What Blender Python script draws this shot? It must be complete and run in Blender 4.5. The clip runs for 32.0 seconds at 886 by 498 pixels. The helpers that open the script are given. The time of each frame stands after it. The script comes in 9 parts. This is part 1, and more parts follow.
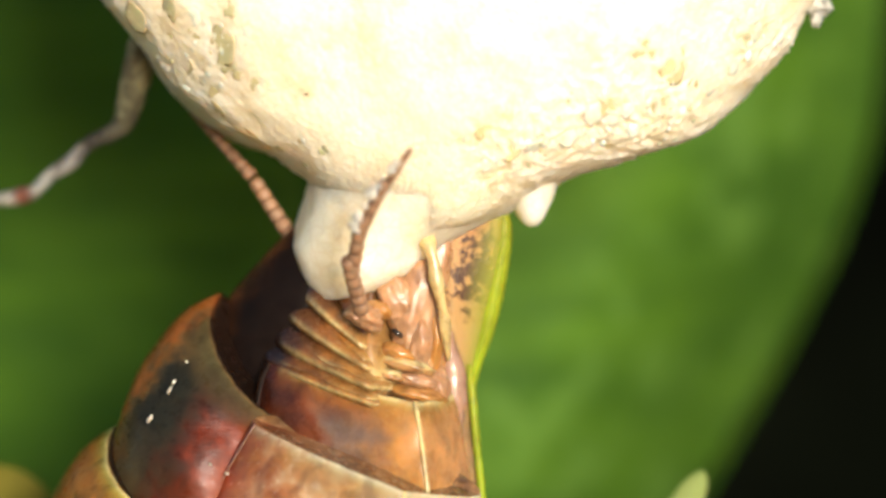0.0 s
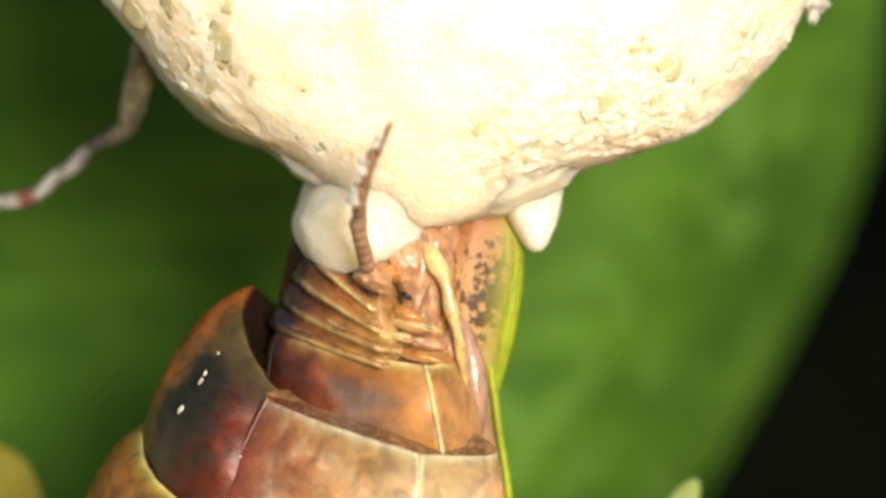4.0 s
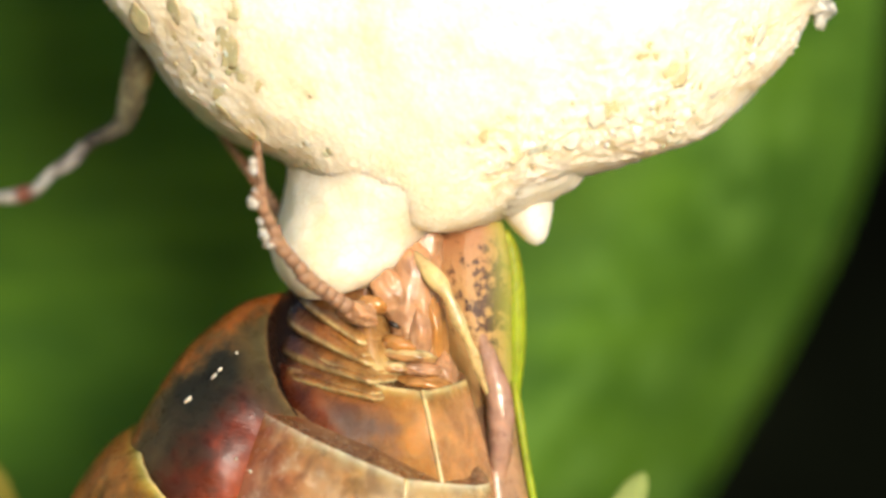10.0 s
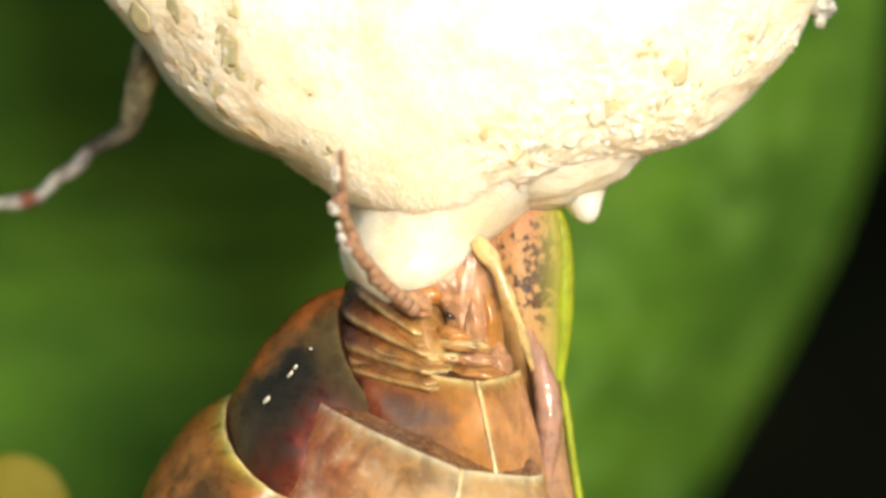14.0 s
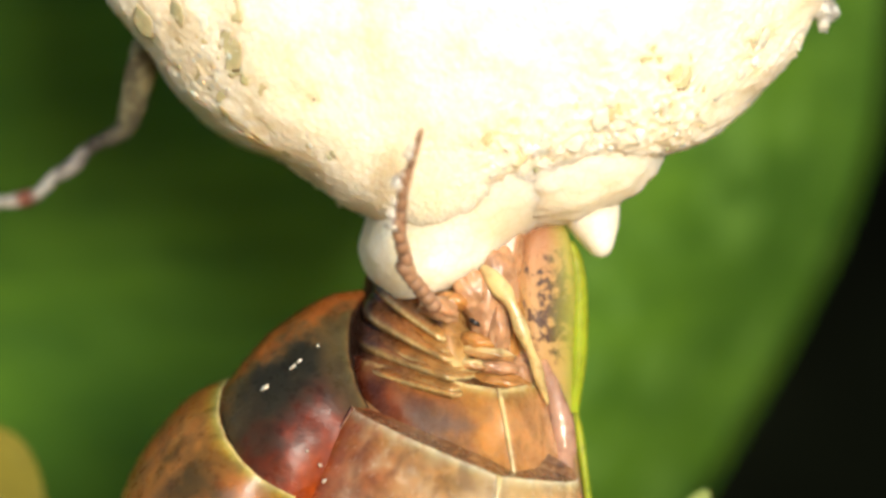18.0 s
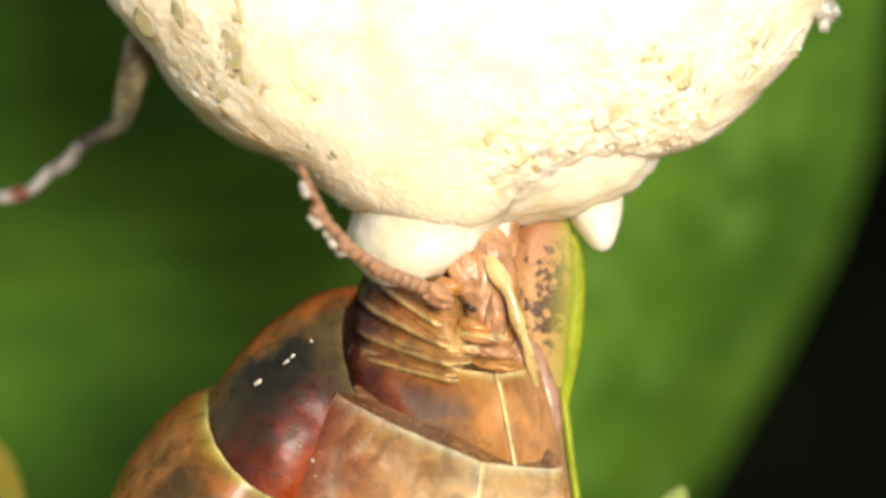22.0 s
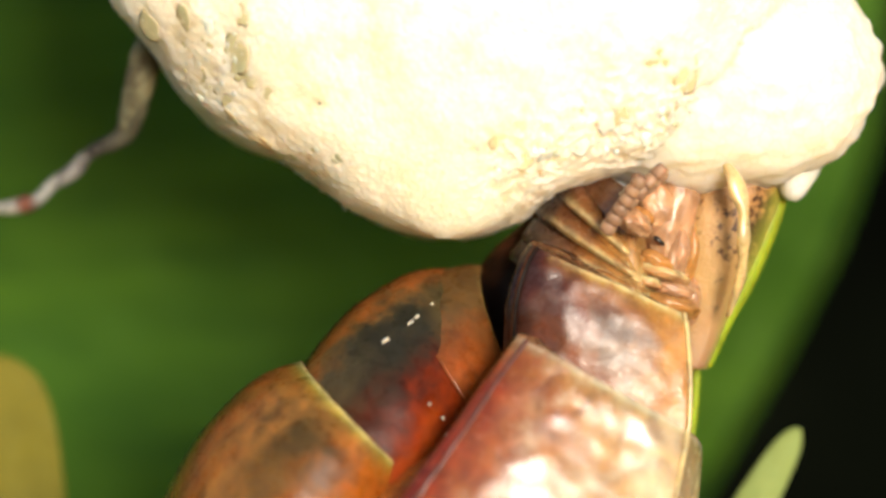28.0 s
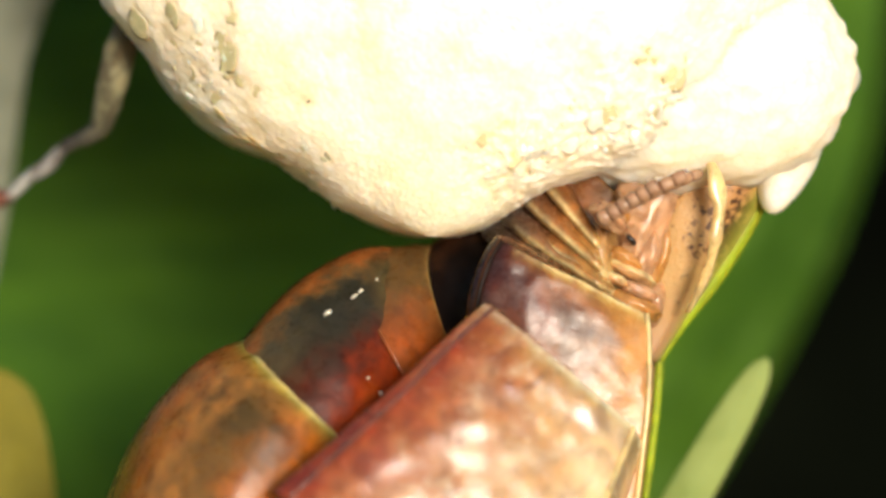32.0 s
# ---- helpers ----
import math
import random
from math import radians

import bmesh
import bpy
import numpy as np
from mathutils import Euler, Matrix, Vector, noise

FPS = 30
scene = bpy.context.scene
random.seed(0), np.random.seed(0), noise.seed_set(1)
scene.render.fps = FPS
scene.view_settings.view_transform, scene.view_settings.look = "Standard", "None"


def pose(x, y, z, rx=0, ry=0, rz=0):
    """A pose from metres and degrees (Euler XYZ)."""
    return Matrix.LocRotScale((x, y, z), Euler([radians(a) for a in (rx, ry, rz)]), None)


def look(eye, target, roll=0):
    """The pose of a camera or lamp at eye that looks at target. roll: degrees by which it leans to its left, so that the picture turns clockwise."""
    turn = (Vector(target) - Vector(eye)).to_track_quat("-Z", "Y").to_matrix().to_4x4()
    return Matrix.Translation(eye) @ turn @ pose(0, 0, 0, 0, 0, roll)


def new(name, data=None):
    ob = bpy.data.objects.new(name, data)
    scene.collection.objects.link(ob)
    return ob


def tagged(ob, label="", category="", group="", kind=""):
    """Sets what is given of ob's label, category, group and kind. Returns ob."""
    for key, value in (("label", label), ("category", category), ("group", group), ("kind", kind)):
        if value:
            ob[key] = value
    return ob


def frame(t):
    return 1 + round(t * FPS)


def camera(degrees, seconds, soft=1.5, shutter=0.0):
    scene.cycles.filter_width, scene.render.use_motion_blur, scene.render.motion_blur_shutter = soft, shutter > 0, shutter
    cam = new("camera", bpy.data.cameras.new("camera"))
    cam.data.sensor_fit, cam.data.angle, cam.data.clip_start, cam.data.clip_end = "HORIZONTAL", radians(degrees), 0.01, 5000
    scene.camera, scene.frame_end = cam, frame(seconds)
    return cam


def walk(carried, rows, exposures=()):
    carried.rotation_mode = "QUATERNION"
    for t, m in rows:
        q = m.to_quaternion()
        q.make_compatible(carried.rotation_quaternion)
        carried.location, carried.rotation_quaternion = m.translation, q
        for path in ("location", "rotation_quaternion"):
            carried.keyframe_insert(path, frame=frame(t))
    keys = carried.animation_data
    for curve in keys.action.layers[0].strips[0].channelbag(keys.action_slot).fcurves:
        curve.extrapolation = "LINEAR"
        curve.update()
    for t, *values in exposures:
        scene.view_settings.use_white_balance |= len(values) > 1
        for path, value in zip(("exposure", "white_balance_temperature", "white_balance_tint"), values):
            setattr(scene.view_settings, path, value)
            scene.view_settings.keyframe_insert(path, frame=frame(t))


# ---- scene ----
# A mantis laying its egg case, close up. Plan units: U metres each, u to the right,
# v downwards, d away from the viewer; the sheet's middle is the world's origin.
U = 1.6e-5
HALF_W, HALF_H = 784, 441
FAR = HALF_W / math.tan(radians(7.0))
cam = camera(14.0, 32.0, soft=3.0)
cam.data.dof.use_dof = True
cam.data.dof.focus_distance = (FAR - 170) * U
cam.data.dof.aperture_fstop = 30.0
EYE = (0.0, -FAR * U, 0.0)
walk(cam, [(0.0, look(EYE, (0, 0, 0))), (32.0, look(EYE, (0, 0, 0)))])

# ---- light ----
SUN_FROM = Vector((0.30, -1.0, 0.14)).normalized()
world = bpy.data.worlds.new("sky")
scene.world = world
world.use_nodes = True
wt = world.node_tree
sky = wt.nodes.new("ShaderNodeTexSky")
sky.sky_type, sky.sun_disc = "NISHITA", False
sky.dust_density, sky.ozone_density = 0.5, 2.0
sky.sun_elevation = math.asin(SUN_FROM.z)
sky.sun_rotation = math.atan2(SUN_FROM.x, SUN_FROM.y)
wt.links.new(sky.outputs["Color"], wt.nodes["Background"].inputs["Color"])
wt.nodes["Background"].inputs["Strength"].default_value = 0.15
sun = new("sun", bpy.data.lights.new("sun", "SUN"))
sun.data.energy, sun.data.angle, sun.data.color = 3.6, radians(18.0), (1.0, 0.925, 0.80)
sun.matrix_world = look(SUN_FROM * 2, (0, 0, 0))
scene.view_settings.exposure = 0.63


# ---- materials ----
class Nodes:
    """A short hand for node trees."""

    def __init__(self, name):
        self.m = bpy.data.materials.new(name)
        self.m.use_nodes = True
        self.t = self.m.node_tree
        self.bsdf = self.t.nodes["Principled BSDF"]
        self.tc = self.add("ShaderNodeTexCoord")

    def add(self, kind, **sockets):
        n = self.t.nodes.new(kind)
        for k, v in sockets.items():
            self.put(n.inputs[k], v)
        return n

    def put(self, socket, v):
        if isinstance(v, bpy.types.NodeSocket):
            self.t.links.new(v, socket)
        else:
            socket.default_value = v

    def coords(self, sx=1000.0, sy=1000.0, sz=1000.0, turn=0.0):
        n = self.add("ShaderNodeMapping", Vector=self.tc.outputs["Object"])
        n.inputs["Scale"].default_value = (sx, sy, sz)
        n.inputs["Rotation"].default_value = (0, radians(turn), 0)
        return n.outputs["Vector"]

    def noise(self, vec, scale, detail=4.0, rough=0.55, distortion=0.0):
        n = self.add("ShaderNodeTexNoise", Vector=vec, Scale=scale, Detail=detail, Roughness=rough, Distortion=distortion)
        return n.outputs["Fac"]

    def cells(self, vec, scale, feature="F1"):
        n = self.add("ShaderNodeTexVoronoi", Vector=vec, Scale=scale)
        n.feature = feature
        return n.outputs["Distance"]

    def ramp(self, fac, *stops, ease="LINEAR"):
        n = self.add("ShaderNodeValToRGB", Fac=fac)
        n.color_ramp.interpolation = ease
        e = n.color_ramp.elements
        while len(e) < len(stops):
            e.new(0.5)
        for el, (p, c) in zip(e, stops):
            el.position = p
            el.color = c if len(c) == 4 else (*c, 1)
        return n

    def mix(self, fac, a, b, kind="MIX"):
        n = self.t.nodes.new("ShaderNodeMix")
        n.data_type, n.blend_type = "RGBA", kind
        self.put(n.inputs["Factor"], fac)
        for k, v in (("A", a), ("B", b)):
            s = [i for i in n.inputs if i.name == k and i.type == "RGBA"][0]
            self.put(s, v if isinstance(v, bpy.types.NodeSocket) or len(v) == 4 else (*v, 1))
        return [o for o in n.outputs if o.type == "RGBA"][0]

    def math(self, op, a, b=0.0):
        n = self.t.nodes.new("ShaderNodeMath")
        n.operation = op
        self.put(n.inputs[0], a)
        self.put(n.inputs[1], b)
        return n.outputs[0]

    def bump(self, height, distance, strength=1.0):
        n = self.add("ShaderNodeBump", Height=height, Distance=distance, Strength=strength)
        self.put(self.bsdf.inputs["Normal"], n.outputs["Normal"])

    def done(self, colour, rough, **more):
        self.put(self.bsdf.inputs["Base Color"], colour if isinstance(colour, bpy.types.NodeSocket) or len(colour) == 4 else (*colour, 1))
        self.put(self.bsdf.inputs["Roughness"], rough)
        for k, v in more.items():
            self.put(self.bsdf.inputs[k.replace("_", " ")], v)
        return self.m


def chitin(name, around, along, rough=0.3, blotch=0.35, grain=14.0, coat=0.35, spec=0.5, depth=0.68, patch=None, web=None, streak=0.0, fade=None, edge=0.0, wet=0.22, inner_shade=None):
    """Skin of the abdomen: colours around the body, bands along it (with their cover), a pigment patch, a pale web, blotches and
    fine wrinkles. patch: (u0, u1, v0, v1, colour, cover); web: (cover, colour, scale)."""
    n = Nodes(name)
    vec = n.coords()
    warp = n.math("MULTIPLY", n.math("SUBTRACT", n.noise(vec, 1.1, 5), 0.5), 0.16)
    sep = n.add("ShaderNodeSeparateXYZ", Vector=n.tc.outputs["UV"])
    u = n.math("ADD", sep.outputs["X"], warp)
    base = n.ramp(u, *around)
    warp2 = n.math("MULTIPLY", n.math("SUBTRACT", n.noise(vec, 2.2, 4), 0.5), 0.045)
    v = n.math("ADD", sep.outputs["Y"], warp2)
    col = base.outputs["Color"]
    if web:
        cover, shade, scale = web
        bent = n.add("ShaderNodeVectorMath", **{})
        bent.operation = "ADD"
        wob = n.add("ShaderNodeTexNoise", Vector=vec, Scale=1.2, Detail=3.0)
        n.put(bent.inputs[0], vec)
        n.put(bent.inputs[1], wob.outputs["Color"])
        net = n.ramp(n.cells(bent.outputs[0], scale, "DISTANCE_TO_EDGE"), (0.0, (1, 1, 1)), (0.20, (0.25, 0.25, 0.25)), (0.4, (0, 0, 0)), ease="EASE")
        some = n.ramp(n.noise(vec, 0.8, 3), (0.40, (0, 0, 0)), (0.56, (1, 1, 1)))
        inner = n.ramp(sep.outputs["X"], (0.08, (0, 0, 0)), (0.16, (1, 1, 1)), (0.45, (1, 1, 1)), (0.5, (0, 0, 0)))
        f = n.math("MULTIPLY", n.math("MULTIPLY", net.outputs["Color"], some.outputs["Color"]), n.math("MULTIPLY", inner.outputs["Color"], cover))
        col = n.mix(f, col, shade)
    if streak:
        lines = n.noise(n.coords(2200, 900, 420, -25), 1.6, 4, 0.6)
        tone = n.ramp(lines, (0.36, (0.45, 0.42, 0.4)), (0.5, (1, 1, 1)), (0.66, (1.7, 1.6, 1.3)))
        col = n.mix(streak, col, tone.outputs["Color"], "MULTIPLY")
    if patch:
        u0, u1, v0, v1, shade = patch[:5]
        strength = patch[5] if len(patch) > 5 else 1.0
        fu = n.ramp(u, (max(0, u0 - 0.03), (0, 0, 0)), (u0 + 0.02, (1, 1, 1)), (u1 - 0.03, (1, 1, 1)), (u1 + 0.05, (0, 0, 0)))
        fv = n.ramp(v, (max(0, v0 - 0.08), (0, 0, 0)), (v0 + 0.06, (1, 1, 1)), (v1 - 0.05, (1, 1, 1)), (v1 + 0.08, (0, 0, 0)))
        col = n.mix(n.math("MULTIPLY", strength, n.math("MULTIPLY", fu.outputs["Color"], fv.outputs["Color"])), col, shade)
    band = n.ramp(v, *along)
    cover = band.outputs["Alpha"]
    if edge:
        # the outer border keeps its orange: light through the skin, painted into the ramp
        rim = n.ramp(u, (edge, (0.15, 0.15, 0.15)), (edge + 0.05, (1, 1, 1)))
        cover = n.math("MULTIPLY", cover, rim.outputs["Color"])
    if fade is not None:
        # the bands are broken, and run out where the skin is dark
        out = n.ramp(u, (0.09, (fade, fade, fade)), (0.23, (1, 1, 1)))
        gaps = n.ramp(n.noise(vec, 3.0, 4, 0.6), (0.34, (0.5, 0.5, 0.5)), (0.50, (1, 1, 1)))
        cover = n.math("MULTIPLY", cover, n.math("MULTIPLY", out.outputs["Color"], gaps.outputs["Color"]))
    col = n.mix(cover, col, band.outputs["Color"])
    blot = n.ramp(n.noise(vec, 1.5, 4, 0.5, 0.8), (0.32, (0.35, 0.3, 0.3)), (0.5, (1, 1, 1)), (0.68, (1.5, 1.35, 1.15)))
    col = n.mix(blotch, col, blot.outputs["Color"], "MULTIPLY")
    col = n.mix(1.0, col, (depth, depth * 0.97, depth * 0.85), "MULTIPLY")
    # shade painted into the colour within the rim and over the plate's back
    if inner_shade:
        hollow = n.ramp(sep.outputs["Y"], (inner_shade - 0.004, (0, 0, 0)), (inner_shade + 0.006, (1, 1, 1)))
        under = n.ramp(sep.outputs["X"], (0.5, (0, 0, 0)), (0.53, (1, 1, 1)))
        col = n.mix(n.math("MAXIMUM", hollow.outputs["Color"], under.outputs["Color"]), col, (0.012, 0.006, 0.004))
    wrinkle = n.noise(n.coords(1000, 1000, 2600), grain * 0.35, 5, 0.6)
    n.bump(n.math("ADD", wrinkle, n.math("MULTIPLY", n.noise(vec, grain), 0.2)), 0.00006, 0.22)
    gloss = n.ramp(n.noise(vec, 3.2, 3), (0.35, (rough * 0.7,) * 3), (0.7, (rough * 1.6,) * 3))
    m = n.done(col, gloss.outputs["Color"], Subsurface_Weight=0.25, Subsurface_Scale=0.0005, Coat_Weight=coat, Coat_Roughness=wet, Specular_IOR_Level=spec)
    n.bsdf.inputs["Subsurface Radius"].default_value = (1.0, 0.45, 0.25)
    return m


def foam_material(name, colour, fine=1.0, hollow=0.0):
    """Dried froth: fine cells in relief, some of them hollow and olive where the froth is coarse."""
    n = Nodes(name)
    vec = n.coords()
    big = n.cells(vec, 1.9 * fine)
    small = n.cells(vec, 5.5 * fine)
    tiny = n.noise(vec, 16 * fine, 3)
    h = n.math("ADD", n.math("MULTIPLY", big, -0.6), n.math("ADD", n.math("MULTIPLY", small, -0.4), n.math("MULTIPLY", tiny, 0.12)))
    tint = n.ramp(n.noise(vec, 0.6, 5, 0.6), (0.34, tuple(c * f for c, f in zip(colour, (0.91, 0.86, 0.75)))), (0.58, colour))
    cell = n.ramp(n.cells(vec, 3.0 * fine, "DISTANCE_TO_EDGE"), (0.0, (0.90, 0.84, 0.72)), (0.10, (1, 1, 1)))
    col = n.mix(0.5, tint.outputs["Color"], cell.outputs["Color"], "MULTIPLY")
    if hollow:
        pores = n.add("ShaderNodeTexVoronoi", Vector=vec, Scale=1.5)
        lone = n.add("ShaderNodeSeparateColor", Color=pores.outputs["Color"])
        pick = n.ramp(lone.outputs[0], (0.52, (0, 0, 0)), (0.60, (1, 1, 1)))
        disc = n.ramp(pores.outputs["Distance"], (0.24, (1, 1, 1)), (0.40, (0, 0, 0)))
        side = n.add("ShaderNodeSeparateXYZ", Vector=vec)
        coarse = n.ramp(n.math("ADD", n.math("MULTIPLY", n.noise(vec, 0.35, 2), 0.9), n.math("MULTIPLY", side.outputs["X"], -0.055)), (0.60, (0, 0, 0)), (0.76, (1, 1, 1)))
        f = n.math("MULTIPLY", n.math("MULTIPLY", pick.outputs["Color"], disc.outputs["Color"]), coarse.outputs["Color"])
        col = n.mix(n.math("MULTIPLY", f, hollow), col, (0.54, 0.41, 0.19))
        h = n.math("SUBTRACT", h, n.math("MULTIPLY", f, 0.5))
    n.bump(h, 0.00012, 0.35)
    m = n.done(col, 0.5, Subsurface_Weight=0.85, Subsurface_Scale=0.002, Coat_Weight=0.06, Coat_Roughness=0.25)
    n.bsdf.inputs["Subsurface Radius"].default_value = (1.0, 0.9, 0.72)
    return m


FOAM = foam_material("egg_foam", (0.91, 0.82, 0.645), 1.0, 0.3)
FOAM_FRESH = foam_material("fresh_foam", (0.91, 0.82, 0.655), 0.9)


def bubble_material(name, colour, rough=0.3, coat=0.15):
    n = Nodes(name)
    vec = n.coords()
    n.bump(n.noise(vec, 9, 3), 0.00003, 0.4)
    tone = n.ramp(n.noise(vec, 3, 4), (0.35, tuple(c * 0.75 for c in colour)), (0.65, colour))
    m = n.done(tone.outputs["Color"], rough, Subsurface_Weight=0.3, Subsurface_Scale=0.0005, Coat_Weight=coat, Coat_Roughness=0.08)
    return m


BUBBLE_CREAM = bubble_material("bubble_skin", (0.88, 0.80, 0.65))
BUBBLE_CLEAR = bubble_material("bubble_wet", (0.92, 0.89, 0.80))
BUBBLE_TAN = bubble_material("bubble_tan", (0.66, 0.57, 0.36))
BLACK_MARK = bubble_material("black_mark", (0.010, 0.007, 0.006))
BUBBLE_OLIVE = bubble_material("bubble_hollow", (0.70, 0.54, 0.29), 0.7, 0.0)

# back plate ramps start orange: rim light through the border, put into the colour
TERGITE_LOW = chitin("tergite_orange", ((0.0, (0.24, 0.055, 0.012)), (0.05, (0.26, 0.085, 0.018)), (0.11, (0.24, 0.11, 0.03)), (0.17, (0.11, 0.058, 0.016)), (0.24, (0.22, 0.070, 0.010)), (0.36, (0.22, 0.055, 0.006)), (0.5, (0.24, 0.07, 0.008))),
                     ((0.0, (0.2, 0.08, 0.02, 0.0)), (0.68, (0.20, 0.09, 0.015, 0.0)), (0.80, (0.21, 0.095, 0.016, 0.4)), (0.88, (0.22, 0.15, 0.025, 0.75)), (0.925, (0.27, 0.235, 0.06, 1)), (0.950, (0.44, 0.38, 0.18, 1)), (0.965, (0.16, 0.09, 0.03, 1)), (1.0, (0.06, 0.03, 0.01, 1))), rough=0.3, streak=0.3, blotch=0.5, coat=0.10, spec=0.25, depth=1.0, inner_shade=0.9615,
                     patch=(0.14, 0.23, 0.46, 0.66, (0.045, 0.030, 0.010), 0.9))
# the stops past the rim put the hollow's shade into the colour
TERGITE_RED = chitin("tergite_dark_red", ((0.0, (0.26, 0.075, 0.016)), (0.05, (0.24, 0.075, 0.018)), (0.08, (0.12, 0.065, 0.024)), (0.11, (0.055, 0.045, 0.026)), (0.17, (0.035, 0.024, 0.014)), (0.22, (0.06, 0.010, 0.004)), (0.27, (0.15, 0.020, 0.004)), (0.35, (0.27, 0.050, 0.007)), (0.5, (0.30, 0.08, 0.014))),
                     ((0.0, (0.2, 0.05, 0.01, 0.0)), (0.62, (0.06, 0.04, 0.018, 0.0)), (0.75, (0.050, 0.038, 0.018, 0.65)), (0.86, (0.050, 0.042, 0.020, 0.85)), (0.925, (0.075, 0.062, 0.028, 0.9)), (0.944, (0.11, 0.070, 0.028, 0.95)), (0.960, (0.02, 0.010, 0.006, 1)), (1.0, (0.006, 0.004, 0.003, 1))), rough=0.30, coat=0.08, spec=0.12, streak=0.2, blotch=0.45, depth=1.0, edge=0.03, inner_shade=0.972,
                     patch=(0.098, 0.188, 0.36, 0.72, (0.012, 0.013, 0.011), 0.92))
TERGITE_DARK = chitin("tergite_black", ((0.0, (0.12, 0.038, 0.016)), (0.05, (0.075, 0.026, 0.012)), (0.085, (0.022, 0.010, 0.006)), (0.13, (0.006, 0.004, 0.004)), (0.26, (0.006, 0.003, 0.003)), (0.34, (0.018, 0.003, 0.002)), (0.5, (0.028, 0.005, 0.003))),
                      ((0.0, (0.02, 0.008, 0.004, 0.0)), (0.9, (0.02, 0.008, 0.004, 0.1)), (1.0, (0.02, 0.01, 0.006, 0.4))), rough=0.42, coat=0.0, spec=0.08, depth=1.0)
STERNITE_PALE = chitin("sternite_pale", ((0.0, (0.17, 0.020, 0.006)), (0.05, (0.19, 0.030, 0.009)), (0.10, (0.22, 0.060, 0.018)), (0.17, (0.27, 0.11, 0.034)), (0.25, (0.36, 0.21, 0.095)), (0.33, (0.50, 0.37, 0.22)), (0.40, (0.52, 0.36, 0.23)), (0.5, (0.46, 0.25, 0.14))),
                       ((0.0, (0.2, 0.08, 0.02, 0.0)), (0.56, (0.22, 0.12, 0.03, 0.0)), (0.70, (0.20, 0.11, 0.028, 0.4)), (0.80, (0.25, 0.17, 0.06, 0.6)), (0.87, (0.36, 0.30, 0.17, 0.85)), (0.905, (0.40, 0.36, 0.24, 0.95)), (0.955, (0.52, 0.49, 0.40, 1)), (0.97, (0.24, 0.15, 0.07, 1)), (1.0, (0.16, 0.08, 0.04, 1))), rough=0.2, blotch=0.5, coat=0.45, wet=0.25, depth=1.0, fade=0.5, web=(0.6, (0.50, 0.40, 0.30), 0.5))
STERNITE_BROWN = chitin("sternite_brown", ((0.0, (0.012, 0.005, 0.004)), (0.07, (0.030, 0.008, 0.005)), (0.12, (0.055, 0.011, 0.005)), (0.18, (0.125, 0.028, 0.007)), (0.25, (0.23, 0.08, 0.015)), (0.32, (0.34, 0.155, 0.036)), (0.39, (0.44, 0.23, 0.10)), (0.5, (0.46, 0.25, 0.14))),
                        ((0.0, (0.2, 0.06, 0.015, 0.0)), (0.70, (0.17, 0.08, 0.02, 0.15)), (0.82, (0.22, 0.13, 0.035, 0.55)), (0.885, (0.32, 0.23, 0.08, 0.85)), (0.935, (0.50, 0.43, 0.24, 0.95)), (0.955, (0.14, 0.07, 0.03, 0.95)), (1.0, (0.05, 0.02, 0.01, 0.95))), rough=0.26, blotch=0.4, coat=0.08, wet=0.3, spec=0.35, streak=0.1, depth=1.0, fade=0.0,
                        patch=(0.20, 0.29, 0.42, 0.66, (0.11, 0.09, 0.095), 0.8))
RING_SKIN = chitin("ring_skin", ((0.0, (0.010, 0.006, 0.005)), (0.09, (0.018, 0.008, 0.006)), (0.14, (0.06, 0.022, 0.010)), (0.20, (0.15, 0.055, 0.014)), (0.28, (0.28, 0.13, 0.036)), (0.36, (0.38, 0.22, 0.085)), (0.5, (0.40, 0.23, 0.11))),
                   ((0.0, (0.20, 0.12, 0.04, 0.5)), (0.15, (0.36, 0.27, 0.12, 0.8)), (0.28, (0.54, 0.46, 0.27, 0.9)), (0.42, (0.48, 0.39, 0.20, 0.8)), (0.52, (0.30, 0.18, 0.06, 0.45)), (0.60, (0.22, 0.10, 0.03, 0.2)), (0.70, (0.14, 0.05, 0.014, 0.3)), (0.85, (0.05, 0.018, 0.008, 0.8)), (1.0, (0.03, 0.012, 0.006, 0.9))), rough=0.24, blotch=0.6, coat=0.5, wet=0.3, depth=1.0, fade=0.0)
FLESH = chitin("valve_flesh", ((0.0, (0.40, 0.22, 0.13)), (0.25, (0.54, 0.37, 0.27)), (0.5, (0.40, 0.22, 0.13))), ((0.0, (0.30, 0.14, 0.05, 0.4)), (0.5, (0.3, 0.2, 0.14, 0.0)), (1.0, (0.34, 0.22, 0.13, 0.5))), rough=0.32, blotch=0.5, coat=0.15, depth=1.0)
AMBER = chitin("valve_amber", ((0.0, (0.36, 0.17, 0.05)), (0.25, (0.46, 0.26, 0.10)), (0.5, (0.36, 0.17, 0.05))), ((0.0, (0.24, 0.09, 0.03, 0.4)), (0.5, (0.3, 0.18, 0.1, 0.0)), (1.0, (0.32, 0.21, 0.12, 0.3))), rough=0.16, blotch=0.45, coat=0.6, depth=1.0)
FLANK_PINK = chitin("flank_pink", ((0.0, (0.36, 0.20, 0.12)), (0.24, (0.36, 0.21, 0.14)), (0.36, (0.33, 0.20, 0.13)), (0.43, (0.30, 0.22, 0.09)), (0.5, (0.20, 0.24, 0.03))), ((0.0, (0.30, 0.15, 0.06, 0.5)), (0.4, (0.28, 0.15, 0.07, 0.1)), (1.0, (0.30, 0.20, 0.14, 0.3))), blotch=0.45, depth=1.0)
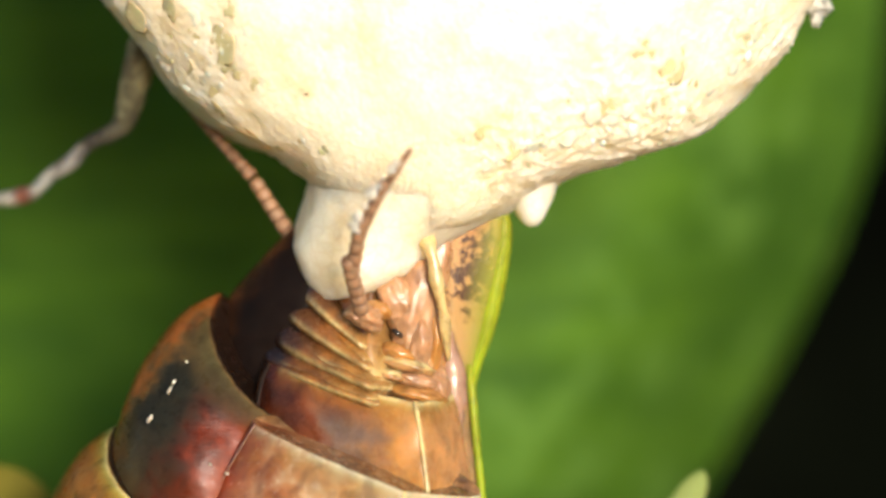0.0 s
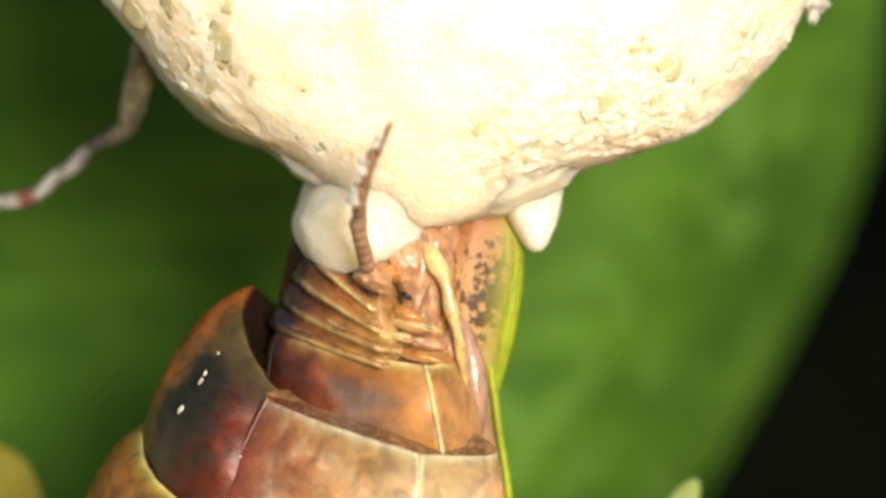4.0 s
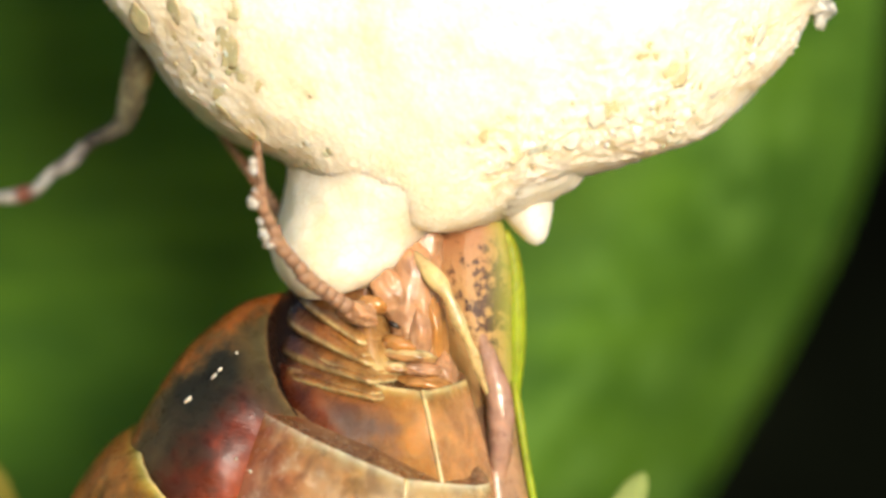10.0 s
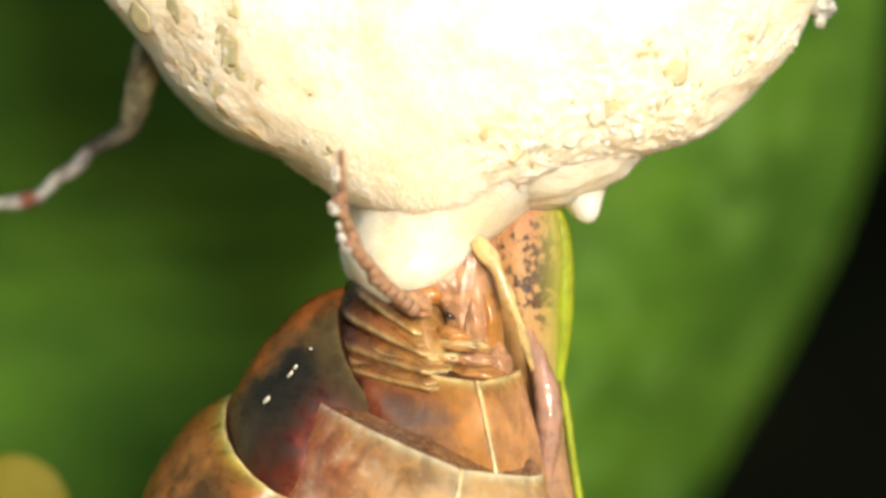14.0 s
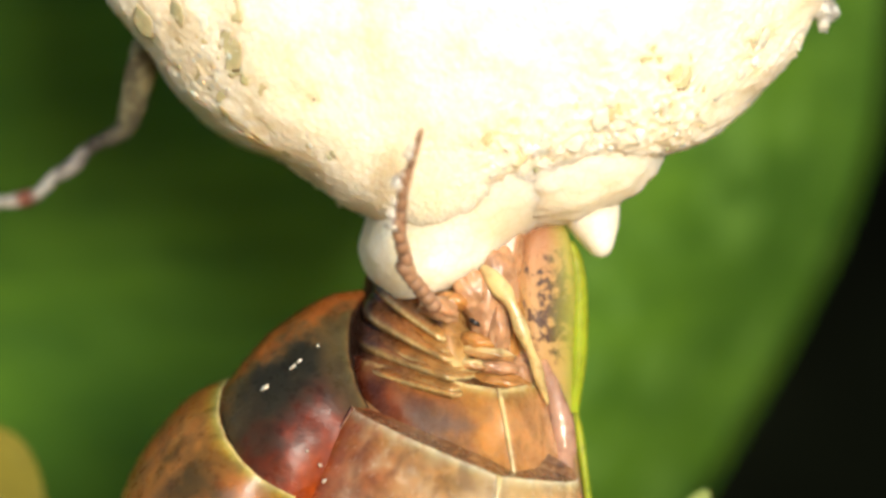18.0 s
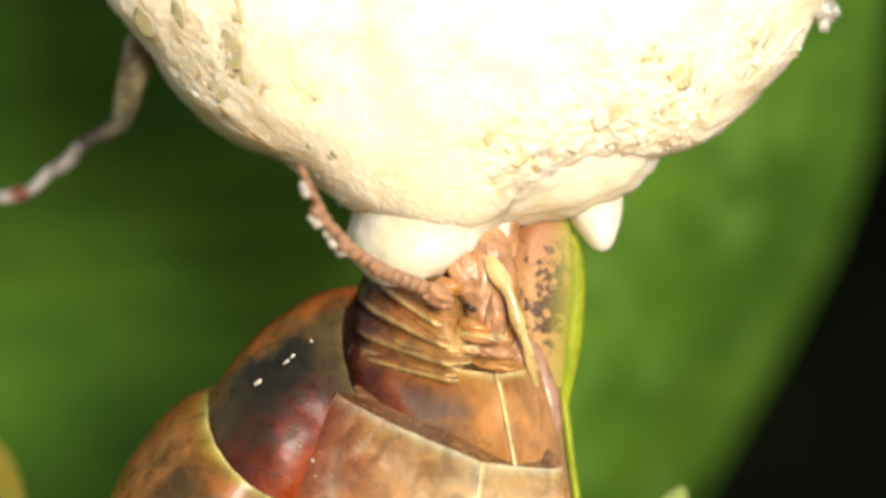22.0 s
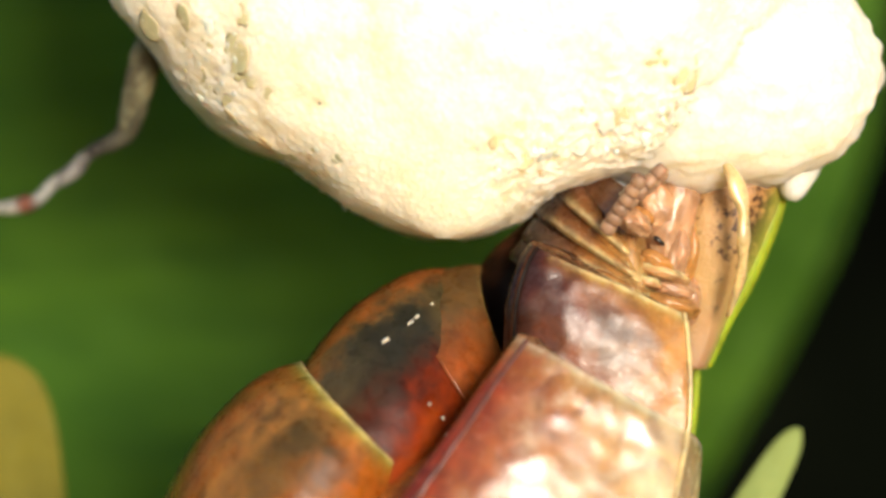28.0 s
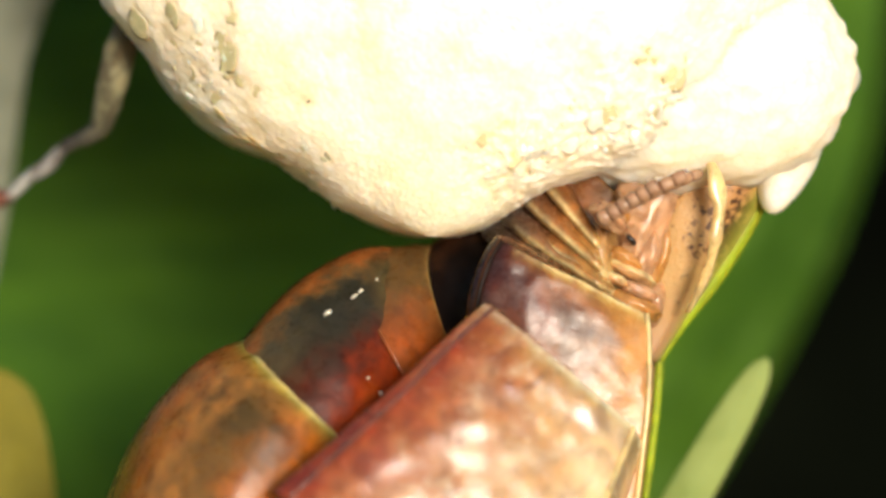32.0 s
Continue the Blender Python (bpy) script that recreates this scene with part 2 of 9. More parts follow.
MAUVE = chitin("fold_mauve", ((0.0, (0.34, 0.20, 0.15)), (0.25, (0.38, 0.24, 0.21)), (0.5, (0.32, 0.17, 0.12))), ((0.0, (0.32, 0.18, 0.08, 0.4)), (0.5, (0.32, 0.2, 0.15, 0.0)), (1.0, (0.32, 0.17, 0.07, 0.5))), rough=0.2, blotch=0.45, coat=0.4, depth=1.0)
CERCUS_SKIN = chitin("cercus_skin", ((0.0, (0.31, 0.18, 0.12)), (0.25, (0.42, 0.27, 0.19)), (0.5, (0.30, 0.175, 0.115))), ((0.0, (0.11, 0.045, 0.025, 0.8)), (0.3, (0.2, 0.1, 0.05, 0.0)), (0.8, (0.28, 0.17, 0.11, 0.2)), (1.0, (0.12, 0.05, 0.03, 0.75))), rough=0.5, coat=0.05, depth=1.0)
YELLOW_EDGE = chitin("yellow_edge", ((0.0, (0.54, 0.40, 0.18)), (0.5, (0.58, 0.46, 0.25))), ((0.0, (0.3, 0.18, 0.06, 0)), (1.0, (0.42, 0.33, 0.17, 0.3))), blotch=0.5, depth=1.0)
# pale colour for wet beads and for painted glints
BEAD_GLINT = chitin("bead_glint_skin", ((0.0, (0.50, 0.46, 0.42)), (0.5, (0.55, 0.50, 0.46))), ((0.0, (0.5, 0.45, 0.4, 0)), (1.0, (0.5, 0.45, 0.4, 0.3))), rough=0.1, coat=0.8, depth=1.0)
# last two stops: shade of the collar's hollow, painted on
COLLAR = chitin("collar_brown", ((0.0, (0.18, 0.075, 0.02)), (0.06, (0.10, 0.055, 0.02)), (0.13, (0.065, 0.038, 0.016)), (0.19, (0.14, 0.04, 0.01)), (0.25, (0.22, 0.05, 0.008)), (0.5, (0.22, 0.055, 0.009))),
                ((0.0, (0.16, 0.05, 0.012, 0.0)), (0.5, (0.14, 0.07, 0.02, 0.1)), (0.85, (0.16, 0.085, 0.025, 0.35)), (0.93, (0.26, 0.17, 0.06, 0.7)), (0.96, (0.03, 0.015, 0.008, 1)), (1.0, (0.008, 0.005, 0.004, 1))), rough=0.3, blotch=0.5, coat=0.1, spec=0.2, streak=0.2, depth=1.0)
SUTURE = chitin("suture_skin", ((0.0, (0.09, 0.018, 0.007)), (0.5, (0.11, 0.022, 0.008))), ((0.0, (0.1, 0.03, 0.01, 0)), (1.0, (0.06, 0.015, 0.006, 0.4))), rough=0.14, blotch=0.5, coat=0.9, spec=0.6, depth=1.0)
GREEN_EDGE = chitin("green_edge", ((0.0, (0.22, 0.31, 0.012)), (0.5, (0.28, 0.36, 0.016))), ((0.0, (0.20, 0.26, 0.02, 0)), (1.0, (0.26, 0.24, 0.03, 0.5))), rough=0.5, blotch=0.45, coat=0.05, spec=0.2, depth=1.0)


def plate_material():
    n = Nodes("speckled_plate")
    vec = n.coords()
    sep = n.add("ShaderNodeSeparateXYZ", Vector=n.tc.outputs["UV"])
    base = n.ramp(sep.outputs["Y"], (0.0, (0.34, 0.19, 0.10)), (0.3, (0.42, 0.25, 0.09)), (0.55, (0.39, 0.21, 0.072)), (0.75, (0.33, 0.15, 0.062)), (1.0, (0.20, 0.08, 0.04)))
    patch = n.noise(vec, 0.75, 3)
    spots = n.noise(vec, 4.0, 6, 0.72)
    away = n.add("ShaderNodeVectorMath", **{})
    away.operation = "LENGTH"
    n.put(away.inputs[0], vec)
    near = n.math("MULTIPLY", n.math("MINIMUM", away.outputs["Value"], 2.5), -0.125)
    dots = n.ramp(n.math("ADD", n.math("ADD", spots, n.math("MULTIPLY", patch, 0.3)), near), (0.515, (0, 0, 0)), (0.57, (1, 1, 1)))
    col = n.mix(dots.outputs["Color"], base.outputs["Color"], (0.055, 0.020, 0.008))
    lime = n.ramp(n.math("ADD", sep.outputs["X"], n.math("MULTIPLY", patch, 0.05)), (0.33, (0, 0, 0)), (0.45, (1, 1, 1)))
    col = n.mix(n.math("MULTIPLY", lime.outputs["Color"], 0.8), col, (0.26, 0.27, 0.035))
    n.bump(n.noise(vec, 9, 5), 0.00008, 0.6)
    return n.done(col, 0.45, Subsurface_Weight=0.1, Subsurface_Scale=0.0005)


PLATE = plate_material()


def leaf_material(name, light, dark, scale=0.12, turn=18.0, mottle=0.6):
    """Leaf skin: fine slanting veins, broad clouds, and pale mottles."""
    n = Nodes(name)
    streak = n.noise(n.coords(110, 110, 560, turn), 1.0, 3, 0.55)
    cloud = n.noise(n.coords(), scale, 4)
    mixv = n.math("ADD", n.math("MULTIPLY", streak, 0.65), n.math("MULTIPLY", cloud, 0.4))
    col = n.ramp(mixv, (0.42, dark), (0.62, light))
    pale = n.ramp(n.noise(n.coords(420, 420, 330, 20), 1.0, 3, 0.5, 0.6), (0.50, (0, 0, 0)), (0.62, (1, 1, 1)))
    side = n.add("ShaderNodeSeparateXYZ", Vector=n.tc.outputs["Object"])
    half = n.ramp(n.math("MULTIPLY", side.outputs["X"], 100.0), (0.0, (0.12, 0.12, 0.12)), (0.75, (1, 1, 1)))
    mixed = n.mix(n.math("MULTIPLY", n.math("MULTIPLY", pale.outputs["Color"], half.outputs["Color"]), mottle), col.outputs["Color"], tuple(c * 1.3 + 0.02 for c in light))
    n.bump(n.math("ADD", streak, n.noise(n.coords(), 1.5, 4)), 0.0003, 0.4)
    return n.done(mixed, 0.7, Specular_IOR_Level=0.15)


BIG_LEAF = leaf_material("leaf_green", (0.060, 0.138, 0.010), (0.031, 0.084, 0.007), mottle=0.55)
WING_GREEN = leaf_material("wing_green", (0.20, 0.25, 0.075), (0.15, 0.20, 0.05), 0.5)
PALE_LEAF = leaf_material("leaf_pale", (0.17, 0.18, 0.13), (0.13, 0.14, 0.10), 0.4)
WING_OLIVE = leaf_material("wing_olive", (0.128, 0.110, 0.009), (0.09, 0.079, 0.007), 0.5)


def twig_material(name, stops):
    n = Nodes(name)
    vec = n.coords()
    sep = n.add("ShaderNodeSeparateXYZ", Vector=n.tc.outputs["UV"])
    base = n.ramp(sep.outputs["Y"], *stops)
    flecks = n.ramp(n.noise(vec, 1.3, 5), (0.40, (0.30, 0.26, 0.24)), (0.52, (1.0, 1.0, 1.0)), (0.62, (1.3, 1.28, 1.25)))
    col = n.mix(0.85, base.outputs["Color"], flecks.outputs["Color"], "MULTIPLY")
    n.bump(n.noise(vec, 4, 5), 0.0002, 0.7)
    return n.done(col, 0.75)


TWIG = twig_material("twig_bark", ((0.0, (0.24, 0.23, 0.19)), (0.22, (0.26, 0.26, 0.23)), (0.29, (0.11, 0.03, 0.015)), (0.35, (0.07, 0.03, 0.02)), (0.42, (0.24, 0.24, 0.22)), (0.64, (0.20, 0.19, 0.18)), (0.74, (0.035, 0.030, 0.022)), (0.88, (0.05, 0.045, 0.03)), (1.0, (0.12, 0.11, 0.07))))
BRACT = twig_material("dry_bract", ((0.0, (0.07, 0.065, 0.035)), (0.2, (0.12, 0.115, 0.065)), (0.45, (0.20, 0.185, 0.10)), (1.0, (0.24, 0.21, 0.12))))


# near-black colour that stands in for the shade behind the leaf
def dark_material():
    n = Nodes("painted_deep_shade")
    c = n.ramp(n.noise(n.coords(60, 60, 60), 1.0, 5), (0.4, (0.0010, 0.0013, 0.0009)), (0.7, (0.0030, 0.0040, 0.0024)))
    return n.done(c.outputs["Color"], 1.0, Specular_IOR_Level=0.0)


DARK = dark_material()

# ---- building ----
PIVOT = {}


def plan(u, v, d=0.0):
    """A point of the sheet, as it is seen from the eye, at depth d."""
    k = (FAR + d) / FAR
    return Vector(((u - HALF_W) * k * U, d * U, (HALF_H - v) * k * U))


def mesh_of(name, verts, faces, uvs=None, smooth=True):
    me = bpy.data.meshes.new(name)
    me.from_pydata([tuple(p) for p in verts], [], faces)
    if uvs is not None:
        layer = me.uv_layers.new(name="UVMap")
        at = np.empty(len(me.loops), dtype=np.int32)
        me.loops.foreach_get("vertex_index", at)
        layer.data.foreach_set("uv", np.asarray(uvs, dtype=np.float32)[at].ravel())
    if smooth:
        me.polygons.foreach_set("use_smooth", [True] * len(me.polygons))
    me.update()
    return me


def thing(name, pivot, label, category, group="", kind=""):
    ob = new(name)
    ob.empty_display_size = 0.001
    ob.location = pivot
    PIVOT[ob] = Vector(pivot)
    return tagged(ob, label, category, group, kind)


def part(name, shape, material, parent, pivot=None, label=""):
    """One mesh under a thing or a part, with its own pivot. shape: vertices in the world at rest, faces, uvs."""
    verts, faces, uvs = shape
    pivot = Vector(pivot) if pivot is not None else PIVOT[parent].copy() if parent else Vector()
    me = mesh_of(name, [Vector(p) - pivot for p in verts], faces, uvs)
    me.materials.append(material)
    ob = new(name, me)
    if parent:
        ob.parent = parent
        ob.location = pivot - PIVOT[parent]
    else:
        ob.location = pivot
    PIVOT[ob] = pivot
    return tagged(ob, label) if label else ob


def grid_shape(rows):
    """A closed tube from rings of points, capped at both ends."""
    nv, nu = len(rows), len(rows[0])
    verts = [p for r in rows for p in r]
    uvs = [(j / nu, i / (nv - 1)) for i in range(nv) for j in range(nu)]
    faces = []
    for i in range(nv - 1):
        for j in range(nu):
            k = (j + 1) % nu
            faces.append((i * nu + j, i * nu + k, (i + 1) * nu + k, (i + 1) * nu + j))
    for i, flip in ((0, True), (nv - 1, False)):
        c = sum((Vector(p) for p in rows[i]), Vector()) / nu
        verts.append(c)
        uvs.append((0.25, i / (nv - 1)))
        n = len(verts) - 1
        for j in range(nu):
            k = (j + 1) % nu
            a, b = i * nu + j, i * nu + k
            faces.append((n, b, a) if flip else (n, a, b))
    return verts, faces, uvs


def glide(a, n):
    """Catmull-Rom through the rows of an array, n steps to each."""
    a = np.asarray(a, float)
    if len(a) < 3:
        t = np.linspace(0, 1, n + 1)[:, None]
        return a[0] + (a[1] - a[0]) * t
    p = np.vstack([2 * a[0] - a[1], a, 2 * a[-1] - a[-2]])
    out = []
    for i in range(1, len(p) - 2):
        for s in range(n):
            t = s / n
            out.append(0.5 * (2 * p[i] + (p[i + 1] - p[i - 1]) * t + (2 * p[i - 1] - 5 * p[i] + 4 * p[i + 1] - p[i + 2]) * t * t
                              + (3 * p[i] - p[i - 1] - 3 * p[i + 1] + p[i + 2]) * t ** 3))
    out.append(p[-2])
    return np.array(out)


def shell(rings, ridge=0.5, sides=64, steps=10, rough=3.0, lip=0.9, seed=0, keel=0.75, flare=0.0, hind=1.0):
    """A body segment lofted through rings (Lu, Lv, Ru, Rv, front, back, sag_u, sag_v, depth): left and right edge, bulges, sag of
    the rim, and a keel along the front at the share ridge of the width (keel 0: a round body; flare: feet that run out flat)."""
    spec = glide(rings, steps)
    last = spec[-1].copy()
    c = (last[:2] + last[2:4]) / 2
    for k in (lip, lip * 0.9):
        r = last.copy()
        w = 1 - (1 - k) * 0.15 if keel else k
        r[:2], r[2:4] = c + (last[:2] - c) * w, c + (last[2:4] - c) * w
        r[4:6] *= k
        spec = np.vstack([spec, r])
    half = sides // 2
    rows = []
    for i, (lu, lv, ru, rv, f, b, su, sv, dc) in enumerate(spec):
        row = []
        for j in range(sides):
            if j <= half:
                s = (1 - math.cos(math.pi * j / half)) / 2
                if keel:
                    p = (s / ridge) ** 0.5 if s < ridge else ((1 - s) / (1 - ridge)) ** keel
                else:
                    p = max(0.0, math.sin(math.pi * j / half)) ** (1 + flare * min(1, max(0, (0.65 - i / len(spec)) / 0.5)))
                d, w = -f * p, p
            else:
                s = (1 + math.cos(math.pi * (j - half) / half)) / 2
                p = math.sin(math.pi * (j - half) / half)
                d, w = b * p, -p * hind
            u, v = lu + (ru - lu) * s + su * w, lv + (rv - lv) * s + sv * w
            q = Vector((u, v, d)) * 0.011 + Vector((seed * 7.1, 0, 0))
            k = rough * (noise.noise(q) + 0.5 * noise.noise(q * 2.7))
            row.append(plan(u + 0.4 * k, v + 0.4 * k, d + dc + k))
        rows.append(row)
    return grid_shape(rows)


def tube(points, sides=12, steps=8, bumps=0.0, seed=0):
    """A tube through (u, v, d, radius)."""
    spec = glide(points, steps)
    rows = []
    for i, (u, v, d, r) in enumerate(spec):
        a, b = spec[max(i - 1, 0)], spec[min(i + 1, len(spec) - 1)]
        t = Vector((b[0] - a[0], b[2] - a[2], a[1] - b[1])).normalized()
        x = t.cross(Vector((0, 1, 0.01))).normalized()
        y = t.cross(x)
        c = plan(u, v, d)
        row = []
        for j in range(sides):
            w = 2 * math.pi * j / sides
            k = 1 + bumps * noise.noise(Vector((i * 0.45, math.cos(w), math.sin(w) + seed * 3.3)))
            row.append(c + (x * math.cos(w) + y * math.sin(w)) * r * k * U)
        rows.append(row)
    return grid_shape(rows)


def edge_line(rings, share, ridge, radius, lift=0.0, keel=0.75):
    """A thin welt that follows a lofted segment's front at a share of its width."""
    pts = []
    for lu, lv, ru, rv, f, b, su, sv, dc in glide(rings, 3):
        q = (share / ridge) ** 0.5 if share < ridge else ((1 - share) / (1 - ridge)) ** keel
        pts.append((lu + (ru - lu) * share + su * q, lv + (rv - lv) * share + sv * q, dc - f * q - lift, radius))
    return tube(pts, 10, 3, 0.08, ridge)


def lump(u, v, d, ru, rv, rd, rough=0.08, seed=0, n=20, tilt=0.0, cells=0.0):
    """A rounded lump, uneven all over."""
    rows = []
    ct, st = math.cos(radians(tilt)), math.sin(radians(tilt))
    for i in range(n + 1):
        a = math.pi * (0.03 + 0.94 * i / n)
        row = []
        for j in range(2 * n):
            w = 2 * math.pi * j / (2 * n)
            q = Vector((math.sin(a) * math.cos(w), math.sin(a) * math.sin(w), math.cos(a)))
            e = q * 1.6 + Vector((seed * 5.3, seed, 0))
            k = 1 + rough * (noise.noise(e) + 0.5 * noise.noise(e * 2.3) + 0.3 * noise.noise(e * 5.1))
            if cells:
                k += cells * (0.5 - noise.voronoi(q * 7)[0][0])
            x, z = q.x * ru * k, -q.z * rv * k
            row.append(plan(u + x * ct - z * st, v + x * st + z * ct, d + q.y * rd * k))
        rows.append(row)
    return grid_shape(rows)


def joined(shapes):
    verts, faces, uvs = [], [], []
    for v, f, t in shapes:
        n = len(verts)
        verts += v
        uvs += t
        faces += [tuple(i + n for i in q) for q in f]
    return verts, faces, uvs


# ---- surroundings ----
# a plain curved sheet; its darkness is painted, not cast
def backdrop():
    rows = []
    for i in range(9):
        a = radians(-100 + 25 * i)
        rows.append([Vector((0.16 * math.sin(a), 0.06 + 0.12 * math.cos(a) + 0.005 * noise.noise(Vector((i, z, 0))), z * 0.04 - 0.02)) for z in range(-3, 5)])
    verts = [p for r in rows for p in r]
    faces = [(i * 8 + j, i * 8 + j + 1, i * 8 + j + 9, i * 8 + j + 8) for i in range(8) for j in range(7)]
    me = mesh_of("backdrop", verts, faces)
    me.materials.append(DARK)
    tagged(new("backdrop", me), "near-black sheet far behind the leaf, painted as deep shade", "backdrop", kind="structure")


def big_leaf():
    """The broad leaf behind; its edge curls away into the shade."""
    root = thing("leaf", plan(600, 2300, 1300), "broad green leaf with fine parallel veins behind the egg case", "leaf")
    nu, nv = 120, 90
    verts, faces, uvs = [], [], []
    for side in (0, 1):
        for i in range(nv + 1):
            v = -1500 + 3800 * i / nv
            w = min(1100, max(-200, v))
            edge = 1572 - 0.10 * w - 0.0003 * w * w + 14 * math.sin(v * 0.006) - 0.0002 * max(0, v - 1100) ** 2 - 0.0002 * min(0, v + 500) ** 2
            for j in range(nu + 1):
                s = 1 - (1 - j / nu) ** 1.5
                u = -1700 + (edge + 1700) * s
                curl = max(0, 1 - (edge - u) / 460)
                fold = max(0, 470 - u)
                d = 1180 + 60 * math.sin(u * 0.0016 + 1) + 900 * curl ** 2 + 0.7 * fold * fold / (fold + 160) + 4 * math.sin((u * 0.3 + v) * 0.11) + 14 * side
                verts.append(plan(u, v, d + 14 * noise.noise(Vector((u * 0.004, v * 0.004, 0)))))
                uvs.append((s, i / nv))
    row, off = nu + 1, (nu + 1) * (nv + 1)
    for i in range(nv):
        for j in range(nu):
            a = i * row + j
            faces.append((a, a + 1, a + row + 1, a + row))
            faces.append((off + a, off + a + row, off + a + row + 1, off + a + 1))
    for i in range(nv):
        a = i * row + nu
        faces.append((a, off + a, off + a + row, a + row))
    part("blade", (verts, faces, uvs), BIG_LEAF, root)
    part("midrib", tube([(-1500, -1500, 1230, 40), (-1250, 400, 1250, 45), (-600, 2300, 1260, 50)]), BIG_LEAF, root)


def pale_leaf():
    root = thing("pale_leaf", plan(-480, 60, 700), "pale grey-green leaf, out of focus beside the twig", "leaf")
    rows = [(-480 - w * 1.0, v, -480 + w, v + 20, 14, 14, 0, 0, 700) for v, w in ((520, 180), (340, 215), (180, 235), (90, 250), (0, 280), (-120, 330), (-300, 360), (-600, 300))]
    part("blade", shell(rows, 0.5, 40, 6, 4.0, 0.9, 40, 0), PALE_LEAF, root)
    return root


def twig():
    root = thing("twig", plan(40, 345, 200), "thin dry twig with pale grey bark and a reddish node", "twig")
    part("stem", tube([(-160, 345, 230, 13), (-40, 354, 215, 12), (10, 352, 206, 13), (40, 346, 200, 17), (62, 338, 200, 12), (90, 310, 198, 12), (122, 290, 190, 15), (148, 262, 182, 12), (178, 244, 170, 14), (205, 230, 160, 16), (226, 205, 145, 17)], 14, 6, 0.3), TWIG, root)
    part("bract", tube([(212, 236, 165, 12), (222, 210, 150, 21), (236, 160, 120, 27), (246, 115, 100, 29), (262, 60, 100, 28), (300, -40, 130, 22)], 14, 6, 0.12, 2), BRACT, root, None, "dry tan bract at the twig's end")
    return root


# ---- the egg case ----
OUTLINE = ((-1500, 620, 880), (-1440, 430, 1100), (-1200, 260, 1350), (-800, 160, 1480), (-430, 130, 1530), (-220, 130, 1530), (-90, 152, 1500), (0, 180, 1442), (80, 242, 1396), (160, 300, 1332), (235, 390, 1248), (275, 475, 1135),
           (320, 545, 1005), (360, 608, 925), (392, 672, 855), (408, 735, 790))


# where the froth is wrinkled: place on the sheet and reach
RIDGED = ((1100, 205, 110), (1180, 190, 60), (900, 268, 80), (1350, 70, 70))


def front_depth(v, w):
    """How far the case bulges: round above, tapering to its lower end."""
    return min(330, 0.6 * w) if v < 0 else 330 * (1 - 0.52 * (v / 425) ** 1.9)


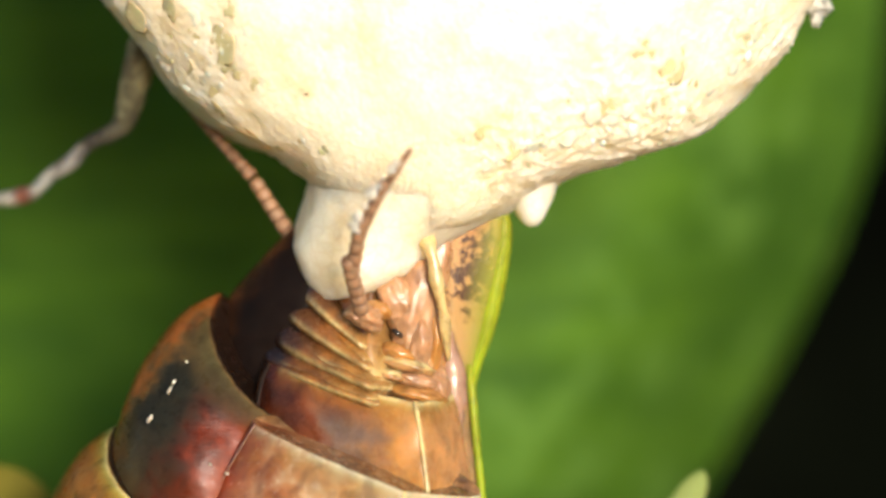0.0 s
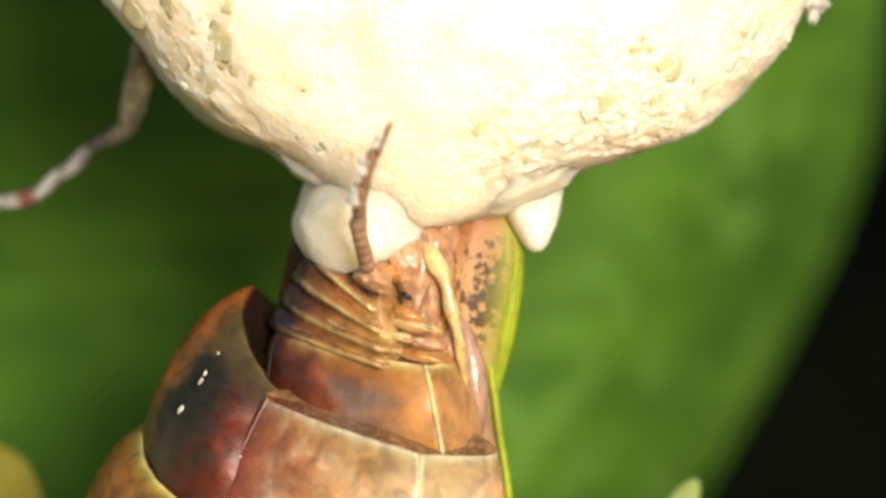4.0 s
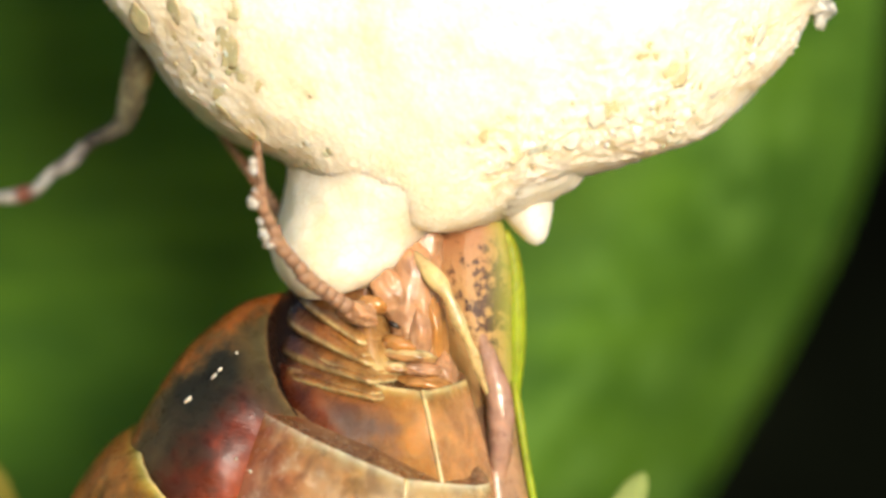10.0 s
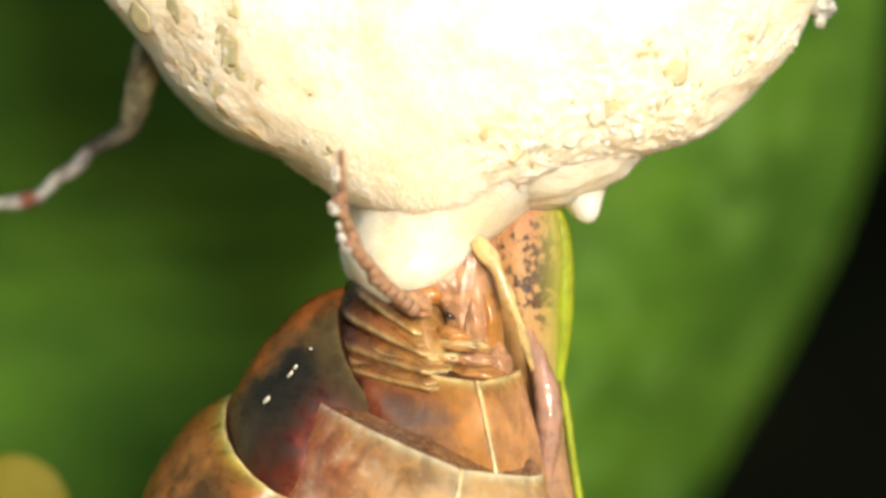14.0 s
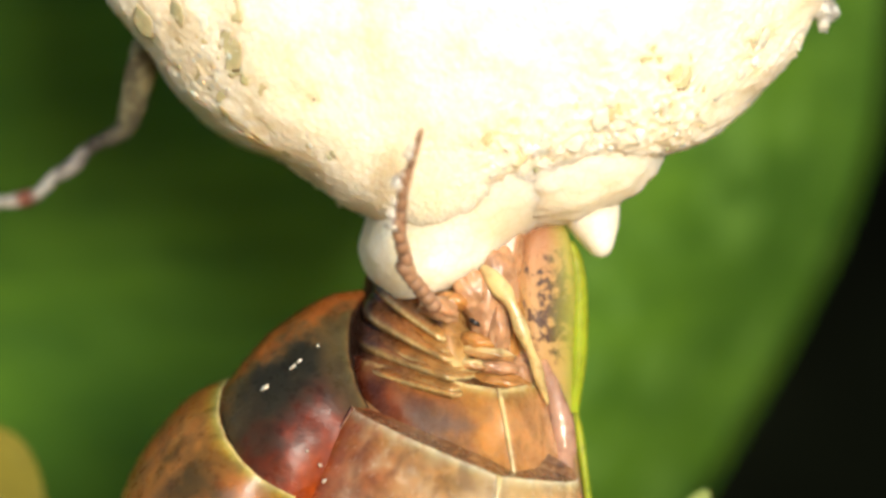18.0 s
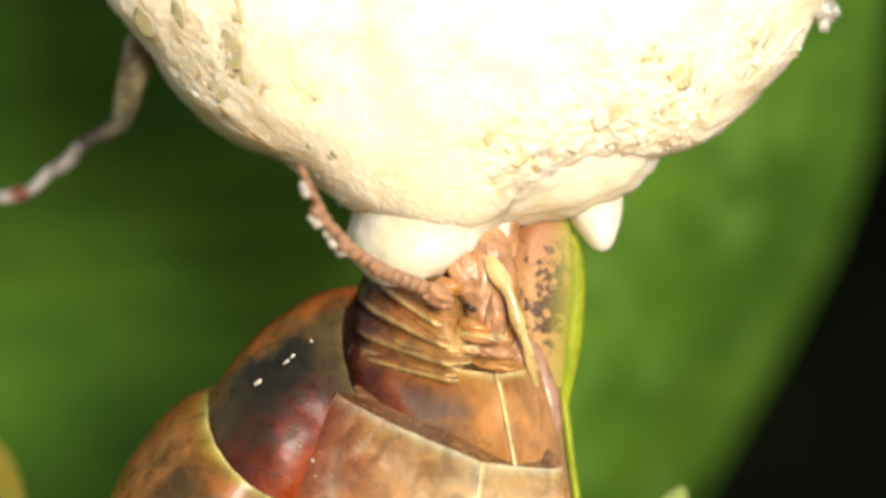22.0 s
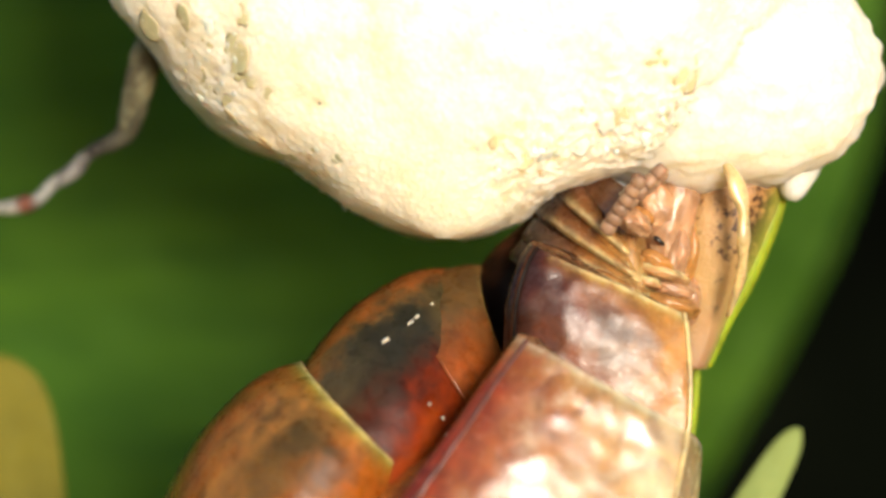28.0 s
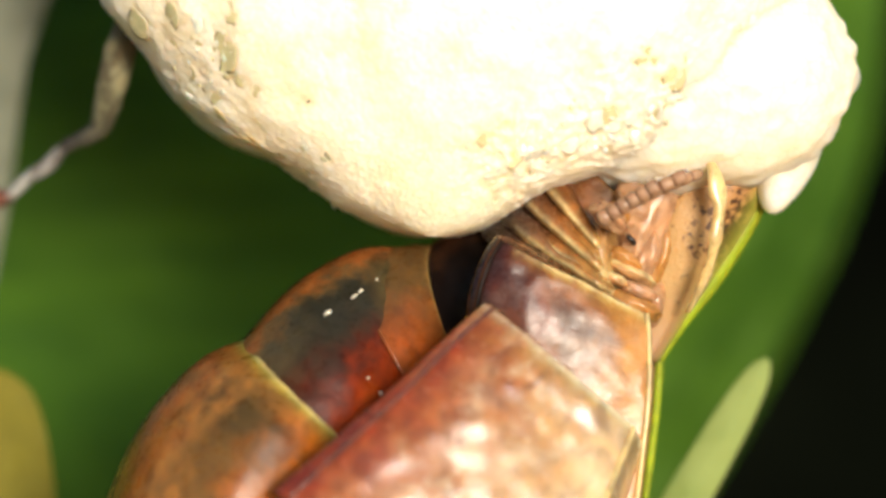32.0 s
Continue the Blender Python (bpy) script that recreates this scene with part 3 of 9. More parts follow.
def egg_case():
    root = thing("egg_case", plan(800, -200, 0), "large cream-white egg case of frothy foam full of small bubbles", "egg case")
    spec = glide(OUTLINE, 22)
    front, back = 640, 50
    turns = [math.pi * j / front for j in range(front)] + [math.pi + math.pi * j / back for j in range(back)]
    rows = []
    for v, l, r in spec:
        w = (r - l) / 2
        depth = front_depth(v, w)
        row = []
        for a in turns:
            n = Vector((-math.cos(a), 0.5 * max(0, v) / 400, -math.sin(a)))
            q = Vector((n.x * w + (l + r) / 2, v, math.copysign(abs(n.z) ** 0.72, n.z) * depth))
            k = 9 * noise.noise(q * 0.0055) + 7 * noise.noise(q * 0.0154)
            if a < math.pi and v > -60:
                # domed bubbles of three sizes, open cells at one side
                near = noise.voronoi(q * 0.024)
                coarse, seat = near[0], near[1][0]
                for cu, cv, size in RIDGED:
                    g = math.exp(-((q.x - cu) ** 2 + (q.y - cv) ** 2) / size ** 2)
                    if g > 0.02:
                        k += 22 * g * (0.35 - abs(noise.noise(q * 0.035)) - 0.5 * abs(noise.noise(q * 0.08)))
                k += (0.2 + 0.8 * abs(n.x) ** 1.5) * (4.5 * (min(0.5, coarse[1] - coarse[0]) - 0.25) + 5 * (0.42 - noise.voronoi(q * 0.062)[0][0]))
                k += 1.8 * noise.noise(q * 0.13)
                open_side = min(1, max(0, (500 - q.x) / 130))
                if open_side and noise.cell(seat * 9.7) > 0.35:
                    k -= 5.5 * open_side * min(1, (coarse[1] - coarse[0]) / 0.28)
            q = q + n * k
            row.append(plan(q.x, q.y, q.z))
        rows.append(row)
    body = part("foam_body", grid_shape(rows), FOAM, root, plan(800, -200, 0))

    flat = np.array([(p.x, p.y, p.z) for r in rows for p in r[:front]]).reshape(len(rows), front, 3)

    def blister(u, v, r, height, seed):
        """A low bubble skin that lies on the case's front at a place of the sheet."""
        seen = flat[..., (0, 2)] / ((FAR * U + flat[..., 1]) / (FAR * U))[..., None]
        want = np.array(((u - HALF_W) * U, (HALF_H - v) * U))
        i, j = np.unravel_index(np.argmin(((seen - want) ** 2).sum(-1)), seen.shape[:2])
        a, b = flat[i, min(j + 6, front - 1)] - flat[i, max(j - 6, 0)], flat[min(i + 6, len(rows) - 1), j] - flat[max(i - 6, 0), j]
        x, y = Vector(a).normalized(), Vector(b).normalized()
        n = x.cross(y).normalized()
        n = n if n.y < 0 else -n
        y = n.cross(x)
        c = Vector(flat[i, j])
        rings = []
        for q in range(7):
            h = 1 - (q / 6) ** 2
            ring = []
            for w in range(20):
                t = -2 * math.pi * w / 20
                k = 1 + 0.45 * noise.noise(Vector((math.cos(t), math.sin(t), seed)) * 1.3)
                ring.append(c + (x * math.cos(t) * 0.85 + y * math.sin(t) * 1.1) * r * k * (0.02 + q / 6) * U + n * (height * h - 1) * U)
            rings.append(ring)
        return grid_shape(rings)

    # the larger bubbles that show singly
    hollow = ((393, 78, 30), (398, 112, 17), (336, 127, 22), (374, 152, 25), (384, 192, 17), (436, 240, 22), (205, 32, 22), (345, 62, 13), (300, 60, 12),
              (420, 132, 11), (240, 30, 24), (300, 15, 18), (405, 12, 16), (450, 150, 14), (445, 238, 17), (490, 262, 12), (1150, 185, 14), (1030, 205, 14), (850, 238, 10), (906, 258, 20), (962, 274, 13), (1074, 192, 14), (1116, 198, 17), (1166, 186, 14), (1190, 120, 26), (1235, 150, 18), (1140, 90, 22))
    domed = ((330, 160, 8), (345, 30, 12), (440, 60, 14), (1050, 205, 18), (1080, 205, 13), (1110, 190, 15), (1165, 215, 11), (1005, 240, 16), (945, 262, 18),
              (880, 258, 17), (825, 240, 12), (860, 290, 14), (920, 300, 13), (1120, 230, 11), (1210, 170, 9), (1190, 200, 9), (1340, 60, 16), (1380, 70, 11),
              (1300, 120, 12), (1330, 30, 18), (1260, 160, 10))
    for places, skin in ((hollow, BUBBLE_OLIVE), (domed, BUBBLE_CREAM)):
        for u, v, r in places:
            part("bubble", blister(u, v, r * 1.1, 3.2 if skin is BUBBLE_CREAM else 1.6, u % 17), skin, body)
    rnd = random.Random(5)
    for cu, cv, ru, rv, count in ((1110, 205, 140, 55, 34), (900, 262, 90, 36, 14), (1350, 75, 60, 60, 14), (350, 110, 70, 90, 22), (520, 270, 70, 30, 8)):
        wet = cu > 600
        for i in range(count):
            a, q = rnd.uniform(0, 6.283), math.sqrt(rnd.random())
            u, v = cu + ru * q * math.cos(a), cv + rv * q * math.sin(a)
            part("bubble", blister(u, v, rnd.uniform(3.5, 9.5), rnd.uniform(3, 6) * (0.75 if wet else 0.5), i % 17), rnd.choice((BUBBLE_CREAM, BUBBLE_CREAM, BUBBLE_CLEAR if wet else BUBBLE_OLIVE, BUBBLE_TAN)), body)
    for u, v, r in ((480, 268, 9), (456, 256, 7), (590, 346, 9), (580, 333, 6), (404, 234, 7), (340, 184, 6), (509, 287, 6), (548, 316, 7), (1160, 250, 8), (1190, 240, 9), (1230, 228, 8), (1264, 205, 7), (1306, 172, 7), (1338, 130, 8), (1384, 82, 7), (1104, 272, 7)):
        part("crumb", lump(u, v, -15, r, r * 1.3, r, 0.5, u % 11, 8, u % 60 - 30), FOAM, body)
    part("crust_tip", joined([lump(1440, 8, -20, 26, 22, 20, 0.6, 3, 14, 20), lump(1446, 30, -24, 10, 18, 12, 0.5, 5, 10, 12), lump(1462, 10, -18, 12, 14, 12, 0.5, 7, 10, -30)]), FOAM, body)
    part("speck", blister(542, 167, 3.2, 3.0, 3), BLACK_MARK, body, None, "tiny dark speck")
    # soft lobes that the abdomen shifts about
    lv, lf, lt = lump(762, 150, -40, 312, 226, 190, 0.06, 2, 90, 0, 0.035)
    mid = plan(762, 150, -60).x
    full, base = 190 * U, -40 * U
    lv = [Vector((mid + (q.x - mid) * (1.0 if q.x < mid else 0.97), base + math.copysign(abs((q.y - base) / full) ** 0.65, q.y - base) * full, q.z)) for q in lv]
    lobe = part("fresh_lobe", (lv, lf, lt), FOAM_FRESH, root, plan(850, 465, -60), "smooth fresh lobe of cream foam")
    funnel = shell(((640, 150, 880, 150, 110, 110, 0, 0, 0), (560, 200, 930, 200, 190, 120, 0, 0, 0), (556, 250, 975, 250, 232, 120, 0, 0, 0), (546, 310, 964, 310, 226, 120, 0, 0, 0), (536, 355, 930, 355, 213, 120, 0, 0, 0), (521, 398, 862, 398, 194, 110, 0, 0, 0),
                    (511, 436, 800, 436, 174, 105, 0, 5, -8), (520, 476, 762, 474, 156, 90, 0, 8, -20), (544, 512, 700, 506, 108, 60, 0, 8, -40), (566, 527, 622, 526, 50, 30, 0, 4, -80)), 0.5, 120, 14, 8.0, 0.8, 11, 0, flare=0.25)
    neck = part("foam_neck", funnel, FOAM_FRESH, root, plan(640, 550, -100), "soft neck of wet foam between case and abdomen")
    blob = part("foam_blob", shell(((912, 196, 952, 196, 22, 20, 0, 0, -50), (892, 214, 972, 214, 46, 40, 0, 0, -50), (880, 244, 988, 244, 60, 50, 0, 0, -50), (880, 290, 992, 290, 60, 50, 0, 0, -50), (888, 328, 988, 324, 54, 46, 0, 0, -52), (900, 358, 980, 352, 46, 42, 0, 0, -54), (914, 382, 969, 377, 36, 34, 0, 0, -56), (926, 396, 960, 392, 24, 22, 0, 0, -57), (938, 403, 952, 401, 8, 8, 0, 0, -58)), 0.5, 48, 8, 10.0, 0.5, 4, 0), FOAM_FRESH, root, plan(850, 465, -60), "smooth cream blob of foam on the plate's tip")
    return root, body, lobe, neck, blob


# ---- the mantis ----
def beads(points, sides=14):
    """A feeler of beads along its own z axis: one shape for each bead, from (z, radius)."""
    out = []
    for (z0, r0), (z1, r1) in zip(points, points[1:]):
        rows = []
        for i in range(7):
            s = i / 6
            r = (r0 + (r1 - r0) * s) * (0.80 + 0.26 * math.sin(math.pi * min(1, 0.12 + s * 0.88)) ** 0.7)
            rows.append([Vector((math.cos(2 * math.pi * j / sides) * r, math.sin(2 * math.pi * j / sides) * r, z0 + (z1 - z0) * (s * 1.06 - 0.03))) * U for j in range(sides)])
        out.append(grid_shape(rows))
    return out


def cercus(root, base, lengths, radii, counts, label):
    """A feeler of stiff pieces at the abdomen's tip; each piece points along its own z axis."""
    made = []
    at = Vector(base)
    names = ["cercus_base"] + ["cercus_middle"] * (len(lengths) - 2) + ["cercus_tip"]
    for n, (length, count) in enumerate(zip(lengths, counts)):
        r0, r1 = radii[n], radii[n + 1]
        spec = [(length * i / count, r0 + (r1 - r0) * i / count) for i in range(count + 1)]
        stem = [[Vector((math.cos(w * math.pi / 6) * r * 0.78, math.sin(w * math.pi / 6) * r * 0.78, z)) * U for w in range(12)] for z, r in spec]
        v, f, t = grid_shape(stem)
        piece = part(names[n], ([p + at for p in v], f, t), CERCUS_SKIN, root, at, label)
        for v, f, t in beads(spec):
            part("annulus", ([p + at for p in v], f, t), CERCUS_SKIN, piece, at)
        made.append(piece)
    return made


def mantis():
    C = plan(748, 706, -150)
    root = thing("praying_mantis", C, "brown and green mantis with abdomen tip raised to the foam", "mantis")
    p = {}
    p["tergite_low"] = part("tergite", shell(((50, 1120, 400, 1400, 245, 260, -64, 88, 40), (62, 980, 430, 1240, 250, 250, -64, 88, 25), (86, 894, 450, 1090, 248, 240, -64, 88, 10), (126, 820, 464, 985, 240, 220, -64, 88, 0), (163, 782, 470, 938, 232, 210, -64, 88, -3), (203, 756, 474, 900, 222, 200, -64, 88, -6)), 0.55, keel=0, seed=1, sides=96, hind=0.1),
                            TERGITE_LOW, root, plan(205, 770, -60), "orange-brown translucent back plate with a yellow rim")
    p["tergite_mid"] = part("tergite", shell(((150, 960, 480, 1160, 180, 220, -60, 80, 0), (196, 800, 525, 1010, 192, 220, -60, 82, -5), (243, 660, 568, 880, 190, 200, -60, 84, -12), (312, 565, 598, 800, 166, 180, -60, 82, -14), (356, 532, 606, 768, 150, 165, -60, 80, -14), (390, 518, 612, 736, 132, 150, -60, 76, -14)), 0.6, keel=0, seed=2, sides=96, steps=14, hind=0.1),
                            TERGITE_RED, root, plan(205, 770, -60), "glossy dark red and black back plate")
    p["collar"] = part("collar", shell(((276, 630, 588, 846, 172, 180, -58, 80, -8), (320, 570, 598, 800, 158, 170, -58, 80, -10), (362, 540, 606, 768, 144, 160, -58, 78, -10), (392, 526, 610, 744, 128, 145, -58, 74, -10)), 0.6, keel=0, seed=9, sides=96, steps=10, hind=0.1),
                       COLLAR, root, plan(205, 770, -60), "brown collar that slides out of the back plate")
    # pale lumps: painted glints by the dark patch, wet droplets lower down
    for u, v, d, ru, rv, tilt in ((265, 741, -180, 4, 8, 35), (300, 690, -172, 3, 7, 30), (308, 676, -170, 3, 5, 30), (330, 640, -160, 3, 3, 0), (402, 838, -199, 4, 3, 30), (418, 862, -201, 3, 5, 30), (372, 822, -196, 3, 3, 0)):
        part("droplet_glint", lump(u, v, d, ru, rv, 4, 0.4, u % 7, 10, tilt), BEAD_GLINT, p["tergite_mid"], None, "tiny pale lump for painted glints and droplets")
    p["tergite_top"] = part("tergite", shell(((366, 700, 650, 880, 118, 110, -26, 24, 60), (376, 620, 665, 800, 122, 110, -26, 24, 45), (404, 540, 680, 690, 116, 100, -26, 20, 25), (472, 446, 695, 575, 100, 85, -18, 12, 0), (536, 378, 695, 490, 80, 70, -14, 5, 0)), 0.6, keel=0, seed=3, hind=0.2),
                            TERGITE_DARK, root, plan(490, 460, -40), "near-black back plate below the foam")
    low = ((195, 1180, 885, 1340, 200, 60, -25, 40, -152), (253, 1080, 872, 1240, 190, 50, -25, 40, -156), (345, 920, 862, 1070, 180, 45, -25, 36, -160), (405, 812, 858, 950, 165, 40, -24, 34, -160), (433, 766, 854, 902, 160, 40, -22, 32, -160), (448, 742, 850, 876, 155, 40, -22, 32, -160))
    top = ((480, 1000, 868, 1150, 190, 40, -12, 26, -45), (474, 850, 845, 985, 170, 40, -12, 26, -70), (450, 745, 832, 845, 145, 40, -12, 26, -92), (458, 672, 815, 745, 125, 40, -12, 26, -95), (474, 636, 802, 696, 112, 40, -12, 26, -95))
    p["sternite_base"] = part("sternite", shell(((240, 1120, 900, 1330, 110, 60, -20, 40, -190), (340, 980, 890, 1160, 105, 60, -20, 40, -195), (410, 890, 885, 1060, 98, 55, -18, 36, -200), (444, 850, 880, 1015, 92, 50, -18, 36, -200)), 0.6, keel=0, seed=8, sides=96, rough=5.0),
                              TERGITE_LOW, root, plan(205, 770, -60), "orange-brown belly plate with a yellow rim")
    for u, v, r in ((458, 856, 9), (444, 866, 7), (410, 892, 8), (432, 925, 11), (450, 908, 6), (476, 880, 5)):
        part("bead", lump(u, v, -232, r, r * 0.8, 9, 0.25, u % 7, 12, 30), BEAD_GLINT, p["sternite_base"], None, "clear bead of liquid at the joint")
    p["sternite_low"] = part("sternite", shell(low, 0.72, seed=4, sides=112, steps=12, rough=4.5), STERNITE_PALE, root, plan(748, 706, -240), "glossy translucent belly plate with a pale yellow rim")
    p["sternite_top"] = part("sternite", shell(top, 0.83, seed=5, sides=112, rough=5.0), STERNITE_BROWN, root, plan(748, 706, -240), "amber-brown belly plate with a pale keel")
    part("keel", edge_line(top, 0.83, 0.83, 4.5), YELLOW_EDGE, p["sternite_top"], None, "pale line along the keel")
    part("keel", edge_line(low, 0.72, 0.72, 4.5), YELLOW_EDGE, p["sternite_low"], None, "pale line along the keel")
    part("suture", edge_line(low, 0.02, 0.72, 4.5), SUTURE, p["sternite_low"], None, "glossy seam along the belly plate")
    part("suture", edge_line(top, 0.02, 0.83, 6), TERGITE_DARK, p["sternite_top"], None, "glossy seam along the belly plate")
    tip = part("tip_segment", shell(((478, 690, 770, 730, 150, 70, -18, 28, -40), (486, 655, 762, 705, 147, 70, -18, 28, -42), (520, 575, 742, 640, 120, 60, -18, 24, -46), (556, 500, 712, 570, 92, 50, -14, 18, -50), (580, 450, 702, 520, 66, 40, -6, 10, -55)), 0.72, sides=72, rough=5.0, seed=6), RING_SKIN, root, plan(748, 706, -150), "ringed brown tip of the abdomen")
    p["tip"] = tip
    cuts = (0.0, 0.09, 0.20, 0.33, 0.47, 0.61, 0.76)
    for i, a in enumerate(cuts):
        b = (cuts + (0.95,))[i + 1] + 0.08
        lean = (0, 7, -3, 9, -4, 6, 0)[i]
        row = []
        for s, swell, full in ((a - 0.03, 0.985, 0.90), (a, 1.0, 0.98), (a + (b - a) * 0.12, 1.006, 1.03), (a + (b - a) * 0.35, 1.0, 1.05), (a + (b - a) * 0.7, 0.985, 0.98), (b, 0.97, 0.88)):
            lu, lv, ru, rv = 460 + 92 * s, 630 - 168 * s + lean, 750 - 50 * s, 704 - 120 * s - 0.6 * lean
            cu, cv = (lu + ru) / 2, (lv + rv) / 2
            row.append((cu + (lu - cu) * swell, cv + (lv - cv) * swell, cu + (ru - cu) * swell, cv + (rv - cv) * swell, (160 - 62 * s) * full, 60, -16 - 10 * s, 36 + 0.8 * lean - 2 * s, -54))
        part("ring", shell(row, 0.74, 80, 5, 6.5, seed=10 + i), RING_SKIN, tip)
    for u, v, d, ru, rv, rd, tilt, skin in ((736, 545, -100, 46, 112, 42, 6, FLESH), (700, 528, -112, 34, 56, 38, -12, FLESH), (668, 548, -138, 28, 17, 26, 15, AMBER), (770, 606, -90, 22, 96, 40, 3, AMBER), (722, 648, -130, 50, 15, 28, 14, RING_SKIN),
                                             (738, 674, -128, 42, 15, 28, 10, FLESH), (706, 626, -128, 34, 17, 26, 22, AMBER), (752, 450, -74, 50, 90, 36, 2, FLESH), (690, 664, -134, 34, 12, 26, 12, RING_SKIN),
                                             (735, 702, -124, 60, 22, 40, 10, AMBER), (774, 690, -96, 26, 48, 40, -4, FLESH), (744, 610, -122, 22, 50, 26, 10, FLESH)):
        part("ovipositor_valve", lump(u, v, d, ru, rv, rd, 0.16, u % 13, 32, tilt), skin, tip, None, "wet pinkish-brown valve")
    part("feeler_socket", lump(646, 562, -184, 34, 22, 30, 0.3, 3, 24, 25), FLESH, tip, None, "wet fleshy socket of the tail feeler")
    part("mark", lump(703, 590, -150, 12, 5, 6, 0.3, 1, 8, 35), BLACK_MARK, tip, None, "small black mark")
    plate = part("genital_plate", shell(((765, 740, 822, 735, 20, 30, 0, 0, -10), (760, 665, 838, 655, 26, 40, 0, 0, -20), (742, 575, 854, 570, 34, 50, 0, 0, -35), (728, 480, 876, 478, 36, 50, 0, 0, -45), (738, 410, 888, 400, 34, 44, 0, 0, -50), (760, 360, 888, 345, 28, 36, 0, 0, -45), (800, 320, 878, 310, 20, 28, 0, 0, -35)), 0.5, 40, 8, 4.0, seed=20),
                 PLATE, root, plan(850, 465, -60), "tan plate with dark brown speckles and a lime-green edge")
    p["plate"] = plate
    part("green_edge", tube([(826, 730, -5, 5), (840, 650, -14, 11), (862, 570, -20, 17), (881, 480, -28, 18), (891, 410, -34, 15), (889, 365, -36, 8)], 12), GREEN_EDGE, plate, None, "lime-green edge of the plate")
    part("yellow_edge", shell(tuple((u - w, v, u + w, v - 4, 9, 6, 0, 0, d) for u, v, d, w in ((724, 366, -120, 5), (740, 398, -146, 15), (752, 426, -154, 18), (764, 456, -158, 10), (773, 500, -158, 13), (782, 540, -152, 8), (788, 580, -142, 10), (794, 640, -110, 4))), 0.5, 24, 8, 6.0, 0.6, 23, 0), YELLOW_EDGE, plate, None, "pale yellow fold along the plate")
    p["flank"] = part("flank", shell(((730, 1080, 868, 1080, 60, 60, 0, 0, -20), (730, 880, 857, 880, 60, 60, 0, 0, -20), (736, 780, 846, 780, 50, 50, 0, 0, -20), (752, 700, 838, 690, 36, 36, 0, 0, -20), (775, 650, 832, 640, 20, 20, 0, 0, -20)), 0.5, 36, 8, 3.0, seed=22), FLANK_PINK, root, plan(838, 655, -40), "pinkish flank fold with a green border")
    part("green_border", tube([(866, 1080, -40, 6), (856, 880, -40, 7), (846, 780, -40, 7), (838, 690, -36, 8), (832, 640, -30, 5)], 8), GREEN_EDGE, p["flank"], None, "lime-green border")
    part("pleural_fold", tube([(776, 545, -62, 9), (795, 610, -72, 18), (806, 675, -74, 24), (802, 740, -66, 23), (793, 810, -55, 15), (788, 870, -50, 8)], 16, 8, 0.2), MAUVE, p["flank"], None, "mauve wet fold beside the keel")
    p["near"] = cercus(root, plan(640, 550, -215), (118, 118, 118, 118), (14, 13, 11.5, 9, 5), (6, 5, 5, 5), "brown beaded tail feeler")
    p["far"] = cercus(root, plan(540, 470, 20), (190, 230), (15, 12, 6), (9, 11), "brown beaded tail feeler behind the foam")
    for n, z, x, r in ((2, 20, -13, 16), (2, 38, -16, 12), (2, 60, -13, 8), (2, 100, -12, 10), (3, 12, -12, 15), (3, 30, -9, 9), (3, 70, -8, 12), (3, 84, -8, 9)):
        q = PIVOT[p["near"][n]] + Vector((x, -3, z)) * U
        v, f, t = lump(HALF_W, HALF_H, 0, r * 0.75, r * 0.85, r * 0.75, 0.6, z % 9, 8)
        part("foam_crumb", ([q + c for c in v], f, t), FOAM_FRESH, p["near"][n], None, "white crumb of foam")
    wing = lambda w: shell(tuple((-w * a, 400 * s, w * a, 400 * s, 14 * a + 2, 14 * a + 2, 0, 0, 0) for s, a in ((1.6, 1.2), (1.0, 1.05), (0.6, 0.97), (0.3, 0.84), (0.12, 0.64), (0.04, 0.40), (0.0, 0.14))), 0.5, 28, 6, 2.0, seed=30)

    def placed(shape, u, v, d, turn):
        m = Matrix.Translation(plan(u, v, d)) @ pose(0, 0, 0, 0, turn, 0) @ Matrix.Translation(-plan(0, 0, 0))
        return [m @ Vector(q) for q in shape[0]], shape[1], shape[2]

    p["wing"] = part("wing_tip", placed(wing(41), 1240, 840, 190, 28), WING_GREEN, root, plan(1240, 840, 190), "light green wing tip")
    p["wing_left"] = part("wing_tip", placed(wing(135), 20, 825, 420, 0), WING_OLIVE, root, plan(20, 825, 420), "blurred olive-yellow wing tip")
    return root, p


backdrop()
big_leaf()
TWIG_ROOT = twig()
PALE = pale_leaf()
CASE, CASE_BODY, CASE_LOBE, CASE_NECK, CASE_BLOB = egg_case()
MANTIS, P = mantis()


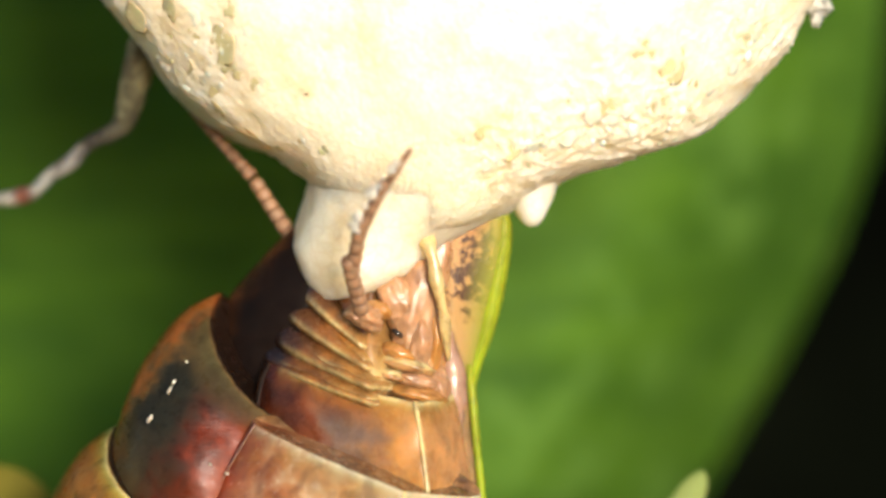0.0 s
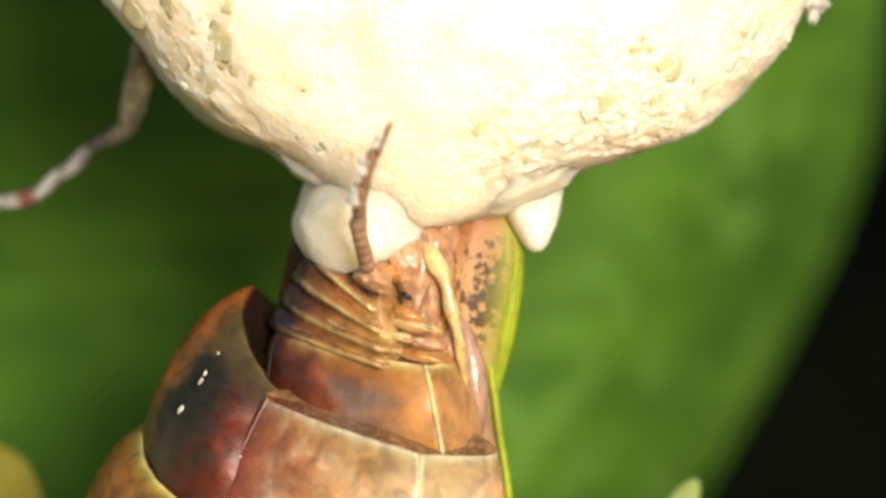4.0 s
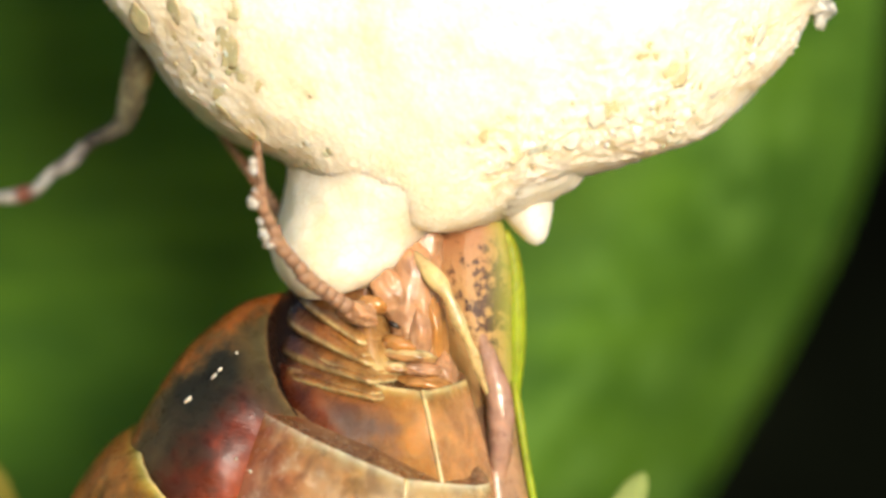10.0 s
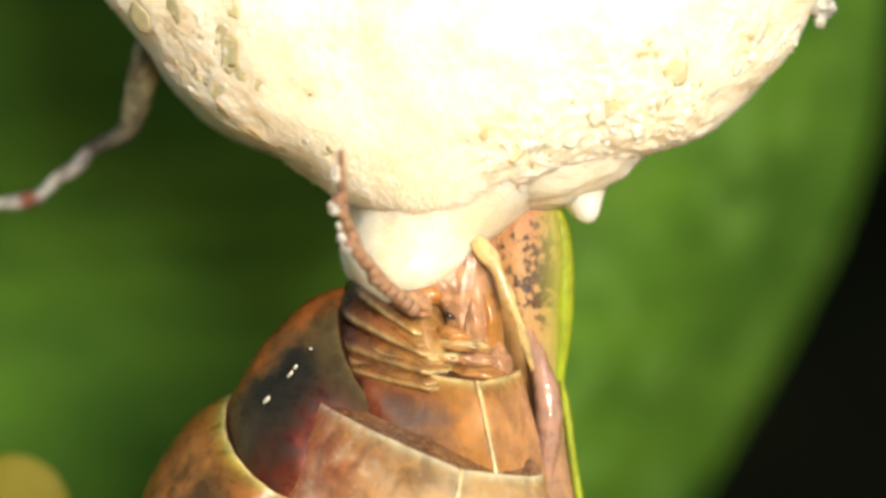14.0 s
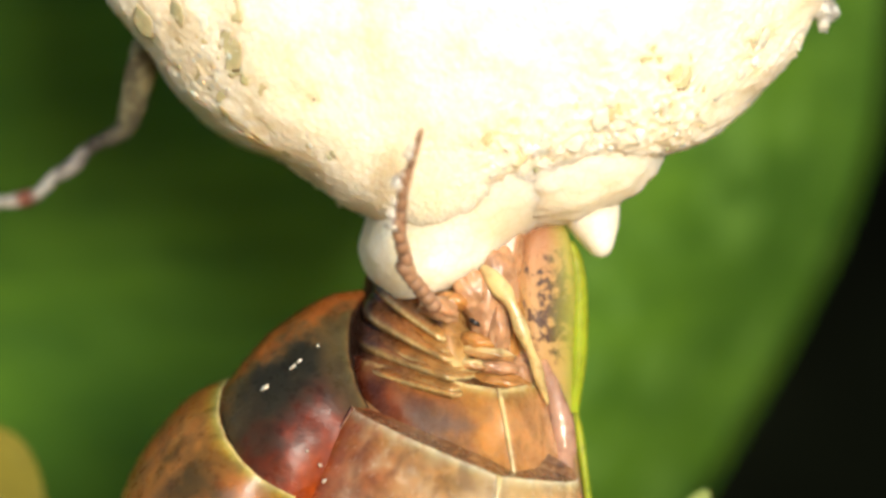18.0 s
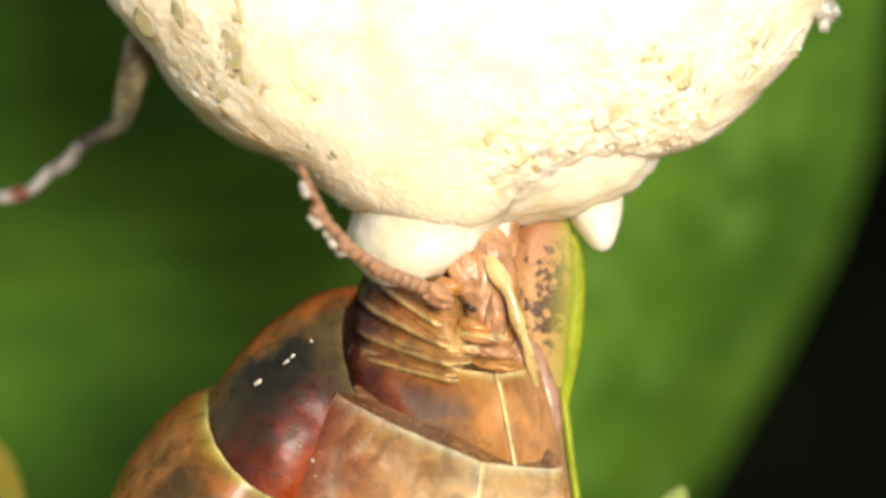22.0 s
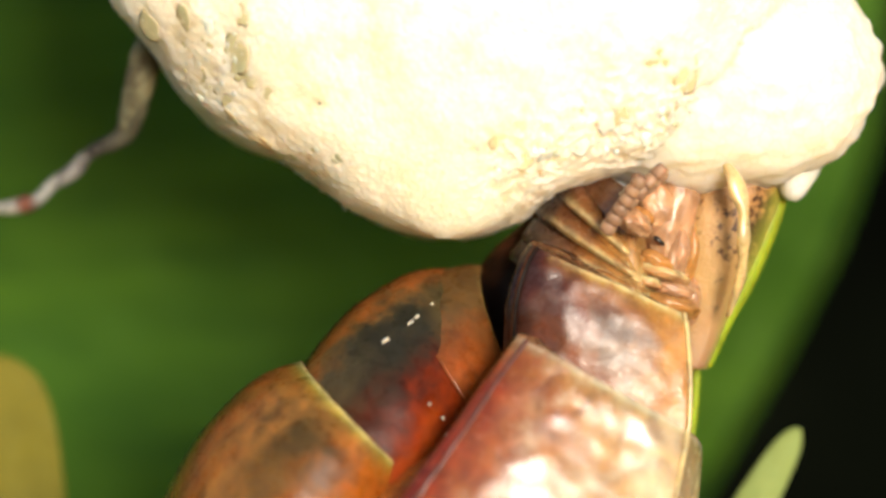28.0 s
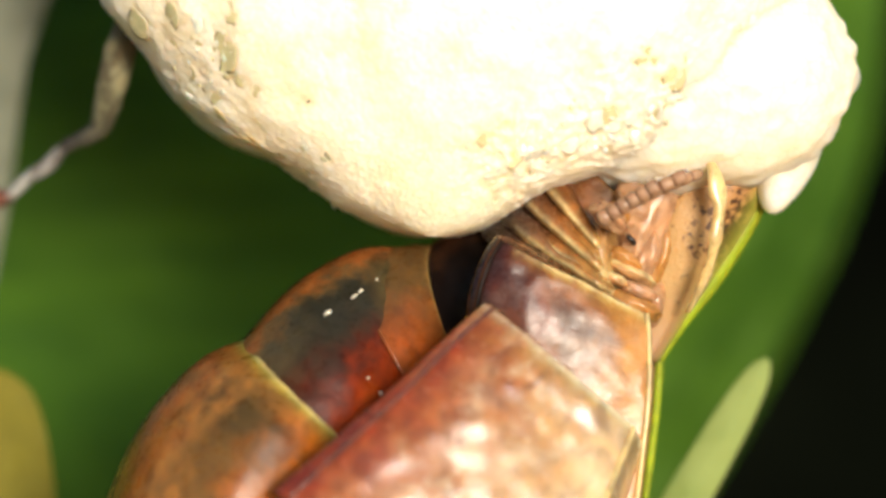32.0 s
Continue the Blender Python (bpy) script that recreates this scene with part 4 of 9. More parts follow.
# ---- what moves ----
def motions():
    walk(MANTIS, [
        (0, pose(-0.000562, -0.0024, -0.00414, 0, -0, 0)), (0.5, pose(-0.000328, -0.0024, -0.00339, 0, -0.9, 0)), (1, pose(-0.000219, -0.0024, -0.003609, 0, 2.4, 0)),
        (1.5, pose(-0.00025, -0.0024, -0.003922, 0, 3.3, 0)), (2, pose(-0.000406, -0.0024, -0.003547, 0, 1.3, 0)),
        (2.5, pose(-0.000109, -0.0024, -0.00339, 0, -0.3, 0)), (3, pose(0.000484, -0.0024, -0.003109, 0, -2.3, 0)),
        (3.5, pose(-0.000281, -0.0024, -0.003062, 0, -4.7, 0)), (5.5, pose(-0.000297, -0.0024, -0.00389, 0, 1.4, 0)),
        (6, pose(-0.000797, -0.0024, -0.004234, 0, 2.9, 0)), (6.5, pose(-0.000687, -0.0024, -0.004047, 0, 1.8, 0)), (7, pose(0.000437, -0.0024, -0.003734, 0, 0.6, 0)),
        (7.5, pose(0.000359, -0.0024, -0.003453, 0, -1.4, 0)), (8, pose(-0.000375, -0.0024, -0.003344, 0, -3.5, 0)),
        (8.5, pose(-0.00125, -0.0024, -0.003828, 0, -1.9, 0)), (9, pose(-0.000969, -0.0024, -0.00439, 0, -0.3, 0)),
        (9.5, pose(-0.001156, -0.0024, -0.004672, 0, -0, 0)), (10, pose(-0.000406, -0.0024, -0.003812, 0, 0.2, 0)),
        (10.5, pose(0.000094, -0.0024, -0.003953, 0, 1.5, 0)), (11, pose(-0.000422, -0.0024, -0.004281, 0, 2.7, 0)),
        (11.5, pose(-0.000859, -0.0024, -0.004297, 0, 2.1, 0)), (12, pose(0.000766, -0.0024, -0.003922, 0, 1.4, 0)),
        (12.5, pose(0.001547, -0.0024, -0.003531, 0, 0.7, 0)), (13, pose(0.0015, -0.0024, -0.003187, 0, -0, 0)), (13.5, pose(0.001437, -0.0024, -0.003312, 0, 0.4, 0)),
        (14, pose(0.001109, -0.0024, -0.003547, 0, 0.8, 0)), (14.5, pose(0.000312, -0.0024, -0.003859, 0, 1.7, 0)),
        (16.5, pose(0.000562, -0.0024, -0.004312, 0, 4.7, 0)), (17, pose(-0.000141, -0.0024, -0.00475, 0, 5.3, 0)),
        (17.5, pose(-0.000391, -0.0024, -0.004593, 0, 3.5, 0)), (18, pose(0.001734, -0.0024, -0.003765, 0, 1.5, 0)),
        (18.5, pose(0.002156, -0.0024, -0.003422, 0, 1.1, 0)), (19, pose(0.002281, -0.0024, -0.003109, 0, 0.6, 0)),
        (19.5, pose(0.002344, -0.0024, -0.003265, 0, 1.3, 0)), (20, pose(0.001937, -0.0024, -0.003578, 0, 1.9, 0)),
        (20.5, pose(0.001359, -0.0024, -0.003922, 0, 2.1, 0)), (21, pose(0.000203, -0.0024, -0.004547, 0, 2.2, 0)),
        (21.5, pose(0.000234, -0.0024, -0.003797, 0, 1.3, 0)), (22, pose(0.001656, -0.0024, -0.003344, 0, 0.5, 0)),
        (22.5, pose(0.001766, -0.0024, -0.003797, 0, 2, 0)), (23, pose(0.000641, -0.0024, -0.00439, 0, 3.5, 0)),
        (23.5, pose(-0.000047, -0.0024, -0.004328, 0, 2.1, 0)), (24, pose(0.002047, -0.0024, -0.003656, 0, 0.7, 0)),
        (24.5, pose(0.002781, -0.0024, -0.003172, 0, 0.4, 0)), (25, pose(0.002875, -0.0024, -0.002953, 0, 0.1, 0)),
        (25.5, pose(0.002984, -0.0024, -0.002984, 0, 0.9, 0)), (27.5, pose(0.005406, -0.0024, -0.002406, 0, -0, 0)),
        (28, pose(0.00653, -0.0024, -0.001625, 0, -0.1, 0)), (28.5, pose(0.006093, -0.0024, -0.001594, 0, 0.8, 0)), (29, pose(0.004812, -0.0024, -0.00225, 0, 1.8, 0)),
        (29.5, pose(0.003062, -0.0024, -0.003109, 0, 1.4, 0)), (30, pose(0.005906, -0.0024, -0.001547, 0, -0.3, 0)),
        (30.5, pose(0.004577, -0.0024, -0.002516, 0, 0.2, 0)), (31, pose(0.005984, -0.0024, -0.00225, 0, 1, 0)),
        (31.5, pose(0.006687, -0.0024, -0.001594, 0, -0.1, 0)), (32, pose(0.005484, -0.0024, -0.001656, 0, 1.3, 0)),
    ])
    back = [
        (0, pose(-0.008617, 0.00144, -0.001085, 0, 0, 0)), (0.5, pose(-0.008514, 0.00144, -0.000933, 0, -1.1, 0)), (1, pose(-0.008995, 0.00144, -0.000704, 0, 1.5, 0)),
        (1.5, pose(-0.009007, 0.00144, -0.000415, 0, 8.6, 0)), (2, pose(-0.008409, 0.00144, -0.00073, 0, 9.1, 0)),
        (2.5, pose(-0.00815, 0.00144, -0.000766, 0, 9.9, 0)), (3, pose(-0.008029, 0.00144, -0.00121, 0, 11.2, 0)),
        (3.5, pose(-0.008204, 0.00144, -0.001377, 0, 7.1, 0)), (5.5, pose(-0.007986, 0.00144, -0.000597, 0, 3.7, 0)),
        (6, pose(-0.008434, 0.00144, -0.000633, 0, 3.1, 0)), (6.5, pose(-0.008049, 0.00144, -0.000623, 0, 7.5, 0)),
        (7, pose(-0.00775, 0.00144, -0.000765, 0, 12.1, 0)), (7.5, pose(-0.00756, 0.00144, -0.001, 0, 9.3, 0)), (8, pose(-0.007649, 0.00144, -0.001371, 0, 7, 0)),
        (8.5, pose(-0.007641, 0.00144, -0.001323, 0, 7.2, 0)), (9, pose(-0.007844, 0.00144, -0.000818, 0, 7.4, 0)),
        (9.5, pose(-0.00791, 0.00144, -0.000771, 0, 10.3, 0)), (10, pose(-0.00782, 0.00144, -0.000639, 0, 13.4, 0)),
        (10.5, pose(-0.0079, 0.00144, -0.000518, 0, 10.6, 0)), (11, pose(-0.008206, 0.00144, -0.000474, 0, 7.9, 0)),
        (11.5, pose(-0.008287, 0.00144, -0.000385, 0, 11.4, 0)), (12, pose(-0.007875, 0.00144, -0.000612, 0, 14.9, 0)),
        (12.5, pose(-0.007534, 0.00144, -0.000764, 0, 13.2, 0)), (13, pose(-0.007342, 0.00144, -0.000993, 0, 11.6, 0)),
        (13.5, pose(-0.007167, 0.00144, -0.001095, 0, 9.6, 0)), (14, pose(-0.007131, 0.00144, -0.001085, 0, 7.6, 0)),
        (14.5, pose(-0.007539, 0.00144, -0.000938, 0, 7, 0)), (16.5, pose(-0.008096, 0.00144, -0.000446, 0, 5.4, 0)),
        (17, pose(-0.008472, 0.00144, -0.000429, 0, 5.1, 0)), (17.5, pose(-0.008329, 0.00144, -0.000479, 0, 11.4, 0)),
        (18, pose(-0.007858, 0.00144, -0.000409, 0, 17.8, 0)), (18.5, pose(-0.007655, 0.00144, -0.000593, 0, 16.2, 0)),
        (19, pose(-0.007632, 0.00144, -0.000787, 0, 14.7, 0)), (19.5, pose(-0.007641, 0.00144, -0.000836, 0, 14.4, 0)),
        (20, pose(-0.007825, 0.00144, -0.000769, 0, 14.1, 0)), (20.5, pose(-0.008048, 0.00144, -0.000629, 0, 11.5, 0)),
        (21, pose(-0.008248, 0.00144, -0.000845, 0, 8.7, 0)), (21.5, pose(-0.008167, 0.00144, -0.000865, 0, 14.2, 0)),
        (22, pose(-0.007976, 0.00144, -0.00054, 0, 19.3, 0)), (22.5, pose(-0.008072, 0.00144, -0.000472, 0, 15.3, 0)),
        (23, pose(-0.008556, 0.00144, -0.000412, 0, 11.3, 0)), (23.5, pose(-0.008616, 0.00144, -0.000492, 0, 16.6, 0)),
        (24, pose(-0.0083, 0.00144, -0.000415, 0, 21.8, 0)), (24.5, pose(-0.008009, 0.00144, -0.000501, 0, 19.8, 0)),
        (25, pose(-0.007981, 0.00144, -0.000605, 0, 17.9, 0)), (25.5, pose(-0.00792, 0.00144, -0.00065, 0, 18.7, 0)),
        (27.5, pose(-0.010071, -0.00032, -0.00111, -11.7, 23, 14.7)), (28, pose(-0.00988, -0.00032, -0.001274, -11.6, 22.6, 14.8)),
        (28.5, pose(-0.010014, -0.00032, -0.000961, -11.8, 21, 14.9)), (29, pose(-0.010085, -0.00032, -0.000808, -12, 19.1, 15)),
        (29.5, pose(-0.009772, -0.00032, -0.00096, -12, 21.3, 14.6)), (30, pose(-0.009854, -0.00032, -0.001076, -12, 27.4, 13.8)),
        (30.5, pose(-0.010269, -0.00032, -0.000939, -11.7, 21.8, 14.9)), (31, pose(-0.010297, -0.00032, -0.001049, -11.8, 19.8, 15.1)),
        (31.5, pose(-0.010308, -0.00032, -0.000791, -11.4, 19.2, 15.5)), (32, pose(-0.010398, -0.00032, -0.000681, -12.3, 24.2, 14)),
    ]
    walk(P["tergite_mid"], back)
    # the collar stays inside the back plate until the abdomen stretches
    walk(P["collar"], [(t, m @ pose(-20 * U, 40 * U, -16 * U) if t < 26 else m @ pose(48 * U, -6 * U, 36 * U)) for t, m in back])
    walk(P["tergite_low"], [
        (0, pose(-0.008599, 0.00144, -0.001043, 0, -0, 0)), (0.5, pose(-0.008687, 0.00144, -0.001135, 0, -2.5, 0)),
        (1, pose(-0.009032, 0.00144, -0.001033, 0, -2.8, 0)), (1.5, pose(-0.009128, 0.00144, -0.00086, 0, 2.4, 0)), (2, pose(-0.008511, 0.00144, -0.001134, 0, 3, 0)),
        (2.5, pose(-0.008289, 0.00144, -0.001107, 0, 4.7, 0)), (3, pose(-0.00808, 0.00144, -0.001451, 0, 7, 0)), (3.5, pose(-0.008029, 0.00144, -0.00141, 0, 4.3, 0)),
        (5.5, pose(-0.007967, 0.00144, -0.001002, 0, 0.6, 0)), (6, pose(-0.00843, 0.00144, -0.001013, 0, -0.1, 0)),
        (6.5, pose(-0.008018, 0.00144, -0.000731, 0, 3.5, 0)), (7, pose(-0.007594, 0.00144, -0.000627, 0, 7.2, 0)),
        (7.5, pose(-0.007477, 0.00144, -0.000671, 0, 5.3, 0)), (8, pose(-0.007299, 0.00144, -0.001618, 0, 3.9, 0)),
        (8.5, pose(-0.007167, 0.00144, -0.001506, 0, 2.5, 0)), (9, pose(-0.007377, 0.00144, -0.00104, 0, 1.1, 0)),
        (9.5, pose(-0.007629, 0.00144, -0.000975, 0, 3.9, 0)), (10, pose(-0.007732, 0.00144, -0.001146, 0, 6.7, 0)),
        (10.5, pose(-0.007853, 0.00144, -0.001015, 0, 4.2, 0)), (11, pose(-0.008277, 0.00144, -0.000946, 0, 1.8, 0)),
        (11.5, pose(-0.008137, 0.00144, -0.000584, 0, 4.7, 0)), (12, pose(-0.007669, 0.00144, -0.000547, 0, 7.6, 0)),
        (12.5, pose(-0.007306, 0.00144, -0.000601, 0, 8, 0)), (13, pose(-0.007064, 0.00144, -0.000762, 0, 8.4, 0)),
        (13.5, pose(-0.006955, 0.00144, -0.0008, 0, 7.2, 0)), (14, pose(-0.006926, 0.00144, -0.0008, 0, 5.9, 0)), (14.5, pose(-0.007287, 0.00144, -0.00068, 0, 5, 0)),
        (16.5, pose(-0.008052, 0.00144, -0.000816, 0, 2, 0)), (17, pose(-0.008569, 0.00144, -0.000754, 0, 1.4, 0)),
        (17.5, pose(-0.008368, 0.00144, -0.000902, 0, 5.6, 0)), (18, pose(-0.00767, 0.00144, -0.000258, 0, 9.9, 0)),
        (18.5, pose(-0.007398, 0.00144, -0.000383, 0, 10, 0)), (19, pose(-0.007389, 0.00144, -0.000568, 0, 10, 0)),
        (19.5, pose(-0.007442, 0.00144, -0.000685, 0, 9.3, 0)), (20, pose(-0.007535, 0.00144, -0.000779, 0, 8.5, 0)),
        (20.5, pose(-0.007838, 0.00144, -0.000792, 0, 6.8, 0)), (21, pose(-0.008042, 0.00144, -0.001043, 0, 4.9, 0)),
        (21.5, pose(-0.008023, 0.00144, -0.001294, 0, 8.5, 0)), (22, pose(-0.007879, 0.00144, -0.000705, 0, 11.7, 0)),
        (22.5, pose(-0.008052, 0.00144, -0.000801, 0, 8.5, 0)), (23, pose(-0.008819, 0.00144, -0.000828, 0, 5.2, 0)),
        (23.5, pose(-0.008791, 0.00144, -0.00092, 0, 8.4, 0)), (24, pose(-0.00838, 0.00144, -0.000648, 0, 11.7, 0)),
        (24.5, pose(-0.007849, 0.00144, -0.000454, 0, 11.1, 0)), (25, pose(-0.007671, 0.00144, -0.000438, 0, 10.7, 0)),
        (25.5, pose(-0.007651, 0.00144, -0.000587, 0, 11.2, 0)), (27.5, pose(-0.010321, -0.00032, -0.001357, -11.3, 18.4, 15.7)),
        (28, pose(-0.01011, -0.00032, -0.001501, -11.3, 18.1, 15.8)), (28.5, pose(-0.010103, -0.00032, -0.001275, -11.4, 15.6, 16)),
        (29, pose(-0.010043, -0.00032, -0.001214, -11.6, 12.9, 16.3)), (29.5, pose(-0.010041, -0.00032, -0.001406, -11.6, 13.9, 16.2)),
        (30, pose(-0.010385, -0.00032, -0.00157, -11.2, 18.5, 15.8)), (30.5, pose(-0.010761, -0.00032, -0.0014, -11.3, 15.8, 16.2)),
        (31, pose(-0.010705, -0.00032, -0.001544, -11.5, 16, 15.9)), (31.5, pose(-0.010589, -0.00032, -0.001162, -11, 13.4, 16.7)),
        (32, pose(-0.010567, -0.00032, -0.001121, -11.6, 14.8, 16.1)),
    ])
    walk(P["sternite_base"], [
        (0, pose(-0.009879, 0.00144, -0.003443, 0, -0, 0)), (0.5, pose(-0.009967, 0.00144, -0.003535, 0, -2.5, 0)),
        (1, pose(-0.010312, 0.00144, -0.003433, 0, -2.8, 0)), (1.5, pose(-0.010408, 0.00144, -0.00326, 0, 2.4, 0)), (2, pose(-0.009791, 0.00144, -0.003534, 0, 3, 0)),
        (2.5, pose(-0.009569, 0.00144, -0.003507, 0, 4.7, 0)), (3, pose(-0.00936, 0.00144, -0.003851, 0, 7, 0)), (3.5, pose(-0.009309, 0.00144, -0.00381, 0, 4.3, 0)),
        (5.5, pose(-0.009247, 0.00144, -0.003402, 0, 0.6, 0)), (6, pose(-0.00971, 0.00144, -0.003413, 0, -0.1, 0)),
        (6.5, pose(-0.009298, 0.00144, -0.003131, 0, 3.5, 0)), (7, pose(-0.008874, 0.00144, -0.003027, 0, 7.2, 0)),
        (7.5, pose(-0.008757, 0.00144, -0.003071, 0, 5.3, 0)), (8, pose(-0.008579, 0.00144, -0.004018, 0, 3.9, 0)),
        (8.5, pose(-0.008447, 0.00144, -0.003906, 0, 2.5, 0)), (9, pose(-0.008657, 0.00144, -0.00344, 0, 1.1, 0)),
        (9.5, pose(-0.008909, 0.00144, -0.003375, 0, 3.9, 0)), (10, pose(-0.009012, 0.00144, -0.003546, 0, 6.7, 0)),
        (10.5, pose(-0.009133, 0.00144, -0.003415, 0, 4.2, 0)), (11, pose(-0.009557, 0.00144, -0.003346, 0, 1.8, 0)),
        (11.5, pose(-0.009417, 0.00144, -0.002984, 0, 4.7, 0)), (12, pose(-0.008949, 0.00144, -0.002947, 0, 7.6, 0)),
        (12.5, pose(-0.008586, 0.00144, -0.003001, 0, 8, 0)), (13, pose(-0.008344, 0.00144, -0.003162, 0, 8.4, 0)),
        (13.5, pose(-0.008235, 0.00144, -0.0032, 0, 7.2, 0)), (14, pose(-0.008206, 0.00144, -0.0032, 0, 5.9, 0)), (14.5, pose(-0.008567, 0.00144, -0.00308, 0, 5, 0)),
        (16.5, pose(-0.009332, 0.00144, -0.003216, 0, 2, 0)), (17, pose(-0.009849, 0.00144, -0.003154, 0, 1.4, 0)),
        (17.5, pose(-0.009648, 0.00144, -0.003302, 0, 5.6, 0)), (18, pose(-0.00895, 0.00144, -0.002658, 0, 9.9, 0)),
        (18.5, pose(-0.008678, 0.00144, -0.002783, 0, 10, 0)), (19, pose(-0.008669, 0.00144, -0.002968, 0, 10, 0)),
        (19.5, pose(-0.008722, 0.00144, -0.003085, 0, 9.3, 0)), (20, pose(-0.008815, 0.00144, -0.003179, 0, 8.5, 0)),
        (20.5, pose(-0.009118, 0.00144, -0.003192, 0, 6.8, 0)), (21, pose(-0.009322, 0.00144, -0.003443, 0, 4.9, 0)),
        (21.5, pose(-0.009303, 0.00144, -0.003694, 0, 8.5, 0)), (22, pose(-0.009159, 0.00144, -0.003105, 0, 11.7, 0)),
        (22.5, pose(-0.009332, 0.00144, -0.003201, 0, 8.5, 0)), (23, pose(-0.010099, 0.00144, -0.003228, 0, 5.2, 0)),
        (23.5, pose(-0.010071, 0.00144, -0.00332, 0, 8.4, 0)), (24, pose(-0.00966, 0.00144, -0.003048, 0, 11.7, 0)),
        (24.5, pose(-0.009129, 0.00144, -0.002854, 0, 11.1, 0)), (25, pose(-0.008951, 0.00144, -0.002838, 0, 10.7, 0)),
        (25.5, pose(-0.008931, 0.00144, -0.002987, 0, 11.2, 0)), (27.5, pose(-0.010321, -0.00032, -0.001357, -11.3, 18.4, 15.7)),
        (28, pose(-0.01011, -0.00032, -0.001501, -11.3, 18.1, 15.8)), (28.5, pose(-0.010103, -0.00032, -0.001275, -11.4, 15.6, 16)),
        (29, pose(-0.010043, -0.00032, -0.001214, -11.6, 12.9, 16.3)), (29.5, pose(-0.010041, -0.00032, -0.001406, -11.6, 13.9, 16.2)),
        (30, pose(-0.010385, -0.00032, -0.00157, -11.2, 18.5, 15.8)), (30.5, pose(-0.010761, -0.00032, -0.0014, -11.3, 15.8, 16.2)),
        (31, pose(-0.010705, -0.00032, -0.001544, -11.5, 16, 15.9)), (31.5, pose(-0.010589, -0.00032, -0.001162, -11, 13.4, 16.7)),
        (32, pose(-0.010567, -0.00032, -0.001121, -11.6, 14.8, 16.1)),
    ])
